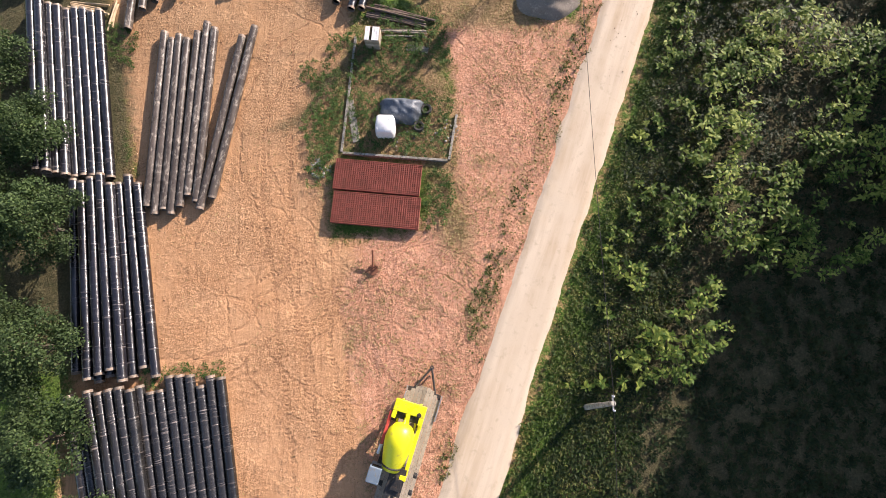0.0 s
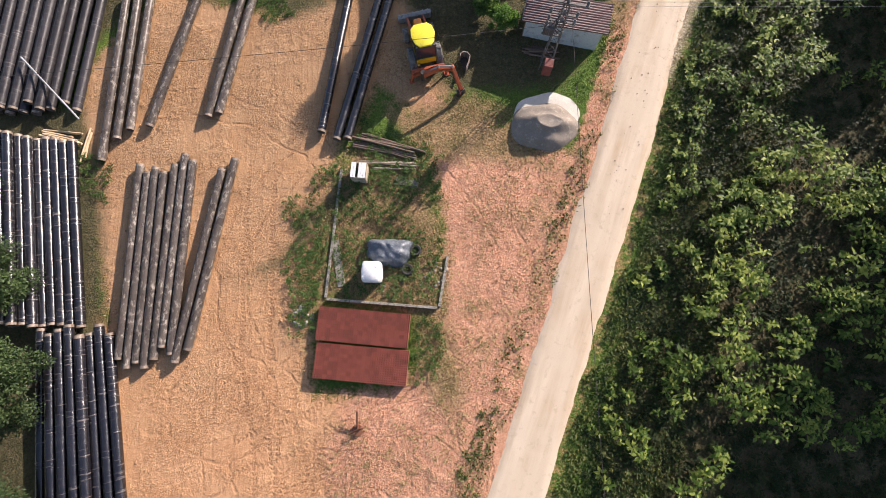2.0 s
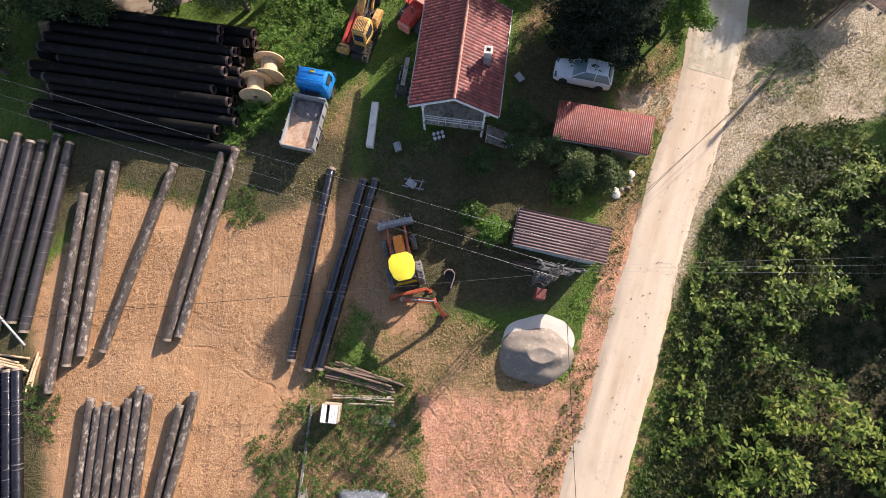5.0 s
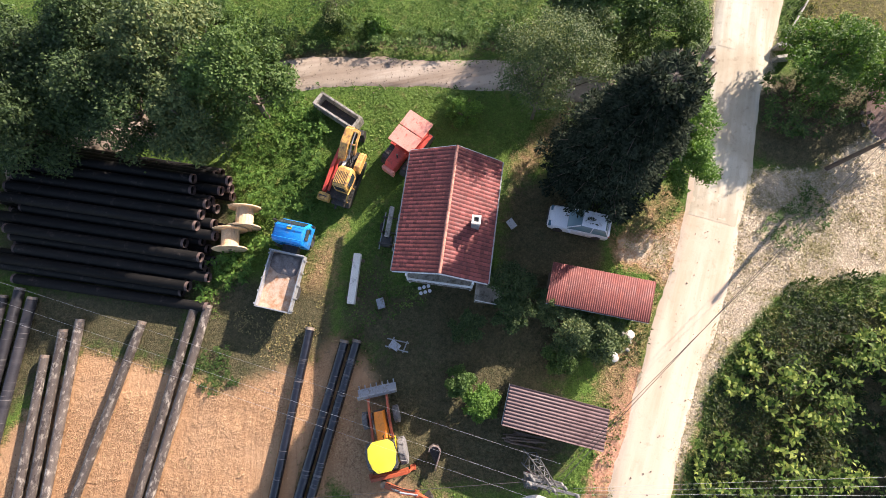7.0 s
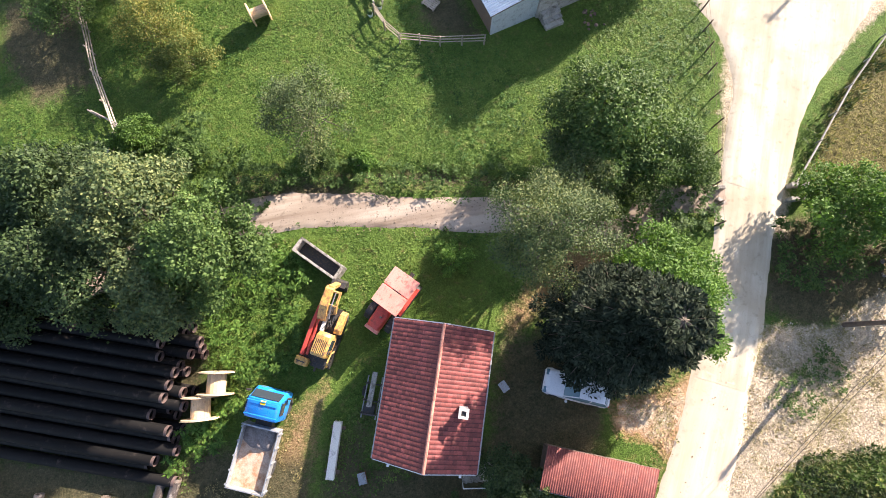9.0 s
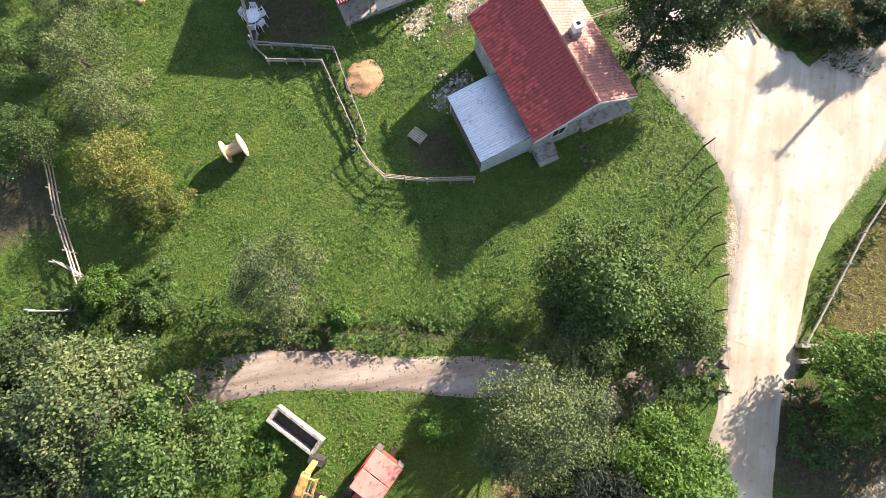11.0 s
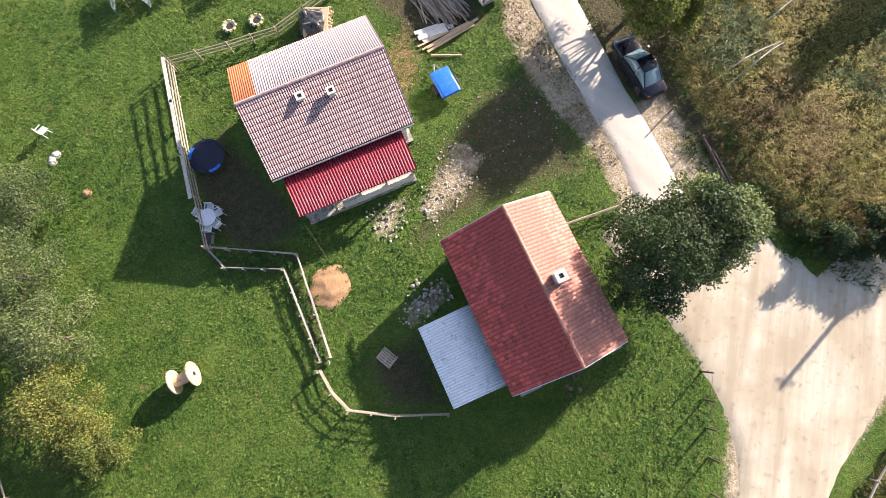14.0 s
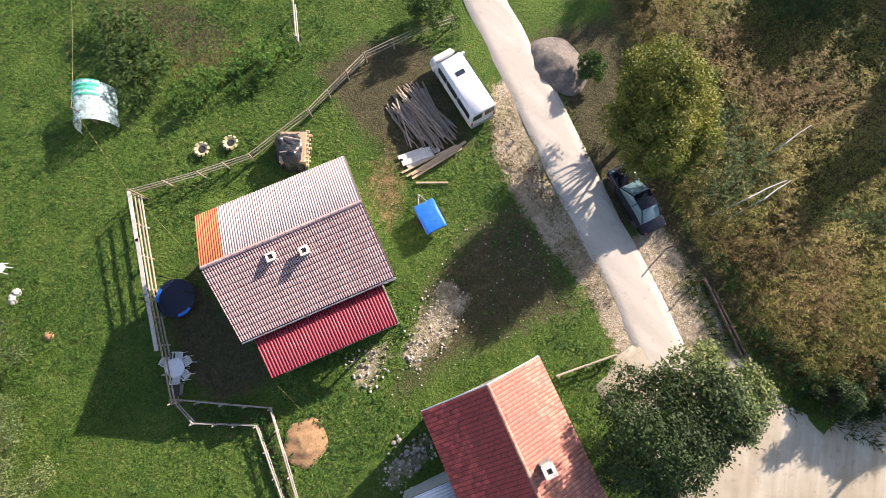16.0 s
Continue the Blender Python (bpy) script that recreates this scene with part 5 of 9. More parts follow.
part("awning", Shape().box(-0.35, yr_ + 0.1, 2.0, 0.45, 0.3, 2.12), CONCRETE, barn, "projecting concrete slab over the gable door")
part("door", Shape().box(0.38, -1.4, 0, 0.44, -0.4, 1.95), WOOD_DARK, barn)
window(barn, "window", "x", 0.44, 1.4, 1.2, 0.8, 0.8)
for i in range(3):
    part("step", Shape().box(-0.1 - 0.3 * i, 1.6, -0.1, 0.45 - 0.3 * i, 2.9, 0.55 - 0.18 * i), CONCRETE, barn)
w_in, w_out = yl - 0.45, off_line(e0, e1, (20.17, 61.87))
wx0, wx1 = along_line(e0, e1, (20.82, 57.32)), along_line(e0, e1, (20.17, 61.87))
slope(barn, wx0, wx1, w_in, 2.46, w_out, 1.94, "trapeze", WHITE_METAL, "white ribbed metal lean-to roof", 1.0, 9.0, 0.06, jitter=0.002)
for xx in (wx0 + 0.1, wx1 - 0.1):
    part("lean_to_wall", Shape().prism([(w_in - 0.1, -0.1), (w_out - 0.2, -0.1), (w_out - 0.2, 1.86), (w_in - 0.1, 2.34)], xx - 0.05, xx + 0.05, "x"), WALL_BLUE, barn, "pale blue boarded end wall")
part("lean_to_wall", Shape().box(wx0 + 0.16, w_out - 0.3, -0.1, wx1 - 0.16, w_out - 0.2, 1.84), WOOD_DARK, barn, "dark boarded side wall")


def shed(c00, c10, c01, z_low, z_high, material, piece, label, wall_mat, w, rise, inset=0.25):
    """A shed with one sloping roof: c00 to c10 is the low eave, c01 lies on the high side."""
    root = thing("shed", c00, heading(c00, c10), 0, label, "shed")
    across, deep = math.dist(c00, c10), off_line(c00, c10, c01)
    slope(root, 0, across, deep, z_high, 0, z_low, piece, material, "", w, 9.0, rise, jitter=0.003)
    y0, y1 = sorted((0.0 + math.copysign(inset, deep), deep - math.copysign(inset, deep)))
    za, zb = (z_low, z_high) if deep > 0 else (z_high, z_low)
    part("wall", Shape().box(inset, y0, -0.15, across - inset, y0 + 0.12, za - 0.12), wall_mat, root)
    part("wall", Shape().box(inset, y1 - 0.12, -0.15, across - inset, y1, zb - 0.12), wall_mat, root)
    for xx in (inset, across - inset - 0.12):
        part("wall", Shape().prism([(y0 + 0.12, -0.15), (y1 - 0.12, -0.15), (y1 - 0.12, zb - 0.14), (y0 + 0.12, za - 0.14)], xx, xx + 0.12, "x"), wall_mat, root)
    part("door", Shape().box(across * 0.5, y0 - 0.04, 0, across * 0.5 + 0.85, y0 + 0.0, min(1.75, za - 0.2)), WOOD_DARK, root)
    part("fascia", Shape().box(0, -0.03 if deep > 0 else 0.0, z_low - 0.14, across, 0.0 if deep > 0 else 0.03, z_low - 0.02), GREY_STEEL, root)
    return root


shed((12.65, 26.82), (11.62, 24.97), (17.25, 24.21), 1.8, 2.1, DARK_METAL, "trapeze", "low shed with brown corrugated roof and pale walls", WALL_BLUE, 1.0, 0.07)
shed((15.82, 30.45), (20.91, 27.90), (16.63, 32.60), 1.75, 2.1, RED_RUSTY, "fine", "low shed with faded red metal roof behind bushes", WOOD_DARK, 0.95, 0.035)


# ---- pipes ----
def make_pipe(material, r, length, label, group, x=0.0, end=BARE_END):
    root = thing("steel_pipe", (x, -200), 0, 0, label, "pipe", group)
    part("shell", Shape().tube((-length / 2 + 0.16, 0, r), (length / 2 - 0.16, 0, r), r, r - 0.03, 28), material, root, smooth=True)
    for s in (-1, 1):
        part("bare_end", Shape().tube((s * length / 2, 0, r), (s * (length / 2 - 0.16), 0, r), r - 0.012, r - 0.03, 28), end, root, "bare steel pipe end", smooth=True)
    return root


LONG = 11.8
# Rusty end darkened in colour for the stack in shade.
DARK_END = mat("shaded_rusty_pipe_end", (0.07, 0.045, 0.04), (0.14, 0.095, 0.08), 6, 40, 0.75, 0.1, 0.2, 0.3, (0.05, 0.03, 0.03), 0.3)
YARD = "pipes stored in the yard"
PIPE_BLACK = make_pipe(STEEL_BLACK, 0.27, LONG, "glossy black coated steel pipe in a stack", YARD, -60)
PIPE_GREY = make_pipe(STEEL_GREY, 0.25, LONG, "dusty grey steel pipe lying on the sand", YARD, -63)
PIPE_DARK = make_pipe(STEEL_DARK, 0.27, LONG, "dark bitumen coated steel pipe in a stack", YARD, -66)
PIPE_DULL = make_pipe(STEEL_DULL, 0.27, LONG, "dull dust-streaked black pipe in a stack", YARD, -72)
PIPE_MATT = make_pipe(STEEL_MATT, 0.3, LONG, "matt black steel pipe darkened for the grove's shade", YARD, -69, DARK_END)
used_pipes = {}
roll_rng = random.Random(3)


def lay_pipe(kind, a, b, z=0.0, shift=0.0):
    """A pipe that starts at a and points at b, on the plan."""
    h = heading(a, b)
    c = (a[0] + math.cos(radians(h)) * (LONG / 2 + shift), a[1] + math.sin(radians(h)) * (LONG / 2 + shift))
    m = pose(c[0], c[1], z + 0.01, 0, 0, h)
    if kind.name in used_pipes:
        return copy_thing(kind, m)
    used_pipes[kind.name] = True
    kind.matrix_basis = m
    return kind


def stack(kind, a0, a1, b0, b1, n, layers=(), jitter=0.25, r=0.27):
    """A stack: n pipes side by side from a0..a1 towards b0..b1, then shorter layers as (first gap, count)."""
    def spot(u):
        return (a0[0] + (a1[0] - a0[0]) * u, a0[1] + (a1[1] - a0[1]) * u), (b0[0] + (b1[0] - b0[0]) * u, b0[1] + (b1[1] - b0[1]) * u)
    gap = math.dist(a0, a1) / (n - 1)
    rise = math.sqrt(max(0.04, (2 * r) ** 2 - (gap / 2) ** 2)) if gap < 4 * r else 2 * r
    for i in range(n):
        lay_pipe(kind, *spot(i / (n - 1)), 0.0, roll_rng.uniform(-jitter, jitter))
    for k, (first, count) in enumerate(layers):
        for i in range(count):
            lay_pipe(kind, *spot((first + i + 0.5 * (k + 1)) / (n - 1)), rise * (k + 1), roll_rng.uniform(-jitter, jitter))


stack(PIPE_BLACK, (-21.58, 27.23), (-17.47, 25.76), (-22.65, 15.64), (-18.52, 14.51), 9, [(0, 4), (0, 2)], 0.12)
stack(PIPE_BLACK, (-20.81, 14.39), (-17.01, 13.51), (-22.16, 3.82), (-17.87, 2.51), 8, [(1, 4)], 0.4)
stack(PIPE_DARK, (-22.91, 1.90), (-14.39, 0.65), (-22.79, -4.21), (-15.01, -6.46), 16, [(2, 5)], 0.45)
stack(PIPE_DULL, (-19.64, 40.79), (-12.76, 39.06), (-23.27, 29.83), (-16.73, 28.21), 9, [(0, 6)], 0.4)
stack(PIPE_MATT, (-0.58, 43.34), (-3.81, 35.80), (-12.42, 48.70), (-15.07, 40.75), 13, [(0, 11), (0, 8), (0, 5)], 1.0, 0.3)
for a, b in (((-13.60, 23.05), (-16.63, 12.07)), ((-13.22, 22.43), (-16.25, 11.45)), ((-12.71, 22.58), (-15.73, 11.44)), ((-12.27, 22.16), (-15.25, 11.41)), ((-11.51, 22.44), (-14.71, 11.52)), ((-10.78, 22.95), (-14.15, 11.91)), ((-10.40, 22.41), (-13.82, 11.07)),
             ((-8.78, 21.35), (-13.22, 11.64)), ((-7.86, 21.80), (-12.66, 11.48)),
             ((-12.47, 35.23), (-15.71, 24.59)), ((-11.31, 36.42), (-14.63, 25.53)), ((-10.30, 36.75), (-13.77, 25.82)),
             ((-6.81, 35.66), (-12.51, 25.64)), ((-3.78, 35.63), (-8.87, 25.21)), ((-2.93, 35.59), (-8.23, 25.14))):
    lay_pipe(PIPE_GREY, a, b)
for a, b in (((2.56, 32.75), (-2.23, 22.22)), ((4.34, 31.50), (-1.35, 21.54)), ((5.04, 31.33), (-0.70, 21.36))):
    lay_pipe(PIPE_BLACK, a, b)


# ---- vehicles ----
def wheel(parent, x, y, r, w, rim=GREY_STEEL):
    t = part("wheel", Shape().lathe([(r * 0.62, -w / 2), (r * 0.94, -w / 2), (r, -w * 0.3), (r, w * 0.3), (r * 0.94, w / 2), (r * 0.62, w / 2)], (x, y, r), (0, 1, 0), 20), RUBBER, parent)
    part("rim", Shape().lathe([(r * 0.2, -w * 0.42), (r * 0.6, -w * 0.3), (r * 0.62, w * 0.3), (r * 0.2, w * 0.42)], (x, y, r), (0, 1, 0), 14), rim, t)


def loft(sections):
    """A rounded hull from sections along x: (x, half width low, half width high, bottom, top)."""
    s = Shape()
    n = 10
    rings = []
    for x, wl, wh, zb, zt in sections:
        h = zt - zb
        rings.append([(x, -wl * 0.9, zb), (x, -wl, zb + h * 0.2), (x, -(wl * 0.35 + wh * 0.65), zb + h * 0.7), (x, -wh * 0.96, zb + h * 0.93), (x, -wh * 0.8, zt), (x, wh * 0.8, zt), (x, wh * 0.96, zb + h * 0.93), (x, wl * 0.35 + wh * 0.65, zb + h * 0.7), (x, wl, zb + h * 0.2), (x, wl * 0.9, zb)])
    k = len(rings)
    return s.add([p for r in rings for p in r], [(j * n + i, j * n + (i + 1) % n, (j + 1) * n + (i + 1) % n, (j + 1) * n + i) for j in range(k - 1) for i in range(n)] + [tuple(range(n))[::-1], tuple(range((k - 1) * n, k * n))])


def plate(points, thick=0.012):
    """A thin plate from four corners."""
    a, b, c, d = (Vector(p) for p in points)
    n = (b - a).cross(d - a).normalized() * thick
    return Shape().add([a, b, c, d, a + n, b + n, c + n, d + n], [(3, 2, 1, 0), (4, 5, 6, 7), (0, 1, 5, 4), (1, 2, 6, 5), (2, 3, 7, 6), (3, 0, 4, 7)])


def car(front, rear, paint, label, L, W, H, estate=False):
    root = thing("car", middle(front, rear), heading(rear, front), 0, label, "car")
    h, w = L / 2, W / 2
    zb = H * 0.57
    part("body", loft([(-h, w * 0.84, w * 0.76, 0.3, zb * 0.92), (-h * 0.93, w * 0.96, w * 0.86, 0.2, zb), (-h * 0.4, w, w * 0.92, 0.18, zb * 1.03), (h * 0.25, w, w * 0.92, 0.18, zb * 1.02), (h * 0.8, w * 0.97, w * 0.84, 0.2, zb * 0.9), (h * 0.95, w * 0.88, w * 0.74, 0.24, zb * 0.78), (h, w * 0.72, w * 0.6, 0.32, zb * 0.66)]), paint, root, smooth=True)
    x0, x1, x2, x3 = (-h * 0.93, -h * 0.76, h * 0.02, h * 0.38) if estate else (-h * 0.72, -h * 0.42, h * 0.06, h * 0.42)
    part("cabin", loft([(x0, w * 0.84, w * 0.74, zb * 0.96, zb * 1.02), (x1, w * 0.86, w * 0.66, zb * 0.96, H - 0.03), (x2, w * 0.86, w * 0.66, zb * 0.96, H - 0.02), (x3, w * 0.84, w * 0.76, zb * 0.94, zb * 1.03)]), CAR_GLASS, root, "dark glazed cabin", smooth=True)
    part("roof", Shape().box(x1 + 0.02, -w * 0.64, H - 0.03, x2 - 0.04, w * 0.64, H + 0.012), paint, root, bevel=0.04, smooth=True)
    for s in (-1, 1):
        for xa, za, xb, zb2 in ((x2, H - 0.02, x3, zb * 1.03), (x1, H - 0.02, x0, zb * 1.03)):
            part("pillar", Shape().rod((xa, s * w * 0.62, za), (xb, s * w * 0.77, zb2), 0.035, 6), paint, root)
        part("pillar", Shape().rod((0.5 * (x1 + x2), s * w * 0.65, H - 0.02), (0.5 * (x1 + x2), s * w * 0.86, zb * 1.0), 0.035, 6), paint, root)
        part("side_mirror", Shape().box(x3 - 0.22, s * (w + 0.06) - 0.08, zb * 1.0, x3 - 0.1, s * (w + 0.06) + 0.08, zb * 1.0 + 0.13), paint, root, bevel=0.02)
        part("headlight", Shape().box(h * 0.88, s * w * 0.62 - 0.16, zb * 0.68, h * 0.965, s * w * 0.62 + 0.16, zb * 0.82), GLASS_SKY, root, bevel=0.02)
        part("tail_light", Shape().box(-h - 0.01, s * w * 0.66 - 0.12, zb * 0.72, -h * 0.95, s * w * 0.66 + 0.12, zb * 0.9), RED_PAINT, root, bevel=0.02)
        for xx in (-h * 0.62, h * 0.62):
            wheel(root, xx, s * (w - 0.1), 0.3, 0.19)
    part("bumper", Shape().box(h * 0.97, -w * 0.7, 0.28, h * 1.03, w * 0.7, 0.45), DARK_STEEL, root, bevel=0.03)
    part("bumper", Shape().box(-h * 1.02, -w * 0.8, 0.3, -h * 0.97, w * 0.8, 0.48), DARK_STEEL, root, bevel=0.03)
    return root


car((37.45, 76.34), (38.22, 72.58), BLACK_PAINT, "black saloon car parked beside the concrete lane", 4.4, 1.72, 1.42)
car((18.06, 35.38), (20.97, 33.79), WHITE_PAINT, "white hatchback parked under the dark tree", 3.7, 1.55, 1.4, True)


def van(front, rear):
    root = thing("van", middle(front, rear), heading(rear, front), 0, "white passenger van parked on the grass verge", "van")
    L, w, H = 5.2, 0.93, 1.95
    h = L / 2
    part("body", loft([(-h, w * 0.97, w * 0.88, 0.3, H * 0.97), (-h * 0.95, w, w * 0.9, 0.25, H), (h * 0.42, w, w * 0.88, 0.25, H), (h * 0.55, w, w * 0.88, 0.25, H * 0.96), (h * 0.76, w * 0.99, w * 0.9, 0.25, H * 0.6), (h * 0.97, w * 0.92, w * 0.76, 0.3, H * 0.48), (h, w * 0.8, w * 0.7, 0.35, H * 0.4)]), WHITE_PAINT, root, smooth=True)
    part("windscreen", plate([(h * 0.765, -w * 0.8, H * 0.62), (h * 0.765, w * 0.8, H * 0.62), (h * 0.575, w * 0.74, H * 0.955), (h * 0.575, -w * 0.74, H * 0.955)], 0.02), GLASS, root)
    for s in (-1, 1):
        for x0, x1 in ((-h * 0.9, -h * 0.38), (-h * 0.34, h * 0.1), (h * 0.14, h * 0.5)):
            part("side_window", Shape().box(x0, s * w * 0.945 - 0.035, H * 0.6, x1, s * w * 0.945 + 0.035, H * 0.86, ), GLASS, root, bevel=0.02)
        part("rear_window", Shape().box(-h - 0.02, s * w * 0.45 - 0.32, H * 0.58, -h + 0.03, s * w * 0.45 + 0.32, H * 0.88), GLASS, root, bevel=0.02)
        part("side_mirror", Shape().box(h * 0.58, s * (w + 0.12) - 0.1, H * 0.58, h * 0.64, s * (w + 0.12) + 0.1, H * 0.72), WHITE_PAINT, root, bevel=0.02)
        part("tail_light", Shape().box(-h - 0.015, s * w * 0.86 - 0.07, 0.6, -h + 0.03, s * w * 0.86 + 0.07, 1.0), RED_PAINT, root)
        part("headlight", Shape().box(h * 0.93, s * w * 0.62 - 0.15, 0.62, h * 0.985, s * w * 0.62 + 0.15, 0.82), GLASS_SKY, root, bevel=0.02)
        for xx in (-h * 0.56, h * 0.62):
            wheel(root, xx, s * (w - 0.11), 0.33, 0.2)
    part("roof_hatch", Shape().box(h * 0.02, -0.3, H - 0.01, h * 0.14, 0.3, H + 0.03), GLASS, root, bevel=0.015)
    part("bumper", Shape().box(-h - 0.06, -w * 0.9, 0.32, -h + 0.02, w * 0.9, 0.5), GREY_STEEL, root, bevel=0.03)


van((28.85, 86.36), (30.13, 81.87))


def tipper():
    front, rear = (3.38, 38.90), (1.05, 34.43)
    root = thing("tipper_truck", middle(front, rear), heading(rear, front), 0, "blue-cabbed tipper truck with empty dirty bed", "truck")
    part("chassis", Shape().box(-2.6, -0.42, 0.5, 2.2, -0.28, 0.72).box(-2.6, 0.28, 0.5, 2.2, 0.42, 0.72).box(-2.6, -0.28, 0.52, -2.45, 0.28, 0.7).box(0.3, -0.28, 0.52, 0.45, 0.28, 0.7), DARK_STEEL, root)
    cab = part("cab", loft([(1.0, 0.96, 0.9, 0.55, 2.02), (1.1, 1.0, 0.94, 0.5, 2.1), (2.0, 1.0, 0.92, 0.5, 2.1), (2.35, 1.0, 0.9, 0.5, 1.5), (2.45, 0.96, 0.86, 0.55, 1.35)]), BLUE_PAINT, root, "bright blue cab", smooth=True)
    part("windscreen", plate([(2.37, -0.8, 1.5), (2.37, 0.8, 1.5), (2.06, 0.78, 2.05), (2.06, -0.78, 2.05)], 0.02), GLASS, cab)
    for s in (-1, 1):
        part("side_window", Shape().box(1.35, s * 0.955 - 0.03, 1.45, 2.0, s * 0.955 + 0.03, 1.9), GLASS, cab)
        part("side_mirror", Shape().box(2.2, s * 1.15 - 0.06, 1.3, 2.28, s * 1.15 + 0.1, 1.7), DARK_STEEL, cab)
        part("headlight", Shape().box(2.42, s * 0.66 - 0.12, 0.75, 2.5, s * 0.66 + 0.12, 0.95), GLASS_SKY, cab)
    part("roof_rail", Shape().rod((1.9, -0.85, 2.2), (1.9, 0.85, 2.2), 0.025).rod((1.2, -0.85, 2.2), (1.2, 0.85, 2.2), 0.025).rod((1.2, -0.85, 2.08), (1.2, -0.85, 2.2), 0.02).rod((1.9, 0.85, 2.08), (1.9, 0.85, 2.2), 0.02), BLUE_PAINT, cab)
    part("roof_beacon", Shape().box(1.75, -0.14, 2.1, 1.95, 0.14, 2.18), YELLOW, cab, bevel=0.02)
    part("engine_block", Shape().box(0.55, -0.45, 0.6, 1.0, 0.45, 1.15).rod((0.8, 0.6, 0.6), (0.8, 0.6, 1.8), 0.06), DARK_STEEL, root)
    bed = part("bed_floor", Shape().box(-2.75, -0.95, 0.82, 0.45, 0.95, 0.9), BED_FLOOR, root, "worn bed floor with orange dirt")
    for s in (-1, 1):
        part("side_board", Shape().box(-2.75, s * 0.99 - 0.04, 0.82, 0.45, s * 0.99 + 0.04, 1.32), GREY_STEEL, bed, bevel=0.012)
        for i in range(5):
            part("side_rib", Shape().box(-2.7 + 0.74 * i, s * 1.055 - 0.03, 0.8, -2.62 + 0.74 * i, s * 1.055 + 0.03, 1.34), GREY_STEEL, bed)
        for xx, w in ((-1.6, 0.42), (1.65, 0.24)):
            wheel(root, xx, s * (0.95 - w / 2), 0.42, w)
    part("head_board", Shape().box(0.45, -1.03, 0.82, 0.53, 1.03, 1.55), GREY_STEEL, bed, bevel=0.012)
    part("tail_board", Shape().box(-2.83, -1.03, 0.82, -2.75, 1.03, 1.3), GREY_STEEL, bed, bevel=0.012)


BED_FLOOR = mat("dirty_truck_bed", (0.44, 0.33, 0.25), (0.6, 0.43, 0.3), 0.8, 18, 0.85, 0, 0.2, 0, (0.36, 0.18, 0.09), 0.45)
tipper()


def backhoe():
    c, f = (5.32, 25.32), (5.44, 27.78)
    root = thing("backhoe_loader", c, heading(c, f), 0, "yellow and orange backhoe loader with folded digging arm", "digger")
    for s in (-1, 1):
        for xx, r, w in ((-0.35, 0.68, 0.4), (1.55, 0.44, 0.3)):
            tyre_ = part("wheel", Shape().lathe([(r * 0.62, -w / 2), (r * 0.94, -w / 2), (r, -w * 0.3), (r, w * 0.3), (r * 0.94, w / 2), (r * 0.62, w / 2)], (xx, s * 0.86, r), (0, 1, 0), 22), DUSTY_RUBBER, root, "dusty grey tyre")
            part("rim", Shape().lathe([(r * 0.2, -w * 0.42), (r * 0.6, -w * 0.3), (r * 0.62, w * 0.3), (r * 0.2, w * 0.42)], (xx, s * 0.86, r), (0, 1, 0), 14), YELLOW, tyre_)
            tread = Shape()
            for i in range(18):
                a = 2 * math.pi * i / 18
                m = pose(xx, s * 0.86, r) @ Matrix.Rotation(a, 4, "Y") @ pose(0, 0, r, 0, 0, 28 * (1 if i % 2 else -1))
                tread.box(-0.035, -w * 0.46, -0.01, 0.035, w * 0.46, 0.03, m)
            part("tread", tread, DUSTY_RUBBER, tyre_)
        part("loader_arm", Shape().prism([(0.5, 1.15), (0.5, 1.35), (1.9, 1.05), (2.75, 0.55), (2.75, 0.35), (1.8, 0.85)], s * 0.52 - 0.06, s * 0.52 + 0.06), RED_ORANGE, root)
        part("lift_ram", Shape().rod((0.8, s * 0.4, 0.75), (1.9, s * 0.45, 0.95), 0.045, 8), GREY_STEEL, root)
    part("hood", loft([(0.55, 0.33, 0.29, 0.6, 1.5), (1.6, 0.33, 0.28, 0.6, 1.4), (1.95, 0.3, 0.25, 0.65, 1.3)]), ORANGE, root, "orange engine hood", smooth=True)
    part("grille", Shape().box(1.93, -0.26, 0.68, 2.0, 0.26, 1.15), DARK_STEEL, root)
    part("exhaust", Shape().bend([(0.75, -0.14, 1.4), (0.75, -0.14, 1.95), (0.68, -0.16, 2.05)], 0.04, 8), DARK_STEEL, root)
    part("chassis", Shape().box(-1.2, -0.4, 0.4, 1.9, 0.4, 0.75), DARK_STEEL, root)
    cab = part("cab_frame", Shape().box(-0.85, -0.62, 0.75, 0.5, 0.62, 1.2), YELLOW, root)
    part("cab_glass", loft([(-0.8, 0.62, 0.58, 1.2, 2.42), (0.45, 0.62, 0.58, 1.2, 2.42)]), GLASS, cab)
    top = [(-0.86, -0.34), (-0.6, -0.58), (-0.05, -0.73), (0.42, -0.66), (0.66, -0.4), (0.66, 0.4), (0.42, 0.66), (-0.05, 0.73), (-0.6, 0.58), (-0.86, 0.34)]
    part("cab_roof", Shape().prism(top, 2.42, 2.56, "z"), ROOF_YELLOW, cab, "lemon yellow cab roof", 0.04, True)
    part("roof_lip", Shape().prism([(x * 1.03, y * 1.03) for x, y in top], 2.38, 2.43, "z"), DARK_STEEL, cab)
    for a in ((-0.8, -0.6), (-0.8, 0.6), (0.45, -0.6), (0.45, 0.6)):
        part("pillar", Shape().rod((a[0], a[1], 1.2), (a[0], a[1], 2.4), 0.04, 6), DARK_STEEL, cab)
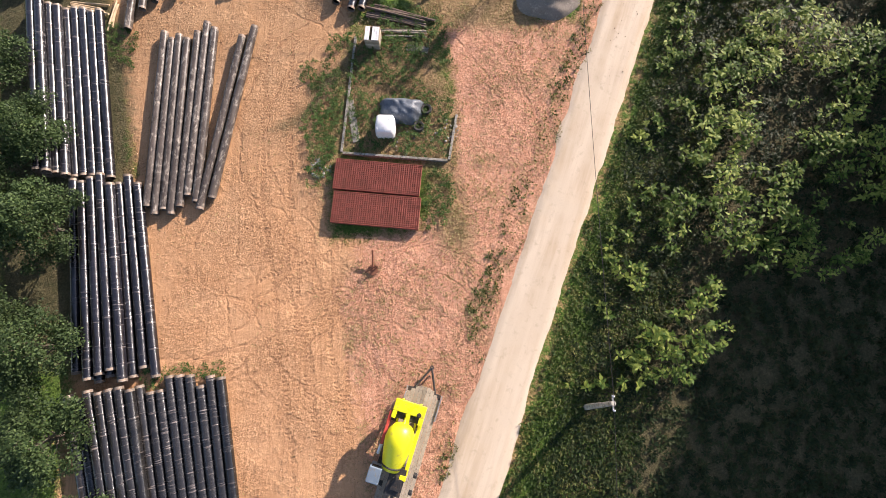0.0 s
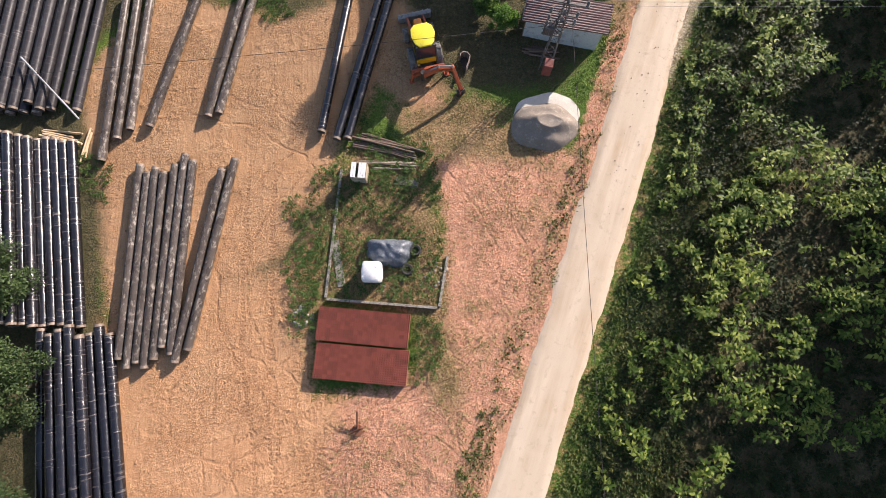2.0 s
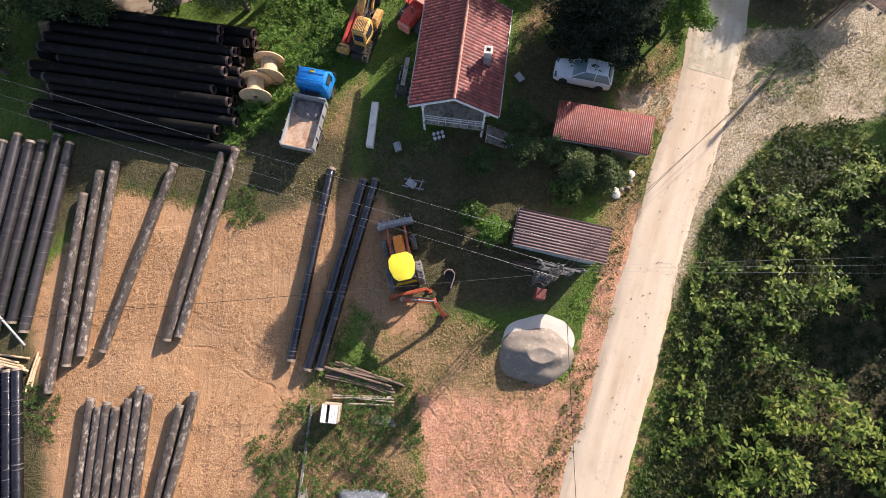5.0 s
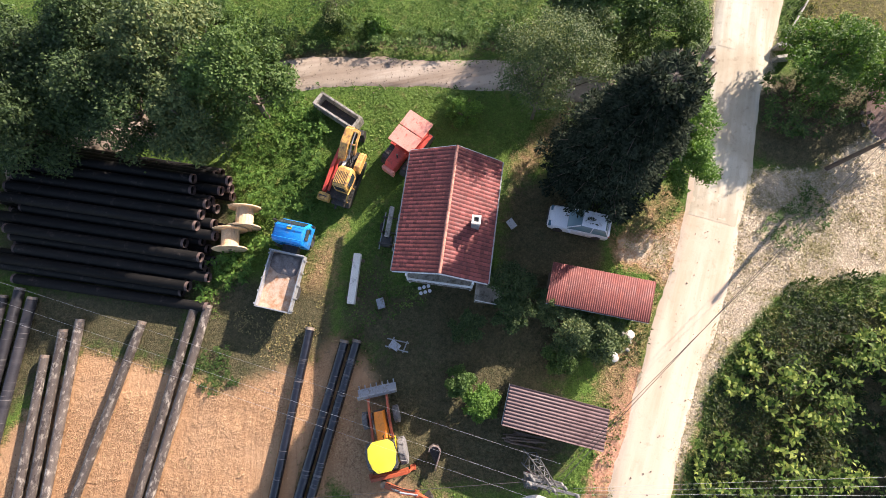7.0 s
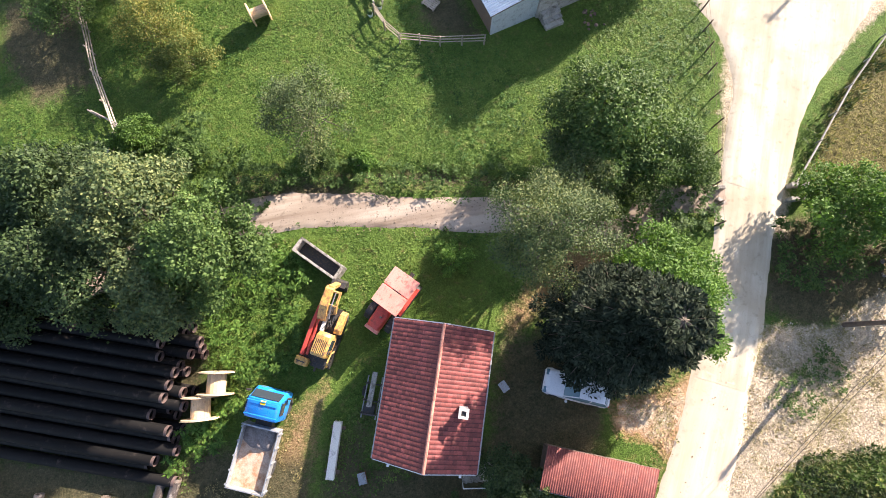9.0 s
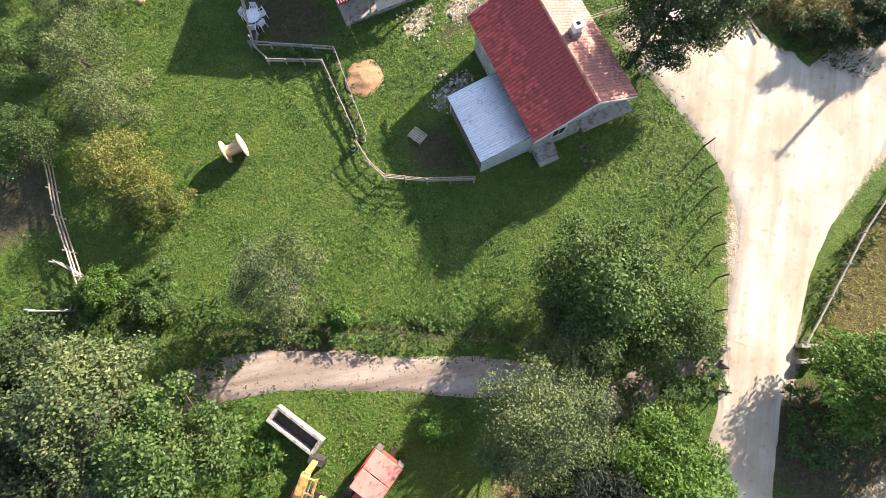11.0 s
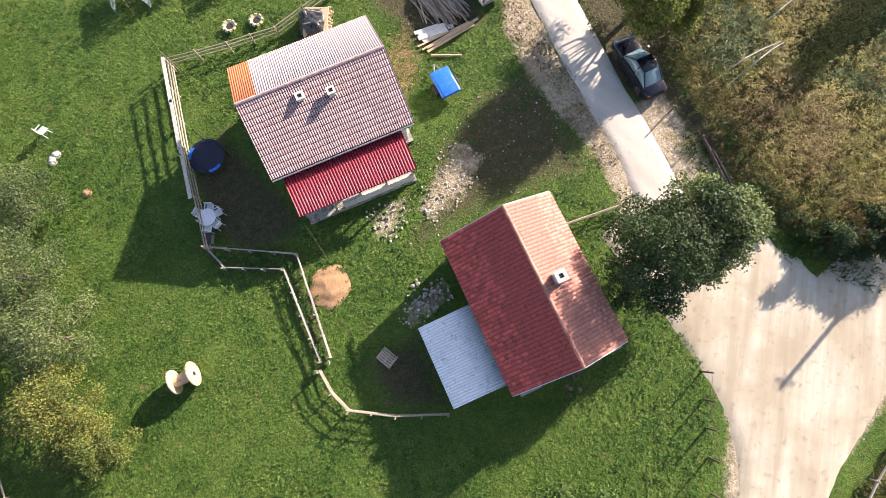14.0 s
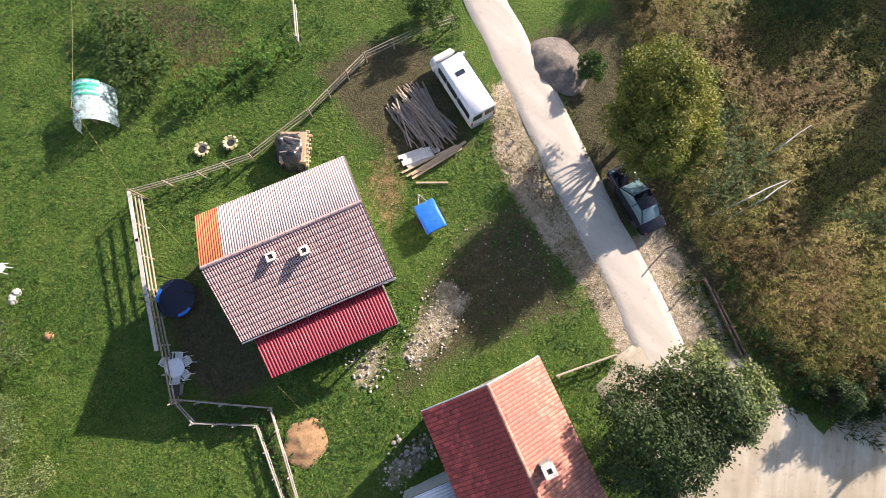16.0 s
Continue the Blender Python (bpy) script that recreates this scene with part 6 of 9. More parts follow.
    bucket = part("front_bucket", Shape().prism([(2.7, 0.12), (3.2, 0.06), (3.22, 0.12), (2.85, 0.2), (2.78, 0.6), (2.9, 0.72), (2.82, 0.76), (2.68, 0.6)], -1.08, 1.08), GREY_STEEL, root, "worn grey front bucket")
    for i in range(7):
        part("bucket_tooth", Shape().box(3.16, -1.02 + 0.33 * i, 0.05, 3.42, -0.96 + 0.33 * i, 0.11), GREY_STEEL, bucket)
    part("slew_frame", Shape().box(-1.5, -0.95, 0.5, -1.28, 1.05, 0.72).box(-1.5, -0.95, 1.0, -1.32, 1.05, 1.14), RED_ORANGE, root, "orange-red stabiliser frame", bevel=0.02)
    for s in (-1, 1):
        part("stabiliser", Shape().rod((-1.4, s * 1.0, 1.05), (-1.45, s * 1.15, 0.05), 0.07, 8).box(-1.6, s * 1.15 - 0.15, 0.0, -1.3, s * 1.15 + 0.15, 0.06), RED_ORANGE, root)
    part("slew_post", Shape().rod((-1.72, 0.42, 0.45), (-1.72, 0.42, 1.25), 0.16, 12).box(-1.72, 0.28, 0.55, -1.5, 0.56, 0.9), DARK_STEEL, root)
    # digging arm folded across the tail to one side
    boom = part("boom", Shape().prism([(0.0, 0.85), (-0.05, 1.15), (0.9, 1.95), (1.75, 2.1), (1.9, 1.95), (1.75, 1.82), (1.0, 1.7), (0.2, 0.9)], -0.12, 0.12), RED_ORANGE, root, "orange-red digging boom", 0.015, at=pose(-1.75, 0.42, 0, 0, 0, -108))
    part("ram", Shape().rod((0.3, 0.0, 1.35), (1.0, 0.0, 2.05), 0.055).rod((0.95, 0.0, 2.1), (1.85, 0.0, 2.2), 0.045), GREY_STEEL, boom)
    part("hose", Shape().bend([(0.0, 0.14, 1.1), (0.5, 0.16, 1.6), (1.0, 0.15, 1.95), (1.7, 0.14, 2.1)], 0.025), RUBBER, boom)
    part("knuckle", Shape().rod((1.8, -0.18, 1.98), (1.8, 0.18, 1.98), 0.11, 12), RED_ORANGE, boom)
    dip = part("dipper", Shape().prism([(-0.12, 2.1), (0.12, 2.15), (0.95, 0.75), (0.82, 0.62)], -0.1, 0.1), RED_ORANGE, root, "orange-red dipper arm", 0.015, at=pose(-2.3, -1.3, 0, 0, 0, -155))
    part("link", Shape().rod((0.8, 0.13, 0.85), (1.05, 0.13, 0.5), 0.035).rod((0.8, -0.13, 0.85), (1.05, -0.13, 0.5), 0.035), RED_ORANGE, dip)
    part("digging_bucket", Shape().prism([(0.72, 0.66), (1.02, 0.62), (1.1, 0.35), (0.95, 0.06), (0.6, 0.05), (0.8, 0.2), (0.82, 0.5)], -0.25, 0.25), DARK_STEEL, dip, bevel=0.01)


DUSTY_RUBBER = mat("dusty_tyre_rubber", (0.11, 0.105, 0.1), (0.2, 0.19, 0.18), 3, 40, 0.9, 0, 0.3, 0, (0.07, 0.065, 0.06), 0.3)
ROOF_YELLOW = mat("warm_lemon_paint", (0.82, 0.68, 0.035), (0.88, 0.75, 0.06), 1.2, 40, 0.4, 0, 0.04, 0, (0.6, 0.45, 0.08), 0.1)
RED_ORANGE = mat("orange_red_arm_paint", (0.32, 0.06, 0.025), (0.42, 0.1, 0.04), 1.6, 40, 0.5, 0, 0.05, 0, (0.25, 0.07, 0.03), 0.25)
backhoe()


def excavator():
    root = thing("excavator", (6.5, 41.0), 56, 0, "worn yellow excavator with red side beam among weeds", "digger")
    for s in (-1, 1):
        t = part("track", Shape().prism([(-1.5, 0.05), (-1.7, 0.35), (-1.5, 0.62), (1.3, 0.62), (1.5, 0.35), (1.3, 0.05)], s * 0.72 - 0.2, s * 0.72 + 0.2), DARK_STEEL, root, bevel=0.04)
        for i in range(13):
            part("track_shoe", Shape().box(-1.45 + 0.215 * i, s * 0.72 - 0.21, 0.62, -1.3 + 0.215 * i, s * 0.72 + 0.21, 0.66), DARK_STEEL, t)
    part("undercarriage", Shape().box(-0.9, -0.5, 0.3, 0.9, 0.5, 0.75).rod((-0.1, 0, 0.74), (-0.1, 0, 0.92), 0.55, 20), DARK_STEEL, root)
    part("deck", Shape().box(-1.5, -0.85, 0.92, 1.7, 0.72, 1.04), DARK_STEEL, root, "greasy dark deck", 0.02)
    cab = part("cab", loft([(-1.02, 0.44, 0.4, 1.04, 2.2), (-0.92, 0.48, 0.44, 1.04, 2.28), (0.1, 0.48, 0.44, 1.04, 2.28), (0.28, 0.44, 0.38, 1.04, 2.1)]), OLD_YELLOW, root, "worn yellow cab with slatted roof", smooth=True, at=pose(0, -0.42, 0))
    grille = part("roof_grille", Shape().box(-0.86, -0.36, 2.26, -0.1, 0.36, 2.31), DARK_STEEL, cab, "dark slatted roof guard")
    for i in range(8):
        part("grille_bar", Shape().box(-0.86, -0.35 + 0.095 * i, 2.31, -0.1, -0.31 + 0.095 * i, 2.34), OLD_YELLOW, grille)
    part("windscreen", plate([(0.29, -0.36, 1.45), (0.29, 0.36, 1.45), (0.15, 0.34, 2.15), (0.15, -0.34, 2.15)], 0.02), GLASS, cab)
    for s in (-1, 1):
        part("cab_window", Shape().box(-0.8, s * 0.465 - 0.03, 1.5, 0.0, s * 0.465 + 0.03, 2.05), GLASS, cab)
    part("rear_window", Shape().box(-1.05, -0.3, 1.5, -0.98, 0.3, 2.05), GLASS, cab)
    part("handrail", Shape().bend([(-0.6, -0.98, 1.05), (-0.7, -1.0, 1.7), (-1.2, -0.98, 1.75), (-1.5, -0.9, 1.3), (-1.5, -0.88, 1.0)], 0.045, 8), OLD_YELLOW, root, "bent yellow handrail")
    part("side_cowl", Shape().prism([(0.35, 1.04), (0.35, 1.6), (0.6, 1.72), (1.45, 1.6), (1.65, 1.3), (1.65, 1.04)], -1.02, -0.66), OLD_YELLOW, root, "long yellow engine cowl", 0.05)
    part("engine", Shape().box(0.45, -0.6, 1.04, 1.3, -0.1, 1.3).rod((0.6, -0.35, 1.3), (1.2, -0.35, 1.34), 0.12, 10).rod((0.85, -0.2, 1.3), (0.85, -0.2, 1.62), 0.05).box(1.1, -0.55, 1.3, 1.35, -0.3, 1.45), DARK_STEEL, root, "oily black engine in its open bay", 0.02)
    for i in range(4):
        part("hose", Shape().bend([(0.35 + 0.12 * i, -0.1 - 0.05 * i, 1.2), (0.6 + 0.14 * i, -0.25 - 0.08 * i, 1.5), (0.95 + 0.14 * i, -0.1 - 0.1 * i, 1.4), (1.5, -0.15 - 0.06 * i, 1.5)], 0.022), RUBBER, root)
    part("tank", Shape().box(0.25, -0.06, 1.04, 1.2, 0.16, 1.42), PLASTER, root, "pale bleached tank beside the engine", 0.04)
    part("side_beam", Shape().prism([(-1.3, 1.0), (-1.3, 1.3), (0.4, 1.5), (1.5, 1.4), (1.7, 1.15), (0.2, 1.05)], 0.52, 0.74), RED_PAINT, root, "faded red side beam", 0.03)
    part("side_ram", Shape().rod((-1.2, 0.36, 1.25), (0.3, 0.36, 1.45), 0.08, 10).rod((0.3, 0.36, 1.45), (1.3, 0.36, 1.5), 0.045, 8), RED_PAINT, root, "rusty red lifting ram")
    weight = part("counterweight", Shape().prism([(0.14, 0.9), (0.14, 1.32), (0.3, 1.45), (0.75, 1.4), (0.92, 1.15), (0.92, 0.9)], -1.85, -1.4, "x"), OLD_YELLOW, root, "yellow counterweight block", 0.05)
    part("weight_slot", Shape().box(-1.66, 0.28, 1.4, -1.6, 0.78, 1.45), DARK_STEEL, weight)
    part("hitch", Shape().box(-1.75, -0.7, 0.55, -1.4, 0.1, 0.85).rod((-2.0, -0.2, 0.6), (-1.5, -0.2, 0.7), 0.07), DARK_STEEL, root, bevel=0.02)
    boom = part("boom", Shape().prism([(0.75, 1.3), (0.85, 1.6), (1.6, 2.15), (2.55, 2.2), (2.75, 2.0), (2.5, 1.88), (1.7, 1.85), (1.1, 1.35)], 0.02, 0.5), OLD_YELLOW, root, "broad worn yellow boom", 0.03)
    part("boom_arm", Shape().prism([(1.3, 1.4), (1.35, 1.6), (1.9, 2.0), (2.6, 2.1), (2.6, 1.95), (1.95, 1.8), (1.5, 1.4)], -0.42, -0.3), OLD_YELLOW, boom, bevel=0.015)
    part("cross_tube", Shape().rod((1.75, -0.4, 1.9), (1.75, 0.3, 1.9), 0.06).rod((2.5, -0.42, 2.02), (2.5, 0.5, 2.02), 0.07), OLD_YELLOW, boom)
    part("ram", Shape().rod((1.0, -0.12, 1.5), (1.8, -0.12, 1.95), 0.055).rod((1.8, -0.12, 1.95), (2.5, -0.12, 2.05), 0.035), GREY_STEEL, boom)
    part("dipper", Shape().prism([(2.45, 2.1), (2.75, 2.1), (3.1, 0.95), (2.92, 0.9)], 0.08, 0.4), OLD_YELLOW, boom, bevel=0.02)
    part("bucket", Shape().prism([(2.85, 0.95), (3.2, 0.9), (3.35, 0.5), (3.15, 0.08), (2.75, 0.05), (2.95, 0.3), (2.95, 0.7)], -0.2, 0.65), DARK_STEEL, boom, bevel=0.015)


excavator()


def bulldozer():
    f, r = (9.12, 40.55), (12.23, 43.12)
    root = thing("bulldozer", middle(f, r), heading(r, f), 0, "faded red crawler tractor with flat panel roof", "bulldozer")
    for s in (-1, 1):
        t = part("track", Shape().prism([(-1.5, 0.05), (-1.75, 0.4), (-1.5, 0.75), (1.3, 0.75), (1.55, 0.4), (1.3, 0.05)], s * 0.72 - 0.2, s * 0.72 + 0.2), DARK_STEEL, root, bevel=0.04)
        for i in range(12):
            part("track_shoe", Shape().box(-1.45 + 0.23 * i, s * 0.72 - 0.21, 0.75, -1.3 + 0.23 * i, s * 0.72 + 0.21, 0.79), DARK_STEEL, t)
        part("fender", Shape().box(-1.5, s * 0.72 - 0.22, 0.88, 0.35, s * 0.72 + 0.22, 0.94), RED_PAINT, root, bevel=0.015)
        for xx in (-1.35, 0.25):
            part("roof_post", Shape().rod((xx, s * 0.72, 0.9), (xx, s * 0.72, 1.9), 0.04, 6), RED_PAINT, root)
    part("body", Shape().box(-1.6, -0.5, 0.45, 0.5, 0.5, 1.15), RED_PAINT, root, bevel=0.05)
    part("hood", loft([(0.5, 0.44, 0.4, 0.6, 1.4), (1.5, 0.44, 0.38, 0.6, 1.3), (1.75, 0.4, 0.34, 0.65, 1.15)]), RED_PAINT, root, "red engine hood", smooth=True)
    part("nose_plate", Shape().box(1.72, -0.42, 0.45, 1.95, 0.42, 1.05), RED_SUNLIT, root, bevel=0.04)
    part("roof_panel", Shape().box(-0.6, -0.85, 1.9, 0.5, 0.85, 1.97), RED_SUNLIT, root, "flat roof panel coloured pale for sunlight", bevel=0.02)
    part("roof_panel", Shape().box(-1.75, -0.85, 1.9, -0.66, 0.85, 1.97), RED_SUNLIT, root, "flat roof panel coloured pale for sunlight", bevel=0.02)
    part("seat", Shape().box(-0.7, -0.3, 1.15, -0.1, 0.3, 1.3).box(-0.8, -0.3, 1.15, -0.7, 0.3, 1.7), RUBBER, root, bevel=0.03)
    part("exhaust", Shape().rod((1.0, 0.15, 1.3), (1.0, 0.15, 1.85), 0.05), DARK_STEEL, root)
    part("drawbar", Shape().box(-2.1, -0.12, 0.4, -1.6, 0.12, 0.55), DARK_STEEL, root)


bulldozer()


def mixer_on_trailer():
    f, r = (-2.88, -2.80), (-6.90, -8.92)
    rz = heading(r, f)
    bed = thing("flatbed_trailer", (-5.08, -6.00), rz, 0, "low plank-decked trailer carrying a concrete mixer", "trailer")
    for i in range(9):
        part("plank", Shape().box(-4.2, -0.96 + 0.215 * i, 0.55, 3.3 - 0.9 * max(0.0, abs(i - 4) * 0.215 - 0.35), -0.96 + 0.215 * i + 0.2, 0.6), WOOD, bed)
    part("frame", Shape().box(-4.2, -0.95, 0.38, 3.1, -0.8, 0.55).box(-4.2, 0.8, 0.38, 3.1, 0.95, 0.55).box(2.9, -0.8, 0.38, 3.1, 0.8, 0.55), DARK_STEEL, bed)
    part("drawbar", Shape().rod((3.1, -0.6, 0.48), (4.4, 0, 0.48), 0.06).rod((3.1, 0.6, 0.48), (4.4, 0, 0.48), 0.06).tube((4.4, 0, 0.44), (4.4, 0, 0.52), 0.12, 0.06, 14).rod((3.9, 0, 0.48), (3.9, 0, 0.0), 0.05), DARK_STEEL, bed)
    for s in (-1, 1):
        for xx in (-2.2, -1.3):
            wheel(bed, xx, s * 0.84, 0.32, 0.2)
        part("ramp_rail", Shape().box(1.7, s * 1.0 - 0.03, 0.6, 3.1, s * 1.0 + 0.03, 0.72), GREY_STEEL, bed)
    mx = thing("concrete_mixer", (-5.28, -5.46), rz, 0.6, "yellow self-loading concrete mixer with drum and red boom", "mixer")
    for s in (-1, 1):
        for xx in (-1.5, 1.2):
            wheel(mx, xx, s * 0.7, 0.4, 0.3, YELLOW)
        part("side_frame", Shape().box(-1.6, s * 0.5 - 0.06, 0.5, 2.1, s * 0.5 + 0.06, 0.8), LEMON, mx, bevel=0.02)
    part("front_frame", Shape().box(1.5, -0.86, 0.95, 2.1, 0.86, 1.3).box(1.1, -0.86, 0.95, 1.5, -0.6, 1.3).box(1.1, 0.62, 0.95, 1.5, 0.86, 1.3), LEMON, mx, "lemon yellow hopper frame", bevel=0.04)
    part("side_rail", Shape().box(-1.5, -0.86, 0.95, 1.1, -0.66, 1.15).box(-1.75, -0.86, 0.95, -1.5, -0.5, 1.25), LEMON, mx, "lemon yellow side rail", bevel=0.02)
    part("hopper", Shape().box(1.12, -0.58, 0.85, 1.48, 0.6, 1.02).box(1.2, -0.3, 1.02, 1.4, -0.1, 1.2).rod((1.15, 0.3, 1.1), (1.48, 0.2, 1.15), 0.05), DARK_STEEL, mx, "dark hopper pit")
    part("chute", Shape().prism([(-0.16, 1.1), (0.16, 1.1), (0.1, 1.3), (-0.1, 1.3)], 0.95, 1.5, "x"), LEMON, mx, bevel=0.01)
    part("cap", Shape().rod((1.62, -0.56, 1.3), (1.62, -0.56, 1.4), 0.12, 16).rod((1.62, -0.56, 1.4), (1.62, -0.56, 1.44), 0.07, 12), DARK_STEEL, mx)
    drum = part("drum", Shape().lathe([(0.3, -1.5), (0.46, -1.42), (0.52, -1.3), (0.64, -0.75), (0.76, -0.1), (0.78, 0.2), (0.7, 0.6), (0.5, 0.9), (0.2, 1.05)], (0, 0.06, 1.3), (0.98, 0, 0.16), 32), LEMON, mx, "lemon yellow mixing drum", smooth=True)
    part("drum_band", Shape().lathe([(0.555, -0.05), (0.575, 0.0), (0.555, 0.05)], (-1.17, 0.06, 1.11), (0.98, 0, 0.16), 32), DARK_STEEL, drum, "dark drum band")
    part("drum_lifter", Shape().rod((0.95, 0.06, 1.48), (1.2, 0.06, 1.3), 0.1, 12, 0.05), LEMON, drum)
    part("boom", Shape().box(-0.35, 0.84, 1.0, 1.4, 1.0, 1.2), RED_PAINT, mx, "red loading boom", bevel=0.02)
    part("boom_ram", Shape().rod((-0.9, 0.95, 0.95), (-0.35, 0.92, 1.1), 0.09, 12), WHITE_PAINT, mx, "white ram cylinder")
    part("water_tank", Shape().rod((-1.0, 0.72, 0.6), (-0.2, 0.72, 0.6), 0.16, 14), DARK_STEEL, mx)
    cab = part("cab", Shape().box(-2.2, 0.45, 0.55, -1.4, 1.12, 1.7), BLUE_GREY, mx, "blue-grey operator cab", bevel=0.05)
    part("cab_window", Shape().box(-1.44, 0.55, 1.2, -1.385, 1.02, 1.6), GLASS, cab)
    part("engine", Shape().box(-2.6, -0.8, 0.5, -1.2, 0.05, 1.2).rod((-1.6, -0.4, 1.2), (-1.6, -0.4, 1.6), 0.08).box(-2.3, -0.7, 1.2, -1.7, -0.2, 1.32), DARK_STEEL, mx, bevel=0.02)
    part("loading_arm", Shape().rod((-2.4, -0.4, 1.0), (-3.4, -0.5, 0.7), 0.1).box(-3.9, -1.0, 0.15, -3.3, 0.3, 0.7), DARK_STEEL, mx)


BLUE_GREY = mat("blue_grey_paint", (0.12, 0.17, 0.22), (0.18, 0.23, 0.28), 2, 40, 0.45, 0, 0.05, 0, (0.2, 0.18, 0.15), 0.2)
mixer_on_trailer()


def box_trailer():
    a, b = (25.34, 77.23), (25.70, 75.63)
    root = thing("trailer", middle(a, b), heading(b, a), 0, "small car trailer under a bright blue cover", "trailer")
    part("box", Shape().box(-0.85, -0.6, 0.4, 0.85, 0.6, 0.75), GREY_STEEL, root, bevel=0.02)
    part("cover", loft([(-0.92, 0.66, 0.6, 0.6, 0.8), (-0.7, 0.67, 0.62, 0.6, 0.86), (0.0, 0.67, 0.6, 0.62, 0.82), (0.7, 0.67, 0.62, 0.6, 0.87), (0.92, 0.66, 0.6, 0.6, 0.8)]), BLUE_TARP, root, "bright blue tarpaulin cover", smooth=True)
    for s in (-1, 1):
        wheel(root, -0.1, s * 0.72, 0.26, 0.16)
        part("mudguard", Shape().box(-0.42, s * 0.72 - 0.1, 0.54, 0.22, s * 0.72 + 0.1, 0.58), DARK_STEEL, root, bevel=0.02)
    part("drawbar", Shape().rod((0.85, -0.35, 0.42), (1.6, 0, 0.42), 0.03).rod((0.85, 0.35, 0.42), (1.6, 0, 0.42), 0.03).rod((1.5, 0, 0.42), (1.5, 0, 0), 0.025), GREY_STEEL, root)


BLUE_TARP = mat("blue_tarpaulin", (0.01, 0.13, 0.6), (0.02, 0.2, 0.75), 2.5, 20, 0.4, 0, 0.4, 0, (0.1, 0.22, 0.5), 0.15)
box_trailer()


# ---- the old slab and what stands on it ----
OLD_CONCRETE = mat("mossy_old_concrete", (0.2, 0.18, 0.15), (0.36, 0.325, 0.28), 2.4, 24, 0.95, 0, 0.5, 0.1, (0.1, 0.1, 0.06), 0.4)
slab = thing("foundation_slab", (0, 0), 0, 0, "old concrete foundation with low kerb walls and weeds", "foundation")
s_nw, s_ne, s_se, s_sw = (-1.66, 19.47), (4.33, 15.22), (1.77, 9.42), (-4.55, 11.79)


def bar(a, b, w, z0, z1, cut=0.0):
    """A straight block between two plan points."""
    a, b = Vector((*a, 0)), Vector((*b, 0))
    d = (b - a).normalized()
    n = Vector((-d.y, d.x, 0)) * w / 2
    a, b = a + d * cut, b - d * cut
    return Shape().add([p + Vector((0, 0, z)) for z in (z0, z1) for p in (a - n, b - n, b + n, a + n)], [(3, 2, 1, 0), (4, 5, 6, 7), (0, 1, 5, 4), (1, 2, 6, 5), (2, 3, 7, 6), (3, 0, 4, 7)])


for a, b, h in ((s_nw, s_sw, 0.1), (s_sw, s_se, 0.2), (s_se, (3.16, 12.35), 0.1)):
    part("kerb_wall", bar(a, b, 0.15, -0.1, h, 0.1), OLD_CONCRETE, slab, "cracked concrete kerb", 0.015)
for a, b in (((1.32, 17.73), (2.63, 17.12)), ((-3.17, 15.12), (-3.45, 12.26))):
    part("broken_slab", bar(a, b, 0.45, -0.05, 0.05), OLD_CONCRETE, slab, bevel=0.01)

BRICK_RED = mat("hollow_clay_block", (0.22, 0.05, 0.035), (0.3, 0.085, 0.06), 4, 30, 0.85, 0, 0.2, 0.22, (0.2, 0.06, 0.04), 0.2)


def block_mesh(w, d, h):
    """A hollow block with four deep cells, open at the top."""
    t = 0.028
    xs, ys = (0, t, w / 2 - t / 2, w / 2 + t / 2, w - t, w), (0, t, d / 2 - t / 2, d / 2 + t / 2, d - t, d)
    vs = [(x, y, h) for y in ys for x in xs]
    fs = []
    for j in range(5):
        for i in range(5):
            q = [j * 6 + i, j * 6 + i + 1, j * 6 + i + 7, j * 6 + i + 6]
            if i % 2 and j % 2:
                k = len(vs)
                vs += [(vs[v][0], vs[v][1], 0.05) for v in q]
                fs += [(q[e], q[(e + 1) % 4], k + (e + 1) % 4, k + e) for e in range(4)] + [(k, k + 1, k + 2, k + 3)]
            else:
                fs.append(tuple(q))
    rim = [0, 5, 35, 30]
    k = len(vs)
    vs += [(vs[v][0], vs[v][1], 0) for v in rim]
    for e, side in enumerate(((0, 1, 2, 3, 4, 5), (5, 11, 17, 23, 29, 35), (35, 34, 33, 32, 31, 30), (30, 24, 18, 12, 6, 0))):
        fs.append((k + e, k + (e + 1) % 4) + tuple(side[::-1]))
    fs.append((k + 3, k + 2, k + 1, k))
    me = bpy.data.meshes.new("hollow_block")
    me.from_pydata(vs, [], fs)
    me.materials.append(BRICK_RED)
    return me


def block_stack(nw, ne, sw, label):
    root = thing("brick_stack", sw, heading(nw, ne), 0, label, "bricks", "stacks of hollow blocks")
    W, D = math.dist(nw, ne), math.dist(nw, sw)
    cols, rows = 20, 8
    me = block_mesh(W / cols - 0.006, D / rows - 0.006, 0.34)
    rng = random.Random(8)
    for i in range(cols):
        for j in range(rows):
            ob = new("hollow_block", me)
            ob.parent = root
            ob.matrix_basis = pose(i * W / cols, j * D / rows, rng.uniform(0, 0.012), 0, 0, rng.uniform(-0.6, 0.6))


block_stack((-4.86, 11.44), (0.11, 9.49), (-5.59, 9.64), "flat stack of red hollow clay blocks on the earth")
block_stack((-5.53, 9.47), (-0.55, 7.54), (-6.23, 7.61), "flat stack of red hollow clay blocks, edges uneven")

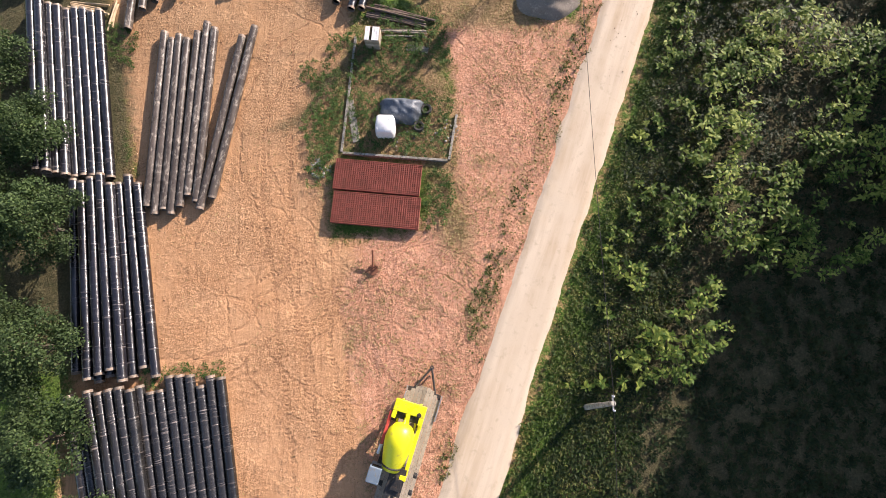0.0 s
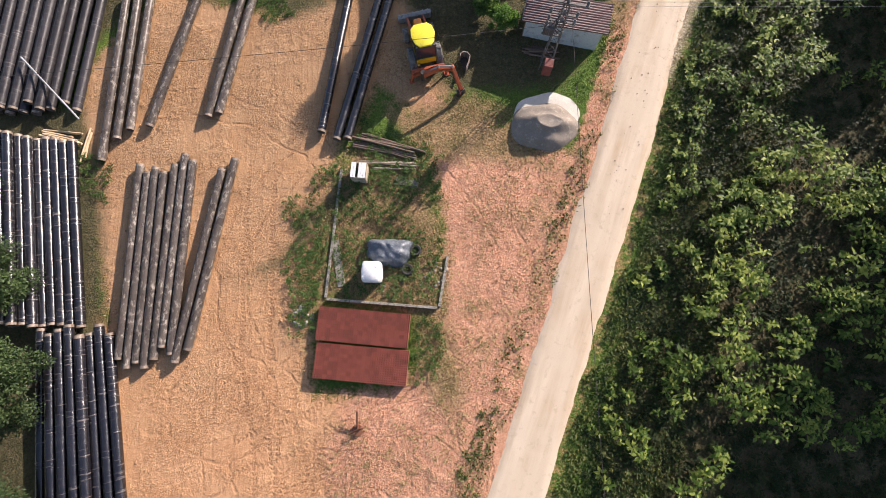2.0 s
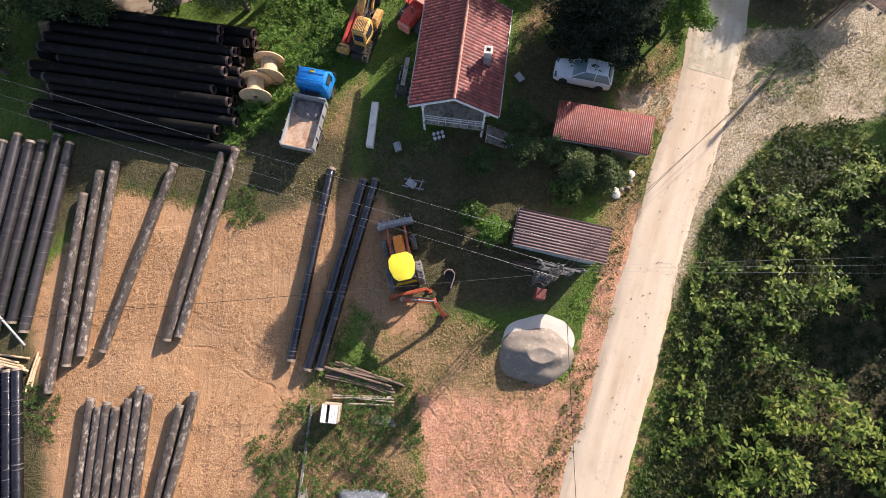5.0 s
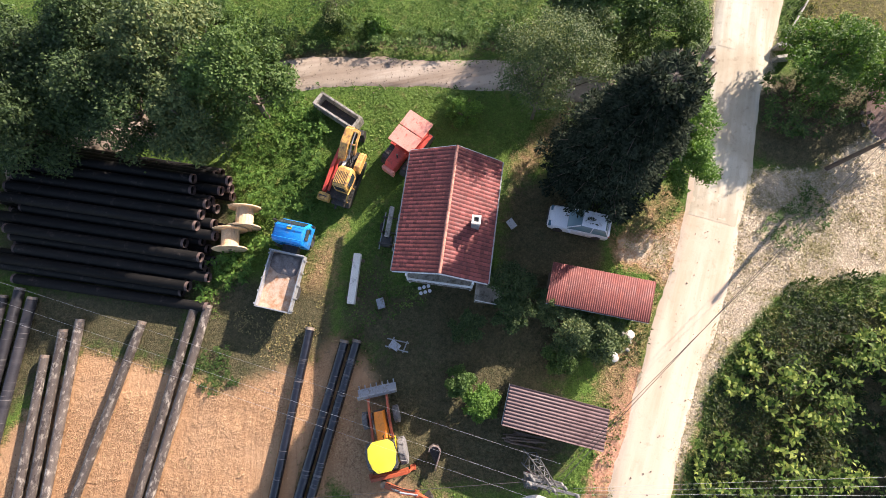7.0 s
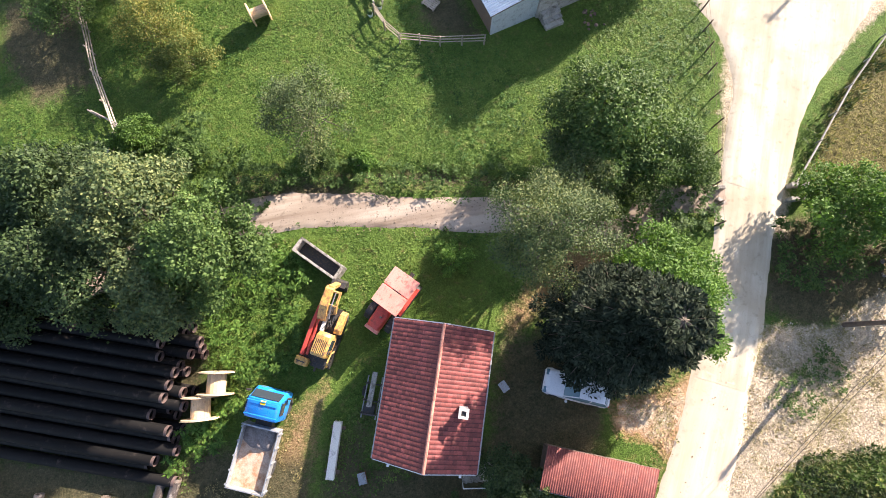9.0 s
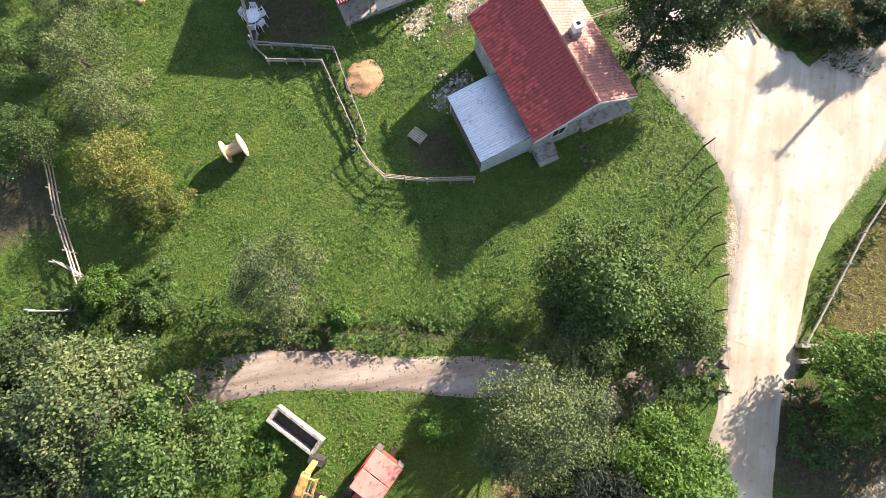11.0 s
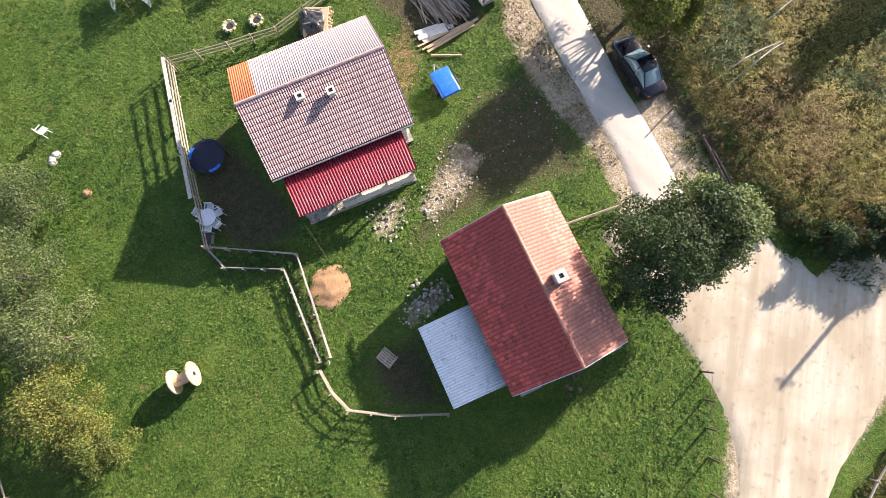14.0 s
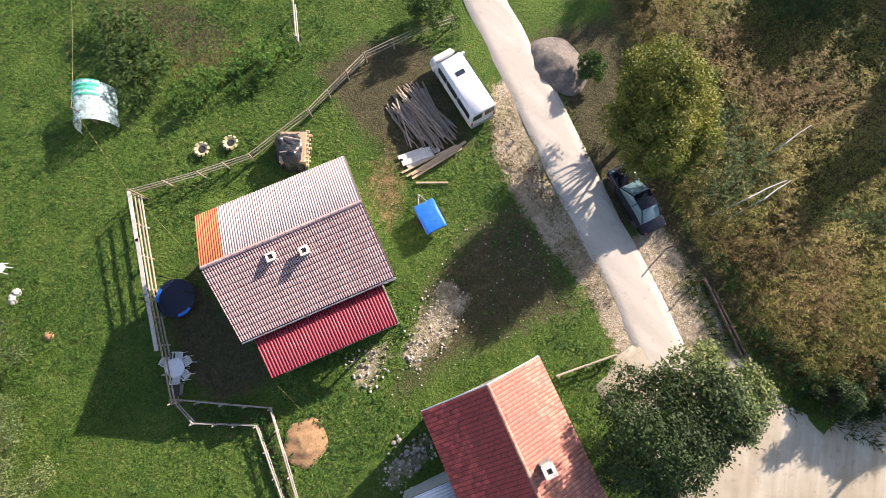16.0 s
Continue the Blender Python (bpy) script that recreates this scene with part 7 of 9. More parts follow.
TARP = mat("grey_plastic_tarp", (0.06, 0.07, 0.085), (0.13, 0.15, 0.175), 3, 14, 0.42, 0, 0.6, 0, (0.26, 0.29, 0.32), 0.2)
TARP_BROWN = mat("grey_brown_sheet", (0.13, 0.11, 0.1), (0.26, 0.22, 0.2), 3, 14, 0.7, 0, 0.6, 0, (0.12, 0.1, 0.09), 0.35)
BLACK_TARP = mat("black_plastic_sheet", (0.015, 0.015, 0.018), (0.035, 0.036, 0.04), 3, 14, 0.25, 0, 0.7, 0, (0.12, 0.12, 0.12), 0.15)
WHITE_BAG = mat("white_woven_bag", (0.7, 0.7, 0.7), (0.8, 0.8, 0.79), 3, 40, 0.8, 0, 0.3, 0, (0.5, 0.48, 0.45), 0.15)


def draped(name, xy, rx, ry, h, rz, material, label, category, seed, folds=0.12, n=26, square=0.6):
    """A sheet pulled over a heap: high in the middle, creased, with an uneven hem."""
    rng = np.random.default_rng(seed)
    k = rng.uniform(0, 6.28, 8)
    u, a = np.meshgrid(np.linspace(0, 1, n // 2), np.linspace(0, 2 * math.pi, n * 2, endpoint=False))
    edge = (np.abs(np.cos(a)) ** (2 / square * 0.5 + 2) + np.abs(np.sin(a)) ** (2 / square * 0.5 + 2)) ** (-1 / (2 / square * 0.5 + 2))
    edge = edge * (1 + 0.07 * np.sin(3 * a + k[0]) + 0.05 * np.sin(7 * a + k[1]))
    x, y = rx * u * edge * np.cos(a), ry * u * edge * np.sin(a)
    lump = np.sin(2.3 * x + k[2]) * np.cos(2.9 * y + k[3]) * 0.2
    crease = np.abs(np.sin(4.6 * x - 2.2 * y + k[4] + np.sin(2 * y))) * 0.5 + np.abs(np.sin(3.1 * x + 5.3 * y + k[5] + 1.3 * np.sin(3 * x))) * 0.5
    z = h * np.clip(1.15 - u ** 2.6 * 1.15, 0, 1) ** 0.7 * (1 + lump) + folds * (crease - 0.5) * np.clip(u * 1.6, 0, 1) * (1 - u ** 6)
    z = np.maximum(z, 0.01)
    m, q = u.shape
    idx = np.arange(m * q).reshape(m, q)
    f = np.stack([idx[:, :-1], idx[:, 1:], np.roll(idx, -1, 0)[:, 1:], np.roll(idx, -1, 0)[:, :-1]], -1).reshape(-1, 4)
    ob = new(name, raw_mesh(name, np.stack([x, y, z], -1).reshape(-1, 3), f, material, True))
    ob.matrix_basis = pose(*xy, 0, 0, 0, rz)
    return tagged(ob, label, category)


load = draped("bed_sheet", (2.12, 36.62), 0.88, 0.62, 0.16, -20, TARP_BROWN, "crumpled grey-brown sheet lying in the truck bed", "tarpaulin", 14, 0.2)
load.matrix_basis = pose(2.12, 36.62, 0.905, 0, 0, -27)
draped("tarpaulin", (-0.18, 13.47), 1.35, 0.85, 0.75, -18, TARP, "grey plastic tarpaulin over a heap on the slab", "tarpaulin", 4, 0.16)


def bulk_bag(xy, rz, w, h, label):
    root = thing("bulk_bag", xy, rz, 0, label, "bag")
    part("sack", loft([(-w / 2, w * 0.44, w * 0.42, 0.02, h * 0.94), (-w * 0.4, w * 0.52, w * 0.48, 0.0, h), (0, w * 0.55, w * 0.5, 0.0, h * 1.03), (w * 0.4, w * 0.52, w * 0.48, 0.0, h), (w / 2, w * 0.44, w * 0.42, 0.02, h * 0.94)]), WHITE_BAG, root, smooth=True)
    for a in (-1, 1):
        for b in (-1, 1):
            part("lifting_loop", Shape().bend([(a * w * 0.36, b * w * 0.36, h * 0.97), (a * w * 0.4, b * w * 0.3, h + 0.12), (a * w * 0.3, b * w * 0.4, h + 0.1), (a * w * 0.3, b * w * 0.36, h * 0.97)], 0.02, 5), WHITE_BAG, root)


bulk_bag((-1.44, 12.50), 72, 1.15, 1.05, "white square bulk bag standing beside the tarpaulin")


def tyre(xy, z, label, group=""):
    ob = part("tyre", Shape().lathe([(0.2, 0.02), (0.31, 0.0), (0.35, 0.06), (0.35, 0.16), (0.31, 0.22), (0.2, 0.2)], (0, 0, 0), (0, 0, 1), 20), RUBBER, None, label, smooth=True)
    bm = bmesh.new()
    bm.from_mesh(ob.data)
    bmesh.ops.delete(bm, geom=[f for f in bm.faces if len(f.verts) > 4], context="FACES")
    bm.to_mesh(ob.data)
    bm.free()
    ob.matrix_basis = pose(*xy, z)
    return tagged(ob, label, "tyre", group)


tyre((0.59, 12.14), 0.0, "worn black tyre lying beside the tarpaulin")
tyre((1.37, 13.13), 0.0, "black tyre half under the tarpaulin's edge")


def crate(xy, rz, w, d, h, label):
    root = thing("crate", xy, rz, 0, label, "crate")
    for i in range(5):
        z = h * i / 5
        for s in (-1, 1):
            part("slat", Shape().box(-w / 2, s * d / 2 - 0.02, z, w / 2, s * d / 2 + 0.02, z + h / 5 - 0.02), WOOD, root)
            part("slat", Shape().box(s * w / 2 - 0.02, -d / 2 + 0.02, z, s * w / 2 + 0.02, d / 2 - 0.02, z + h / 5 - 0.02), WOOD, root)
    for i in range(6):
        if i != 2:
            part("lid_board", Shape().box(-w / 2 + w * i / 6, -d / 2, h, -w / 2 + w * (i + 1) / 6 - 0.015, d / 2, h + 0.03), WHITE_BAG, root)
    part("base", Shape().box(-w / 2 + 0.03, -d / 2 + 0.03, 0.0, w / 2 - 0.03, d / 2 - 0.03, 0.05), WOOD, root)


crate((-0.63, 18.67), heading((-1.14, 19.16), (-0.20, 18.81)), 0.9, 0.95, 0.95, "wooden slatted crate with pale board lid")


def pole_pile(name, a, b, spread_w, n, r, length, seed, material, label, category, fan=6.0, lift=0.3, flat=0.0):
    """A loose pile of long poles, each a part, fanned about one direction."""
    rng = random.Random(seed)
    root = thing(name, middle(a, b), heading(a, b), 0, label, category)
    for i in range(n):
        y = rng.uniform(-spread_w, spread_w)
        layer = int((1 - abs(y) / spread_w) * 3 * rng.random())
        rr = r * rng.uniform(0.75, 1.25)
        ll = length * rng.uniform(0.72, 1.05)
        x = rng.uniform(-0.12, 0.12) * length
        t = radians(rng.uniform(-fan, fan))
        z = rr + layer * lift * 0.55
        d = Vector((math.cos(t), math.sin(t), rng.uniform(-0.02, 0.03))) * ll / 2
        c = Vector((x, y, z))
        lo = min((c - d).z, (c + d).z)
        c.z += max(0.0, rr - lo)
        if flat:
            part("board", bar((c - d).xy, (c + d).xy, flat * rng.uniform(0.7, 1.2), c.z - 0.02, c.z + 0.02), material, root)
        else:
            part("pole", Shape().rod(c - d, c + d, rr, 7, rr * 0.8), material, root)
    return root


POLE_WOOD = mat("bare_grey_brown_poles", (0.3, 0.225, 0.165), (0.46, 0.37, 0.29), 3, 30, 0.85, 0, 0.3, 0.35, (0.17, 0.12, 0.09), 0.25)
PALE_BOARD = mat("bleached_boards", (0.58, 0.54, 0.47), (0.72, 0.68, 0.61), 3, 30, 0.8, 0, 0.25, 0.15, (0.4, 0.34, 0.27), 0.2)
pole_pile("pole_pile", (-0.44, 21.17), (3.49, 18.82), 0.55, 14, 0.07, 4.0, 5, WOOD_DARK, "pile of dark weathered wooden poles behind the slab", "poles", 4.0, 0.15)
pole_pile("board_pile", (-0.61, 19.43), (2.95, 18.24), 0.3, 6, 0.06, 3.4, 6, WOOD, "few grey boards lying by the slab", "boards", 5.0, 0.1)
pole_pile("board_pile", (-19.52, 27.14), (-16.82, 25.79), 0.4, 7, 0.08, 2.8, 7, WOOD_NEW, "pale boards beside the black pipe stack", "boards", 6.0, 0.12)
pole_pile("board_pile", (-17.38, 24.39), (-16.35, 26.50), 0.25, 5, 0.07, 2.0, 8, WOOD_NEW, "short pale planks beside the pipe stack", "boards", 8.0, 0.1)
pole_pile("pole_pile", (25.69, 85.40), (27.89, 80.30), 0.95, 70, 0.05, 4.4, 9, POLE_WOOD, "heap of long bare wooden poles near the van", "poles", 13.0, 0.5)
pole_pile("pole_pile", (25.0, 84.6), (26.2, 80.8), 0.5, 16, 0.045, 3.4, 19, POLE_WOOD, "loose bare poles slid from the heap", "poles", 16.0, 0.3)
pole_pile("board_pile", (24.54, 80.22), (26.92, 80.75), 0.42, 7, 0.06, 2.3, 10, PALE_BOARD, "pale sawn boards beside the pole heap", "boards", 9.0, 0.14, 0.3)
pole_pile("beam", (24.84, 79.41), (28.78, 80.58), 0.3, 5, 0.08, 4.2, 11, WOOD_NEW, "sawn beams under the pole heap", "beam", 3.0, 0.1, 0.16)
pole_pile("beam", (25.18, 78.87), (27.79, 78.23), 0.02, 1, 0.07, 2.6, 12, WOOD_NEW, "single sawn beam lying on the grass", "beam", 1.0, 0.05)
pole_pile("pole_pile", (40.48, 68.03), (41.18, 62.43), 0.2, 4, 0.08, 6.4, 13, WOOD_DARK, "dark poles lying along the field ditch", "poles", 1.5, 0.1)
pole_pile("pole_pile", (-12.23, 41.93), (-11.39, 41.25), 0.2, 2, 0.06, 2.5, 14, WOOD_DARK, "few dark poles in the shade", "poles", 6.0, 0.1)
pole_pile("pole_pile", (11.87, 23.86), (13.48, 23.13), 0.4, 9, 0.05, 2.3, 15, WOOD_DARK, "poles leaning by the brown-roofed shed", "poles", 5.0, 0.12)


def mound(name, xy, r, h, material, label, category, seed, n=40, squash=1.0, rz=0.0):
    """A heap with slumped flanks and small rills."""
    rng = np.random.default_rng(seed)
    k = rng.uniform(0, 6.28, 8)
    u, a = np.meshgrid(np.linspace(0, 1, n), np.linspace(0, 2 * math.pi, 3 * n, endpoint=False))
    rr = r * (1 + 0.06 * np.sin(2 * a + k[0]) + 0.04 * np.sin(5 * a + k[1]))
    x, y = rr * u * np.cos(a), rr * u * np.sin(a) * squash
    z = h * (np.clip(1 - u, 0, 1) ** 0.85) * (1 + 0.1 * np.sin(2.1 * x + k[2]) * u) + 0.07 * h * np.sin(5.2 * y / r * 2 + 0.9 * np.sin(3 * x / r + k[3]) + k[6]) * np.clip(u * (1 - u) * 4, 0, 1) + 0.02 * h * np.sin(17 * x / r + k[7]) * np.sin(15 * y / r) * (1 - u)
    z = np.minimum(z, h * (0.8 + 0.08 * np.sin(2.2 * x + k[4]) + 0.06 * np.sin(3.1 * y + k[5]))) - 0.03
    m, q = u.shape
    idx = np.arange(m * q).reshape(m, q)
    f = np.stack([idx[:, :-1], idx[:, 1:], np.roll(idx, -1, 0)[:, 1:], np.roll(idx, -1, 0)[:, :-1]], -1).reshape(-1, 4)
    ob = new(name, raw_mesh(name, np.stack([x, y, z], -1).reshape(-1, 3), f, material, True))
    ob.matrix_basis = pose(*xy, 0, 0, 0, rz)
    return tagged(ob, label, category)


SAND_GREY = mat("damp_grey_sand", (0.165, 0.138, 0.11), (0.265, 0.225, 0.185), 1.2, 35, 0.95, 0, 0.5, 0, (0.36, 0.32, 0.27), 0.2)
SAND_PALE = mat("dry_pale_sand", (0.55, 0.5, 0.42), (0.66, 0.61, 0.53), 1.6, 35, 0.95, 0, 0.4)
STRAW_BED = mat("straw_mulch", (0.36, 0.2, 0.095), (0.47, 0.28, 0.14), 3, 30, 0.95, 0, 0.8, 0, (0.26, 0.15, 0.07), 0.3)
GRAVEL = mat("grey_brown_gravel", (0.13, 0.11, 0.09), (0.24, 0.2, 0.165), 2.5, 22, 0.95, 0, 0.9, 0, (0.34, 0.29, 0.23), 0.2)
mound("sand_mound", (11.34, 18.59), 2.05, 1.25, SAND_GREY, "heap of damp grey sand near the road", "sand heap", 2, 40, 0.84, -15)
mound("lime_spill", (11.61, 19.32), 2.1, 0.16, SAND_PALE, "pale dry sand round the heap's foot", "sand heap", 3, 30, 0.88, -15)
mound("hay_bed", (15.58, 65.66), 1.28, 0.3, STRAW_BED, "round flat bed of brown straw on the lawn", "straw", 4, 30)
mound("gravel_mound", (36.14, 84.37), 1.75, 0.7, GRAVEL, "overgrown gravel heap beside the concrete lane", "gravel heap", 5, 40, 1.25, 25)
for k, (p, r) in enumerate((((2.16, 75.20), 0.3), ((0.32, 77.90), 0.35), ((0.56, 78.23), 0.3))):
    mound("mole_hill", p, r, 0.16, STRAW_BED if k < 1 else SAND_PALE, "small bare earth mound in the meadow", "mound", 20 + k, 14)


def rocks(name, centre, spread_r, n, size, seed, material, label):
    rng = random.Random(seed)
    root = thing(name, centre, 0, 0, label, "rocks")
    for _ in range(n):
        a, q = rng.uniform(0, 6.28), spread_r * math.sqrt(rng.random())
        s = size * rng.uniform(0.5, 1.3)
        bm = bmesh.new()
        bmesh.ops.create_icosphere(bm, subdivisions=1, radius=s)
        for v in bm.verts:
            v.co *= rng.uniform(0.75, 1.2)
            v.co.z *= 0.65
        me_ = bpy.data.meshes.new("stone")
        bm.to_mesh(me_)
        bm.free()
        me_.materials.append(material)
        ob = new("stone", me_)
        ob.parent = root
        ob.matrix_basis = pose(q * math.cos(a), q * math.sin(a), s * 0.35, 0, 0, rng.uniform(0, 360))


rocks("rubble", (-6.00, 11.28), 0.7, 34, 0.11, 3, CONCRETE, "heap of grey rubble stones beside the blocks")
rocks("rubble", (20.99, 63.73), 1.1, 36, 0.13, 4, CONCRETE, "rubble and broken slabs by the barn")
rocks("rubble", (20.09, 68.44), 0.9, 14, 0.1, 5, CONCRETE, "loose stones at the porch's end")
rocks("rubble", (-0.07, 11.28), 1.3, 26, 0.07, 11, CONCRETE, "small rubble strewn over the old slab")
rocks("rubble", (2.25, 11.33), 0.8, 20, 0.08, 12, CONCRETE, "broken kerb stones at the slab edge")
rocks("rubble", (19.77, 27.20), 0.6, 7, 0.16, 6, CONCRETE, "few pale stones beside the red shed")
RED_EARTH = mat("reddish_stony_earth", (0.17, 0.105, 0.085), (0.3, 0.19, 0.15), 2.5, 20, 0.95, 0, 0.9, 0, (0.38, 0.29, 0.24), 0.25)
mound("earth_bank", (42.6, 36.2), 3.4, 0.8, RED_EARTH, "stony reddish earth bank beyond the gravel", "earth heap", 31, 40, 0.8, 25)
rocks("rubble", (41.2, 35.6), 2.2, 60, 0.11, 33, GRAVEL, "grey and reddish stones strewn on the earth bank")
rocks("rubble", (28.19, 56.75), 0.9, 16, 0.12, 7, WOOD_DARK, "clutter below the barn's gable")


# rusty anchor standing in the sand
stake = thing("rusty_anchor", (-4.52, 4.12), 0, 0, "rusty steel anchor post with foot plate on the sand", "anchor post")
part("foot_plate", Shape().rod((0, 0, 0.0), (0, 0, 0.06), 0.32, 14), RUST, stake)
part("post", Shape().rod((0, 0, 0.06), (0.35, 1.05, 0.55), 0.06, 8), RUST, stake)
part("arm", Shape().rod((-0.45, -0.05, 0.2), (0.3, 0.1, 0.45), 0.05, 6).rod((0.3, 0.1, 0.45), (0.32, 0.1, 0.05), 0.05, 6), RUST, stake)


# ---- poles and lines ----
lamp = thing("utility_pole", (5.13, -6.92), 0, 0, "short concrete utility pole among the roadside bushes", "pole")
lp0, lp1 = (5.13, -6.92), (5.49, -6.16)
tip = (lp1[0] - lp0[0], lp1[1] - lp0[1], 4.2)
part("shaft", Shape().rod((0, 0, -0.2), tip, 0.17, 8, 0.12), CONCRETE, lamp)
part("crossarm", Shape().rod((tip[0] - 0.1, tip[1] - 0.35, 4.1), (tip[0] + 0.1, tip[1] + 0.35, 4.1), 0.04, 6), GREY_STEEL, lamp)
for s in (-1, 1):
    part("insulator", Shape().lathe([(0.03, 0), (0.06, 0.05), (0.04, 0.1), (0.06, 0.14), (0.02, 0.2)], (tip[0] + s * 0.09, tip[1] + s * 0.32, 4.12), (0, 0, 1), 10), WHITE_PAINT, lamp)

east = thing("utility_pole", (35.7, 33.85), 0, 0, "tall round wooden utility pole on the gravel", "pole")
part("shaft", Shape().rod((0, 0, -0.2), (0.1, 0.05, 4.7), 0.15, 10, 0.11), WOOD_DARK, east)
part("bracket", Shape().rod((-0.1, 0.16, 4.5), (0.2, -0.1, 4.5), 0.04, 6), GREY_STEEL, east)

side_pole = thing("utility_pole", (54.3, 62.4), 0, 0, "wooden utility pole beside the gravel side road", "pole")
part("shaft", Shape().rod((0, 0, -0.2), (0, 0, 7.0), 0.16, 10, 0.12), WOOD_DARK, side_pole)
part("crossarm", Shape().rod((-0.5, 0.3, 6.8), (0.5, -0.3, 6.8), 0.05, 6), WOOD_DARK, side_pole)

MAST_STEEL = mat("dull_galvanised_steel", (0.09, 0.09, 0.09), (0.2, 0.2, 0.195), 3, 40, 0.6, 0.3, 0.1, 0.25, (0.1, 0.07, 0.05), 0.25)
MX, MY, MZ = 12.7, 22.6, 6.0
mast = thing("transformer_mast", (MX, MY), heading((0, 0), (1, -0.55)), 0, "steel lattice transformer mast with insulators and red cabinet", "mast")
for sx, sy in ((-1, -1), (-1, 1), (1, -1), (1, 1)):
    part("leg", Shape().rod((sx * 0.35, sy * 0.35, -0.1), (sx * 0.14, sy * 0.14, MZ), 0.035, 6), MAST_STEEL, mast)
for i in range(9):
    z0, z1 = i * MZ / 9, (i + 1) * MZ / 9
    w0, w1 = 0.35 - 0.21 * i / 9, 0.35 - 0.21 * (i + 1) / 9
    s = 1 if i % 2 else -1
    for a, b in (((-s * w0, -w0, z0), (s * w1, -w1, z1)), ((-s * w0, w0, z0), (s * w1, w1, z1)), ((-w0, -s * w0, z0), (-w1, s * w1, z1)), ((w0, -s * w0, z0), (w1, s * w1, z1))):
        part("brace", Shape().rod(a, b, 0.018, 5), MAST_STEEL, mast)
for z, half in ((5.8, 1.15), (4.9, 0.8), (4.3, 0.8)):
    part("crossarm", Shape().box(-half, -0.05, z, half, 0.05, z + 0.09), MAST_STEEL, mast)
    for i in range(3):
        part("insulator", Shape().lathe([(0.03, 0), (0.09, 0.06), (0.05, 0.1), (0.09, 0.16), (0.05, 0.2), (0.09, 0.26), (0.02, 0.34)], (-half * 0.9 + half * 0.9 * i, 0, z + 0.09), (0, 0, 1), 10), MAST_STEEL, mast)
tank = part("transformer", Shape().box(-0.85, -0.55, 3.7, -0.25, -0.1, 4.3), MAST_STEEL, mast, "grey transformer tank", 0.04)
for i in range(6):
    part("cooling_fin", Shape().box(-0.82 + 0.1 * i, -0.63, 3.8, -0.8 + 0.1 * i, -0.55, 4.2), MAST_STEEL, tank)
for i in range(3):
    part("bushing", Shape().lathe([(0.05, 0), (0.08, 0.08), (0.05, 0.14), (0.08, 0.22), (0.03, 0.36)], (-0.75 + 0.2 * i, -0.32, 4.3), (0, 0, 1), 10), MAST_STEEL, tank)
part("bracket", Shape().box(-0.9, -0.45, 3.62, 0.1, -0.35, 3.7).box(-0.9, -0.15, 3.62, 0.1, -0.05, 3.7), MAST_STEEL, mast)
part("cabinet", Shape().box(-0.2, -1.15, 0.7, 0.35, -0.55, 1.7), RED_RUSTY, mast, "faded red switch cabinet", 0.03)
for i in range(4):
    a = i * 1.3
    part("cable_loop", Shape().bend([(0.3 * math.cos(a + k * 0.6), 0.25 * math.sin(a + k * 0.6) - 0.2, 4.6 - 0.12 * k) for k in range(8)], 0.02, 5), RUBBER, mast)


def line_wire(a, b, sag, r, label, material=DARK_STEEL):
    pts = [tuple(a[i] + (b[i] - a[i]) * t / 24 - (sag * 4 * (t / 24) * (1 - t / 24) if i == 2 else 0) for i in range(3)) for t in range(25)]
    return tagged(part("overhead_wire", Shape().bend(pts, r, 5), material), label, "wire", "overhead lines")


BRIGHT_WIRE = mat("bright_aluminium_wire", (0.34, 0.34, 0.34), (0.44, 0.44, 0.44), 3, 30, 0.4, 0.8, 0.0)
for a, b in (((-11.79, 39.40), (11.13, 24.91)), ((-12.99, 39.25), (9.12, 24.93)), ((-13.07, 38.48), (7.33, 25.38))):
    d = Vector((a[0] - b[0], a[1] - b[1])).normalized()
    off = Vector(b) - Vector((MX, MY))
    side = off.x * d.y - off.y * d.x
    end = (MX + side * d.y, MY - side * d.x, 6.1)
    line_wire(end, (end[0] + 62 * d.x, end[1] + 62 * d.y, 6.6), 0.25, 0.005, "bright aluminium power wire above the yard", BRIGHT_WIRE)
line_wire((MX - 0.4, MY, 4.2), (-45, 33.5, 4.6), 0.6, 0.014, "thin dark cable spanning the pipe yard")
line_wire((MX + 0.2, MY - 0.2, 5.6), (lp0[0] + tip[0], lp0[1] + tip[1], 4.3), 0.25, 0.014, "thin dark wire along the road")
line_wire((lp0[0] + tip[0], lp0[1] + tip[1], 4.3), (-6, -42, 4.6), 0.3, 0.014, "thin dark wire along the road")
for s in (-0.14, 0.14):
    line_wire((MX + 0.5, MY + s, 5.0), (35.8 + s, 33.9 - s, 4.55), 0.3, 0.014, "twisted dark cable across the road")
    line_wire((35.8 + s, 33.9 - s, 4.55), (75, 54 + s, 4.8), 0.4, 0.014, "twisted dark cable across the field")
for dx in (0.0, 1.1, 2.2):
    line_wire((MX + dx * 0.4, MY - 0.2, 5.9), (62, 8.5 + dx, 6.2), 0.4, 0.005, "bright aluminium power wire over the thicket", BRIGHT_WIRE)


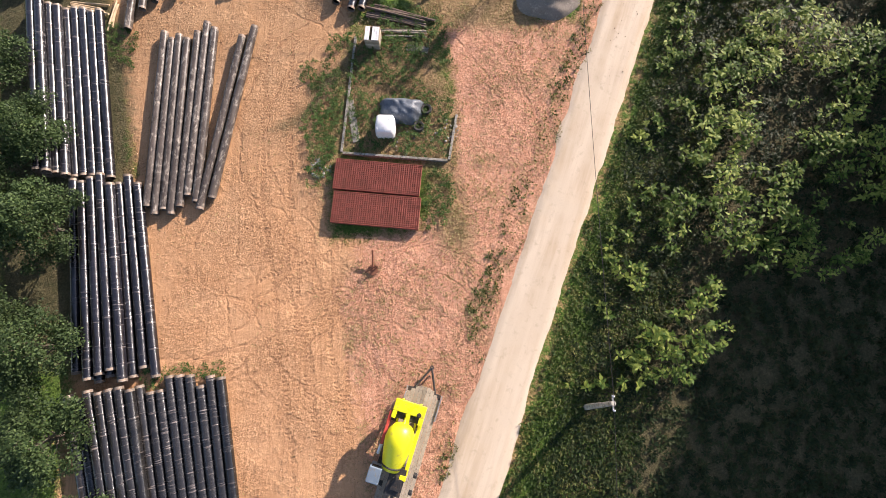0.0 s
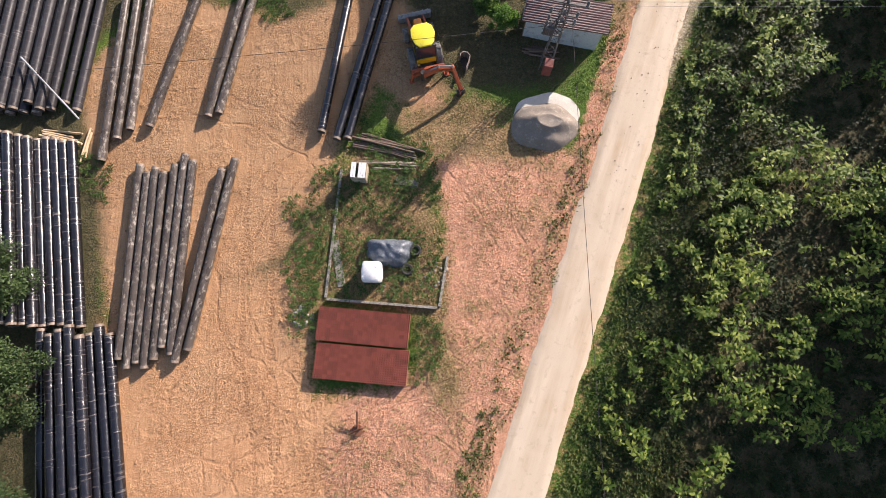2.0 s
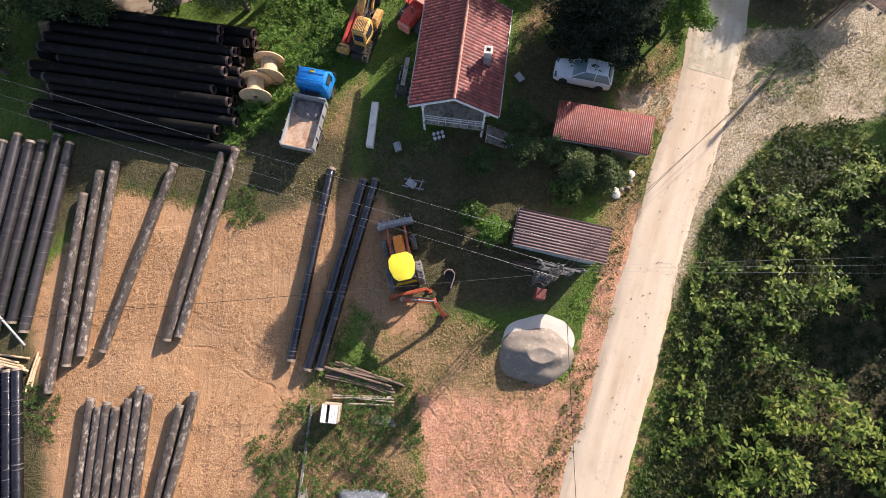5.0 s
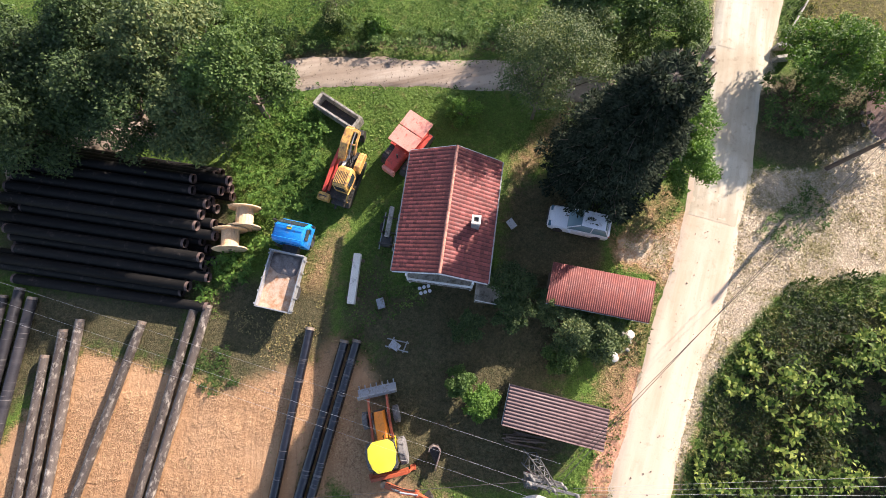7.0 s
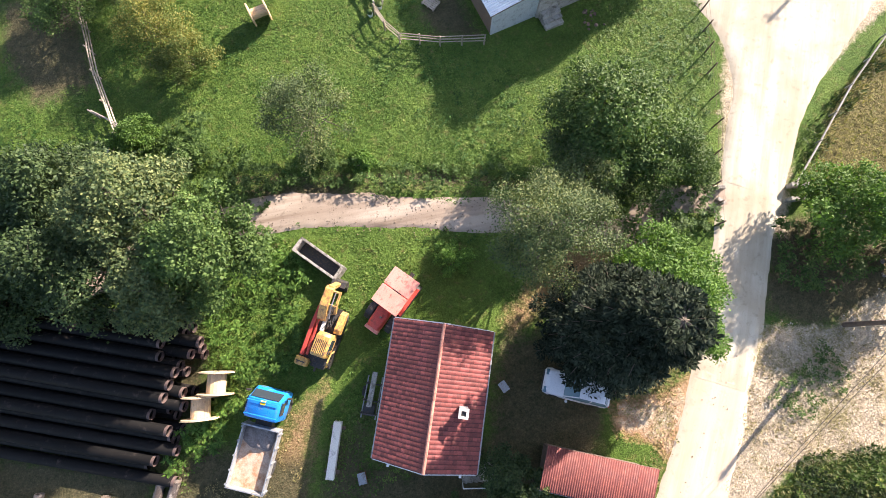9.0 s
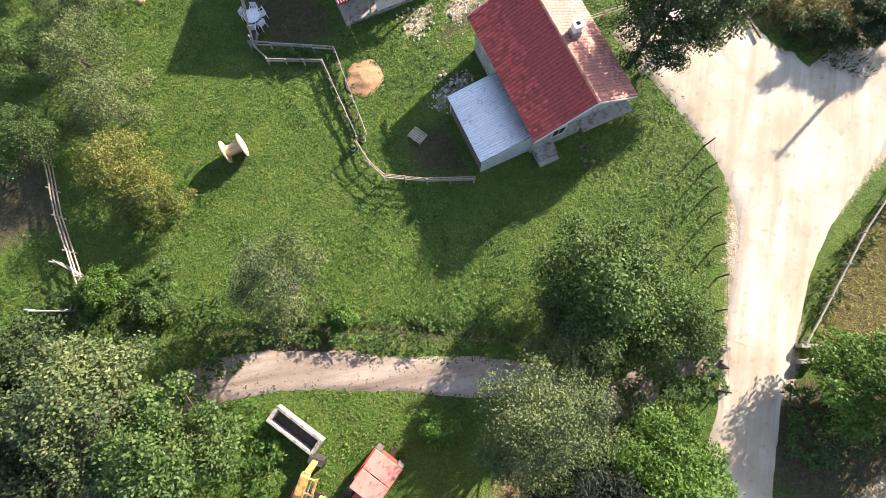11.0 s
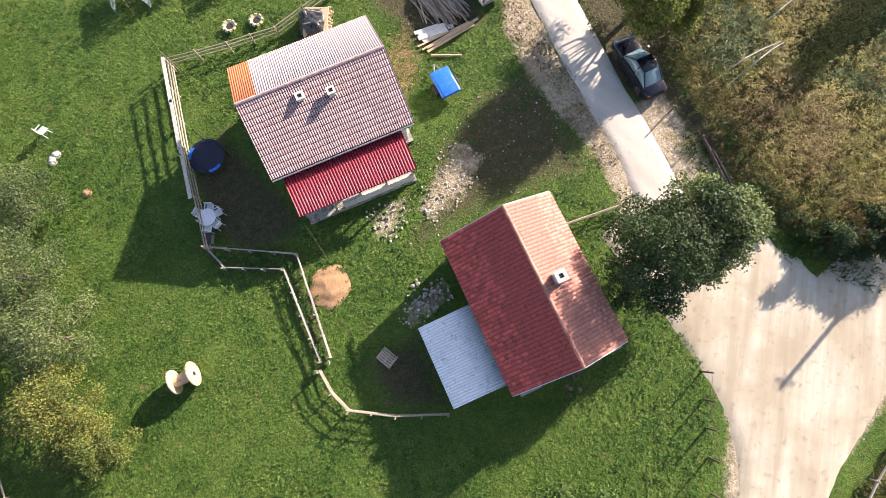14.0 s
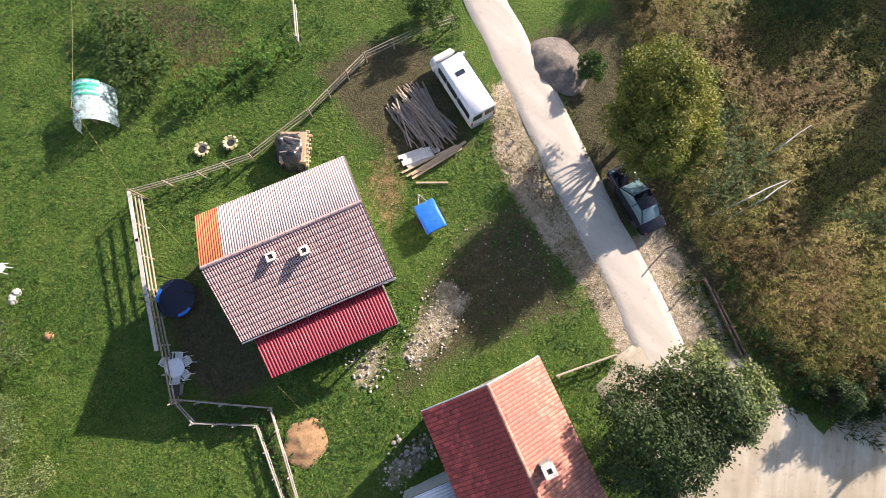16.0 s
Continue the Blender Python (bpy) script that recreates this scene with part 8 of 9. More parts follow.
# ---- cable drums, beams and trough ----
def cable_drum(xy, axis, r, w, core, label):
    """A wooden drum on its rims: two plank flanges and a barrel; axis is its direction in degrees."""
    root = thing("cable_drum", xy, axis, 0, label, "cable drum", "wooden cable drums")
    for s in (-1, 1):
        x = s * w / 2
        fl = part("flange", Shape().tube((x - 0.03, 0, r), (x + 0.03, 0, r), r, 0.07, 32), WOOD_NEW, root, smooth=True)
        for i in range(7):
            y = -0.86 * r + 0.245 * r * i
            half = math.sqrt(max(0.01, (0.97 * r) ** 2 - (abs(y) + 0.1 * r) ** 2))
            part("plank", Shape().box(x + s * 0.03, y, r - half, x + s * 0.05, y + 0.225 * r, r + half), WOOD_NEW, fl)
        part("hub", Shape().rod((x + s * 0.05, 0, r), (x + s * 0.07, 0, r), 0.13, 12), DARK_STEEL, fl)
    for i in range(18):
        a, b = 2 * math.pi * i / 18, 2 * math.pi * (i + 0.94) / 18
        pts = [(core * math.cos(t), core * math.sin(t)) for t in (a, b)] + [((core - 0.04) * math.cos(t), (core - 0.04) * math.sin(t)) for t in (b, a)]
        part("stave", Shape().prism([(p[0], p[1] + r) for p in pts], -w / 2 + 0.03, w / 2 - 0.03, "x"), WOOD_NEW, root)


cable_drum((0.31, 39.99), heading((-0.24, 39.36), (0.12, 40.72)), 0.95, 1.15, 0.5, "large pale wooden cable drum below the grove")
cable_drum((-0.75, 38.91), heading((-1.34, 38.32), (-1.08, 39.58)), 0.95, 1.15, 0.5, "large pale wooden cable drum beside the pipe stack")
cable_drum((6.76, 62.59), heading((5.79, 62.67), (7.24, 62.93)), 0.72, 1.1, 0.34, "empty wooden cable drum standing in the meadow")

beam = thing("concrete_beam", middle((6.25, 36.28), (5.13, 33.38)), heading((5.13, 33.38), (6.25, 36.28)), 0, "long pale concrete beam on two sleepers", "beam")
part("beam_body", Shape().box(-1.5, -0.22, 0.12, 1.5, 0.22, 0.5), PLASTER, beam, bevel=0.02)
for xx in (-1.15, 1.15):
    part("sleeper", Shape().box(xx - 0.08, -0.4, 0, xx + 0.08, 0.4, 0.12), WOOD_DARK, beam)

trough = thing("concrete_trough", middle((6.01, 46.77), (8.25, 44.13)), heading((6.01, 46.77), (8.25, 44.13)), 0, "long concrete trough with a dark floor", "trough")
for s in (-1, 1):
    part("side_wall", Shape().box(-1.6, s * 0.42 - 0.07, 0, 1.6, s * 0.42 + 0.07, 0.75), CONCRETE, trough, bevel=0.02)
    part("end_wall", Shape().box(s * 1.5 - 0.1, -0.35, 0, s * 1.5 + 0.1, 0.35, 0.75), CONCRETE, trough)
part("trough_floor", Shape().box(-1.4, -0.35, 0, 1.4, 0.35, 0.1), DARK_STEEL, trough)

rig = thing("drill_rig", (8.55, 37.43), heading((7.92, 36.00), (9.06, 38.49)), 0, "grey steel rig with pale beam beside the house", "machine")
part("beam", Shape().box(-0.9, -0.14, 0.9, 0.95, 0.14, 1.1), CONCRETE, rig, "pale painted beam", 0.02)
for a in (-1.3, -0.6, 0.3):
    part("frame", Shape().rod((a, -0.4, 0), (a, -0.4, 0.9), 0.04).rod((a, 0.4, 0), (a, 0.4, 0.9), 0.04).rod((a, -0.45, 0.9), (a, 0.45, 0.9), 0.04), DARK_STEEL, rig)
part("rail", Shape().rod((-1.6, -0.4, 0.5), (0.7, -0.4, 0.5), 0.035).rod((-1.6, 0.4, 0.5), (0.7, 0.4, 0.5), 0.035), GREY_STEEL, rig)
part("engine", Shape().box(-1.4, -0.3, 0.3, -0.8, 0.3, 0.85), DARK_STEEL, rig, bevel=0.03)
for s in (-1, 1):
    wheel(rig, -0.2, s * 0.52, 0.28, 0.14)

for k, p in enumerate(((6.84, 33.01), (15.66, 35.63), (7.05, 30.44))):
    box_ = thing("steel_box", p, 20 * k, 0, "small rusty steel box on the grass" if k != 1 else "small concrete cover slab on the grass", "box")
    part("case", Shape().box(-0.2, -0.28, 0, 0.2, 0.28, 0.3 if k != 1 else 0.08), RUST if k != 1 else CONCRETE, box_, bevel=0.02)
    part("lid", Shape().box(-0.22, -0.3, 0.3 if k != 1 else 0.08, 0.22, 0.3, 0.34 if k != 1 else 0.11), GREY_STEEL, box_)
scrap = thing("scrap_frame", (7.18, 30.40), -30, 0, "bent grey steel frame on the ground", "scrap")
for a, b in (((-0.7, -0.2, 0.05), (0.7, -0.2, 0.3)), ((-0.7, 0.25, 0.05), (0.6, 0.3, 0.25)), ((-0.4, -0.3, 0.05), (-0.3, 0.4, 0.3)), ((0.4, -0.3, 0.2), (0.5, 0.4, 0.3))):
    part("bar", Shape().rod(a, b, 0.035, 6), GREY_STEEL, scrap)
bucket = thing("digger_bucket", (7.74, 24.2), heading((7.86, 24.75), (7.64, 23.6)), 0, "spare worn steel digger bucket lying on mud", "bucket")
WORN_STEEL = mat("worn_bucket_steel", (0.2, 0.16, 0.13), (0.34, 0.28, 0.24), 3, 30, 0.6, 0.3, 0.3, 0.0, (0.12, 0.06, 0.04), 0.3)
scoop = [(0.66, 0.03), (0.12, 0.28), (-0.18, 0.36), (-0.44, 0.22), (-0.52, -0.05), (-0.4, -0.27), (-0.2, -0.33), (-0.2, -0.28), (-0.34, -0.22), (-0.45, -0.04), (-0.38, 0.18), (-0.17, 0.3), (0.1, 0.22), (0.64, -0.02)]
part("shell", Shape().prism(scoop, -0.6, 0.0), WORN_STEEL, bucket, at=pose(0, 0, 0, -90, 0, 0), bevel=0.012)
part("side_plate", Shape().prism([(0.6, 0.0), (0.1, 0.26), (-0.18, 0.33), (-0.42, 0.2), (-0.49, -0.05), (-0.38, -0.25), (-0.2, -0.31)], -0.03, 0.0), DARK_STEEL, bucket, at=pose(0, 0, 0, -90, 0, 0))
for i in range(3):
    part("tooth", Shape().box(0.62, -0.03, 0.06 + 0.2 * i, 0.8, 0.03, 0.14 + 0.2 * i), DARK_STEEL, bucket)
for k in range(6):
    planter = thing("flower_pot", ((9.25, 32.97)[0] + 0.27 * (k % 3), (9.25, 32.97)[1] + 0.3 * (k // 3)), 0, 0, "small white flower pot before the balcony", "pot", "pots before the balcony")
    part("pot", Shape().lathe([(0.07, 0), (0.11, 0.2), (0.09, 0.2)], (0, 0, 0), (0, 0, 1), 12), WHITE_BAG, planter)
    part("soil", Shape().rod((0, 0, 0.1), (0, 0, 0.17), 0.085, 10), DARK_STEEL, planter)
for k, p in enumerate(((20.25, 27.40), (19.02, 26.57))):
    sack = thing("sack", p, 30 + 60 * k, 0, "grey cement sack leaning on the bank", "sack")
    part("sack_body", loft([(-0.35, 0.14, 0.12, 0.0, 0.12), (-0.2, 0.24, 0.22, 0.0, 0.2), (0.2, 0.24, 0.22, 0.0, 0.22), (0.35, 0.14, 0.12, 0.0, 0.12)]), PLASTER, sack, smooth=True)


# ---- garden ----
CREAM = mat("cream_paint", (0.48, 0.4, 0.22), (0.56, 0.48, 0.29), 3, 30, 0.7, 0, 0.2)
def fence(pts, rails, h, label, group, material=WOOD, step=1.6, rail_w=0.035, boards=False):
    """Posts and rails along a line; each post and rail is a part."""
    root = thing("fence", (0, 0), 0, 0, label, "fence", group)
    rng = random.Random(len(pts) * 7 + int(h * 10))
    spots = []
    for a, b in zip(pts, pts[1:]):
        n = max(1, round(math.dist(a, b) / step))
        spots += [(a[0] + (b[0] - a[0]) * i / n, a[1] + (b[1] - a[1]) * i / n) for i in range(n)]
    spots.append(pts[-1])
    for p in spots:
        part("post", Shape().rod((p[0], p[1], -0.2), (p[0] + rng.uniform(-0.04, 0.04), p[1] + rng.uniform(-0.04, 0.04), h + rng.uniform(0.0, 0.12)), 0.055, 8, 0.045), material, root)
    for a, b in zip(spots, spots[1:]):
        d = Vector((b[0] - a[0], b[1] - a[1])).normalized()
        for z in rails:
            j, k = rng.uniform(-0.03, 0.03), rng.uniform(-0.03, 0.03)
            q = Vector((-d.y, d.x)) * (0.075 + rng.uniform(0, 0.02))
            if boards:
                part("rail", bar((a[0] + q.x - 0.06 * d.x, a[1] + q.y - 0.06 * d.y), (b[0] + q.x + 0.06 * d.x, b[1] + q.y + 0.06 * d.y), 0.04, z + j, z + j + 0.11), material, root)
            else:
                part("rail", Shape().rod((a[0] + q.x - 0.1 * d.x, a[1] + q.y - 0.1 * d.y, z + j), (b[0] + q.x + 0.1 * d.x, b[1] + q.y + 0.1 * d.y, z + k), rail_w, 6), material, root)
    return root


GARDEN = "garden fences"
WOOD_PALE = mat("silvery_fence_wood", (0.302, 0.274, 0.23), (0.403, 0.374, 0.324), 3, 30, 0.85, 0, 0.3, 0.2, (0.3, 0.25, 0.19), 0.2)
fence([(8.74, 82.15), (8.83, 76.21), (9.16, 69.62)], (0.35, 0.7, 1.05), 1.25, "weathered rail fence with pale top boards", GARDEN, WOOD, 1.7, 0.04, True)
SILVER_BOARD = mat("silvery_top_boards", (0.44, 0.41, 0.35), (0.55, 0.52, 0.46), 3, 30, 0.85, 0, 0.3, 0.2, (0.33, 0.28, 0.22), 0.25)
plank_row = thing("fence_planks", (0, 0), 0, 0, "broad bleached planks lying along the garden fence top", "planks", GARDEN)
for a, b in (((8.72, 82.2), (8.78, 79.0)), ((8.80, 79.2), (8.86, 75.8)), ((8.90, 75.9), (9.02, 72.6))):
    part("plank", bar(a, b, 0.22, 1.38, 1.42), SILVER_BOARD, plank_row, bevel=0.008)
fence([(8.56, 82.39), (12.61, 82.55), (15.78, 82.85), (19.86, 84.85), (24.09, 87.73), (28.01, 88.66), (30.13, 88.86)], (0.3, 0.6, 0.88), 1.0, "three-rail round pole fence behind the house", GARDEN, WOOD, 2.0)
fence([(14.11, 60.96), (14.52, 59.64), (15.24, 58.47), (17.74, 57.52), (20.55, 56.88)], (0.3, 0.58, 0.85), 0.95, "round pole fence round the sheep meadow", GARDEN, WOOD, 1.5)
fence([(8.87, 69.77), (14.08, 67.96), (14.78, 61.65)], (0.2, 0.45), 0.55, "low pale rail fence round the flower bed", GARDEN, WOOD_PALE, 1.3, 0.035, True)
fence([(8.87, 69.77), (9.79, 68.23), (13.17, 67.24), (14.17, 61.50)], (0.2, 0.45), 0.55, "low pale rail fence round the flower bed", GARDEN, WOOD_PALE, 1.3, 0.035, True)
fence([(-4.78, 66.54), (-4.35, 61.09), (-3.47, 56.44)], (0.35, 0.65, 0.9), 1.0, "leaning old pole fence at the meadow's edge", GARDEN, WOOD, 2.0, 0.045)
fence([(-4.72, 58.27), (-3.33, 57.03), (-4.12, 55.26), (-6.33, 55.84)], (0.4, 0.8), 1.0, "short pole gate at the meadow corner", GARDEN, WOOD_PALE, 1.6, 0.045)
fence([(35.24, 55.47), (33.99, 51.04), (32.96, 47.42), (31.44, 43.75), (30.68, 41.34)], (0.5, 0.9), 1.1, "dark posts with thin wire along the road bank", GARDEN, WOOD_DARK, 1.6, 0.008)
fence([(45.90, 50.49), (42.14, 47.75), (38.66, 44.70), (36.28, 42.67)], (0.35,), 0.5, "single pale rail along the field margin", GARDEN, WOOD_PALE, 3.0, 0.06)
fence([(38.87, 71.10), (39.80, 68.73), (40.48, 65.82), (41.13, 63.01)], (0.85,), 0.95, "bare posts along the lane beside the field", GARDEN, WOOD_DARK, 2.0, 0.006)
fence([(30.27, 65.60), (33.69, 65.87)], (0.35, 0.6), 0.7, "short pole rail between barn and tree", GARDEN, WOOD, 1.8, 0.05)
fence([(20.37, 92.43), (20.07, 89.96)], (0.6, 1.1), 1.2, "pale post rail in the vegetable plot", GARDEN, WOOD_PALE, 2.2, 0.05)


def garden_chair(m, group):
    root = new("garden_chair")
    root.matrix_basis = m
    tagged(root, "white plastic garden chair at the round table", "chair", group)
    part("seat", Shape().box(-0.22, -0.22, 0.42, 0.22, 0.22, 0.46), WHITE_PLASTIC, root, bevel=0.015)
    part("backrest", Shape().box(-0.25, -0.22, 0.48, -0.21, 0.22, 0.88), WHITE_PLASTIC, root, bevel=0.015)
    for s in (-1, 1):
        part("armrest", Shape().box(-0.22, s * 0.24 - 0.025, 0.62, 0.2, s * 0.24 + 0.025, 0.65), WHITE_PLASTIC, root)
        for x in (-0.2, 0.2):
            part("leg", Shape().rod((x, s * 0.2, 0.42), (x * 1.15, s * 0.23, 0), 0.022, 6), WHITE_PLASTIC, root)
    return root


WHITE_PLASTIC = mat("white_garden_plastic", (0.68, 0.69, 0.69), (0.76, 0.77, 0.77), 2, 40, 0.45, 0, 0.05, 0.05, (0.5, 0.5, 0.48), 0.15)
tx, ty = (9.48, 71.49)
tab = thing("garden_table", (tx, ty), 0, 0, "round white plastic garden table beside the fence", "table")
part("tabletop", Shape().lathe([(0.5, 0.68), (0.54, 0.7), (0.54, 0.72), (0.5, 0.73)], (0, 0, 0), (0, 0, 1), 28), WHITE_PLASTIC, tab)
for i in range(4):
    part("leg", Shape().rod((0.3 * math.cos(0.8 + i * 1.57), 0.3 * math.sin(0.8 + i * 1.57), 0.68), (0.42 * math.cos(0.8 + i * 1.57), 0.42 * math.sin(0.8 + i * 1.57), 0), 0.03, 6), WHITE_PLASTIC, tab)
first = None
for i, a in enumerate((20, 75, 140, 255, 310)):
    m = pose(tx + 0.64 * math.cos(radians(a)), ty + 0.64 * math.sin(radians(a)), 0, 0, 0, a + 180)
    first = copy_thing(first, m) if first else garden_chair(m, "chairs round the garden table")
garden_chair(pose(*(0.22, 79.80), 0, 0, 0, 40), "")
garden_box = thing("storage_box", (9.17, 70.29), 75, 0, "grey plastic storage box beside the flower bed", "box")
part("case", Shape().box(-0.3, -0.22, 0, 0.3, 0.22, 0.42), GREY_STEEL, garden_box, bevel=0.03)
part("lid", Shape().box(-0.32, -0.24, 0.42, 0.32, 0.24, 0.47), DARK_STEEL, garden_box, bevel=0.015)


def trampoline(xy, r):
    """A round trampoline with dark mat and blue safety pad."""
    root = thing("trampoline", xy, 0, 0, "round trampoline with blue pad and dark mat", "trampoline")
    part("mat", Shape().lathe([(r * 0.86, 0.6), (r * 0.86, 0.62)], (0, 0, 0), (0, 0, 1), 32), NAVY, root, "dark navy jumping mat")
    for i in range(8):
        a0, a1 = radians(45 * i), radians(45 * i + 43)
        s = Shape()
        arc = [a0 + (a1 - a0) * k / 4 for k in range(5)]
        s.prism([(r * math.cos(a), r * math.sin(a)) for a in arc] + [(r * 0.85 * math.cos(a), r * 0.85 * math.sin(a)) for a in arc[::-1]], 0.61, 0.66, "z")
        part("pad", s, BLUE_TARP if i in (3, 6) else NAVY, root, "blue edge pad" if i in (3, 6) else "navy edge pad")
        a = radians(45 * i)
        part("leg", Shape().rod((r * 0.95 * math.cos(a), r * 0.95 * math.sin(a), 0.62), (r * math.cos(a), r * math.sin(a), 0), 0.03, 6), DARK_STEEL, root)
        if i % 2 == 0:
            part("net_post", Shape().rod((r * 1.02 * math.cos(a), r * 1.02 * math.sin(a), 0.2), (r * 1.02 * math.cos(a), r * 1.02 * math.sin(a), 2.0), 0.03, 6), DARK_STEEL, root)
    part("frame", Shape().bend([(r * math.cos(radians(15 * k)), r * math.sin(radians(15 * k)), 0.6) for k in range(25)], 0.03, 6), DARK_STEEL, root)


NAVY = mat("navy_mesh", (0.005, 0.007, 0.018), (0.012, 0.017, 0.045), 2, 40, 0.5, 0, 0.1)
trampoline((10.05, 75.40), 1.12)


def greenhouse(a, b):
    """A small poly tunnel: hoops, clear sheet and a green ridge cover."""
    root = thing("greenhouse", middle(a, b), heading(a, b), 0, "small arched poly tunnel with green top sheet", "greenhouse")
    L, r = 2.6, 1.15
    def arc(x, lo, hi, n, rr):
        return [(x, rr * math.cos(radians(lo + (hi - lo) * k / n)), 1.35 * rr * math.sin(radians(lo + (hi - lo) * k / n))) for k in range(n + 1)]
    for i in range(5):
        part("hoop", Shape().bend(arc(-L / 2 + L * i / 4, 0, 180, 14, r), 0.025, 6), GREY_STEEL, root)
    for name, lo, hi, rr, x0, x1, m in (("sheet", 0, 180, r + 0.03, -L / 2, L / 2, CLEAR_SHEET), ("top_sheet", 45, 135, r + 0.05, L * 0.12, L / 2 + 0.05, GREEN_SHEET)):
        s = Shape()
        rows = [arc(x0 + (x1 - x0) * i / 12 , lo, hi, 18, rr + 0.03 * math.sin(i * 1.7)) for i in range(13)]
        s.add([p for row in rows for p in row], [(i * 19 + k, i * 19 + k + 1, (i + 1) * 19 + k + 1, (i + 1) * 19 + k) for i in range(12) for k in range(18)])
        part(name, s, m, root, smooth=True)


def sheet_mat(name, col, alpha):
    m, nt, bs = tree_of(name)
    geo = node(nt, "ShaderNodeNewGeometry")
    n = noise_of(nt, geo.outputs["Position"], 5.0, 4)
    nt.links.new(mix(nt, spread(nt, n, 0.35, 0.65), col, tuple(min(1, v * 1.4) for v in col)), bs.inputs["Base Color"])
    nt.links.new(spread(nt, n, 0.35, 0.65, alpha - 0.2, min(1.0, alpha + 0.15)), bs.inputs["Alpha"])
    bs.inputs["Roughness"].default_value = 0.2
    bumped(nt, bs, n, 0.5, 0.05)
    return m


CLEAR_SHEET = sheet_mat("milky_clear_sheet", (0.42, 0.56, 0.56), 0.6)
GREEN_SHEET = sheet_mat("green_plastic_sheet", (0.06, 0.42, 0.28), 0.85)
greenhouse((6.66, 87.28), (6.83, 89.95))

wood_pile = thing("covered_woodpile", (18.42, 82.74), heading((17.12, 83.38), (19.36, 82.80)), 0, "log pile under black plastic sheet behind the house", "woodpile")
part("firewood", Shape().box(-0.75, -1.0, 0, 0.85, 1.0, 0.85), WOOD_NEW, wood_pile, "stacked split logs", 0.05)
for i in range(16):
    part("log", Shape().rod((0.8, -1.05 + 0.14 * i, 0.45 + 0.3 * (i % 2)), (0.98 + 0.05 * (i % 3), -1.05 + 0.14 * i, 0.45 + 0.3 * (i % 2)), 0.075, 8), WOOD_NEW, wood_pile)
sheet = draped("plastic_sheet", (18.28, 82.77), 1.08, 1.3, 1.12, heading((17.12, 83.38), (19.36, 82.80)), BLACK_TARP, "crumpled black plastic sheet over the log pile", "plastic sheet", 9, 0.14)
for a, b in (((-0.6, -0.5), (0.5, -0.35)), ((-0.4, 0.5), (0.6, 0.3))):
    part("weight_board", Shape().rod((*a, 1.2), (*b, 1.2), 0.05, 6), WOOD, wood_pile)
for k, p in enumerate(((12.76, 84.33), (14.57, 84.32))):
    bowl = thing("tyre_planter", p, 40 * k, 0, "cream painted planter cut from a tyre with petal rim", "planter", "tyre planters")
    part("bowl", Shape().lathe([(0.16, 0.0), (0.26, 0.08), (0.31, 0.2), (0.28, 0.2), (0.2, 0.1)], (0, 0, 0), (0, 0, 1), 20), CREAM, bowl, smooth=True)
    part("soil", Shape().rod((0, 0, 0.05), (0, 0, 0.16), 0.22, 16), DARK_STEEL, bowl)
    for q in range(9):
        a = 2 * math.pi * q / 9
        part("petal", Shape().prism([(0.27, 0.17), (0.4, 0.24), (0.5, 0.2), (0.5, 0.225), (0.4, 0.27), (0.27, 0.2)], -0.1, 0.1), CREAM, bowl, at=pose(0, 0, 0, 0, 0, math.degrees(a)))
pal = thing("pallet", (17.95, 60.79), heading((17.58, 61.21), (18.28, 60.30)), 0, "grey wooden pallet leaning near the barn", "pallet")
for i in range(6):
    part("slat", Shape().box(-0.5, -0.4 + 0.14 * i, 0.13, 0.5, -0.3 + 0.14 * i, 0.155), WOOD, pal)
for x in (-0.45, 0.0, 0.45):
    part("bearer", Shape().box(x - 0.05, -0.4, 0, x + 0.05, 0.4, 0.13), WOOD, pal)
for k, p in enumerate(((14.55, 61.37), (13.81, 60.96))):
    pot = thing("flower_pot", p, 0, 0, "round white flower pot at the garden fence", "pot", "pots at the fence")
    part("pot", Shape().lathe([(0.14, 0), (0.2, 0.3), (0.17, 0.3), (0.15, 0.2)], (0, 0, 0), (0, 0, 1), 16), WHITE_PLASTIC, pot, smooth=True)
    part("plant", Shape().lathe([(0.03, 0.15), (0.19, 0.3), (0.2, 0.38), (0.08, 0.46)], (0, 0, 0), (0, 0, 1), 12), LEAF_MID, pot)
for a, b in (((35.86, 42.55), (36.97, 42.26)), ((35.50, 41.71), (36.64, 41.52)), ((31.48, 43.55), (31.94, 43.42)), ((31.23, 42.88), (31.55, 42.49))):
    part_ = part("culvert_wall", bar(a, b, 0.22, -0.1, 0.45), CONCRETE, None, bevel=0.02)
    tagged(part_, "low concrete culvert wall beside the road", "wall", "culvert walls")

# ---- pole on the pipe stack and garden cables ----
pa, pb = (-19.19, 31.70), (-16.61, 26.87)
tagged(part("loose_pole", Shape().rod((*pa, 1.15), (*pb, 0.62), 0.06, 10), GREY_STEEL), "pale galvanised pole lying across the dark pipes", "pole")
YELLOW_CABLE = mat("yellow_plastic_cable", (0.3, 0.27, 0.08), (0.38, 0.34, 0.12), 3, 30, 0.5)
for a, b, za, zb in (((7.61, 94.60), (6.57, 87.79), 2.6, 2.2), ((6.57, 87.79), (9.00, 82.02), 2.2, 2.0), ((9.00, 82.02), (12.55, 77.04), 2.0, 3.6), ((15.39, 69.15), (15.88, 67.14), 2.2, 0.1)):
    line_wire((*a, za), (*b, zb), 0.12, 0.006, "thin yellow cable strung over the garden", YELLOW_CABLE)
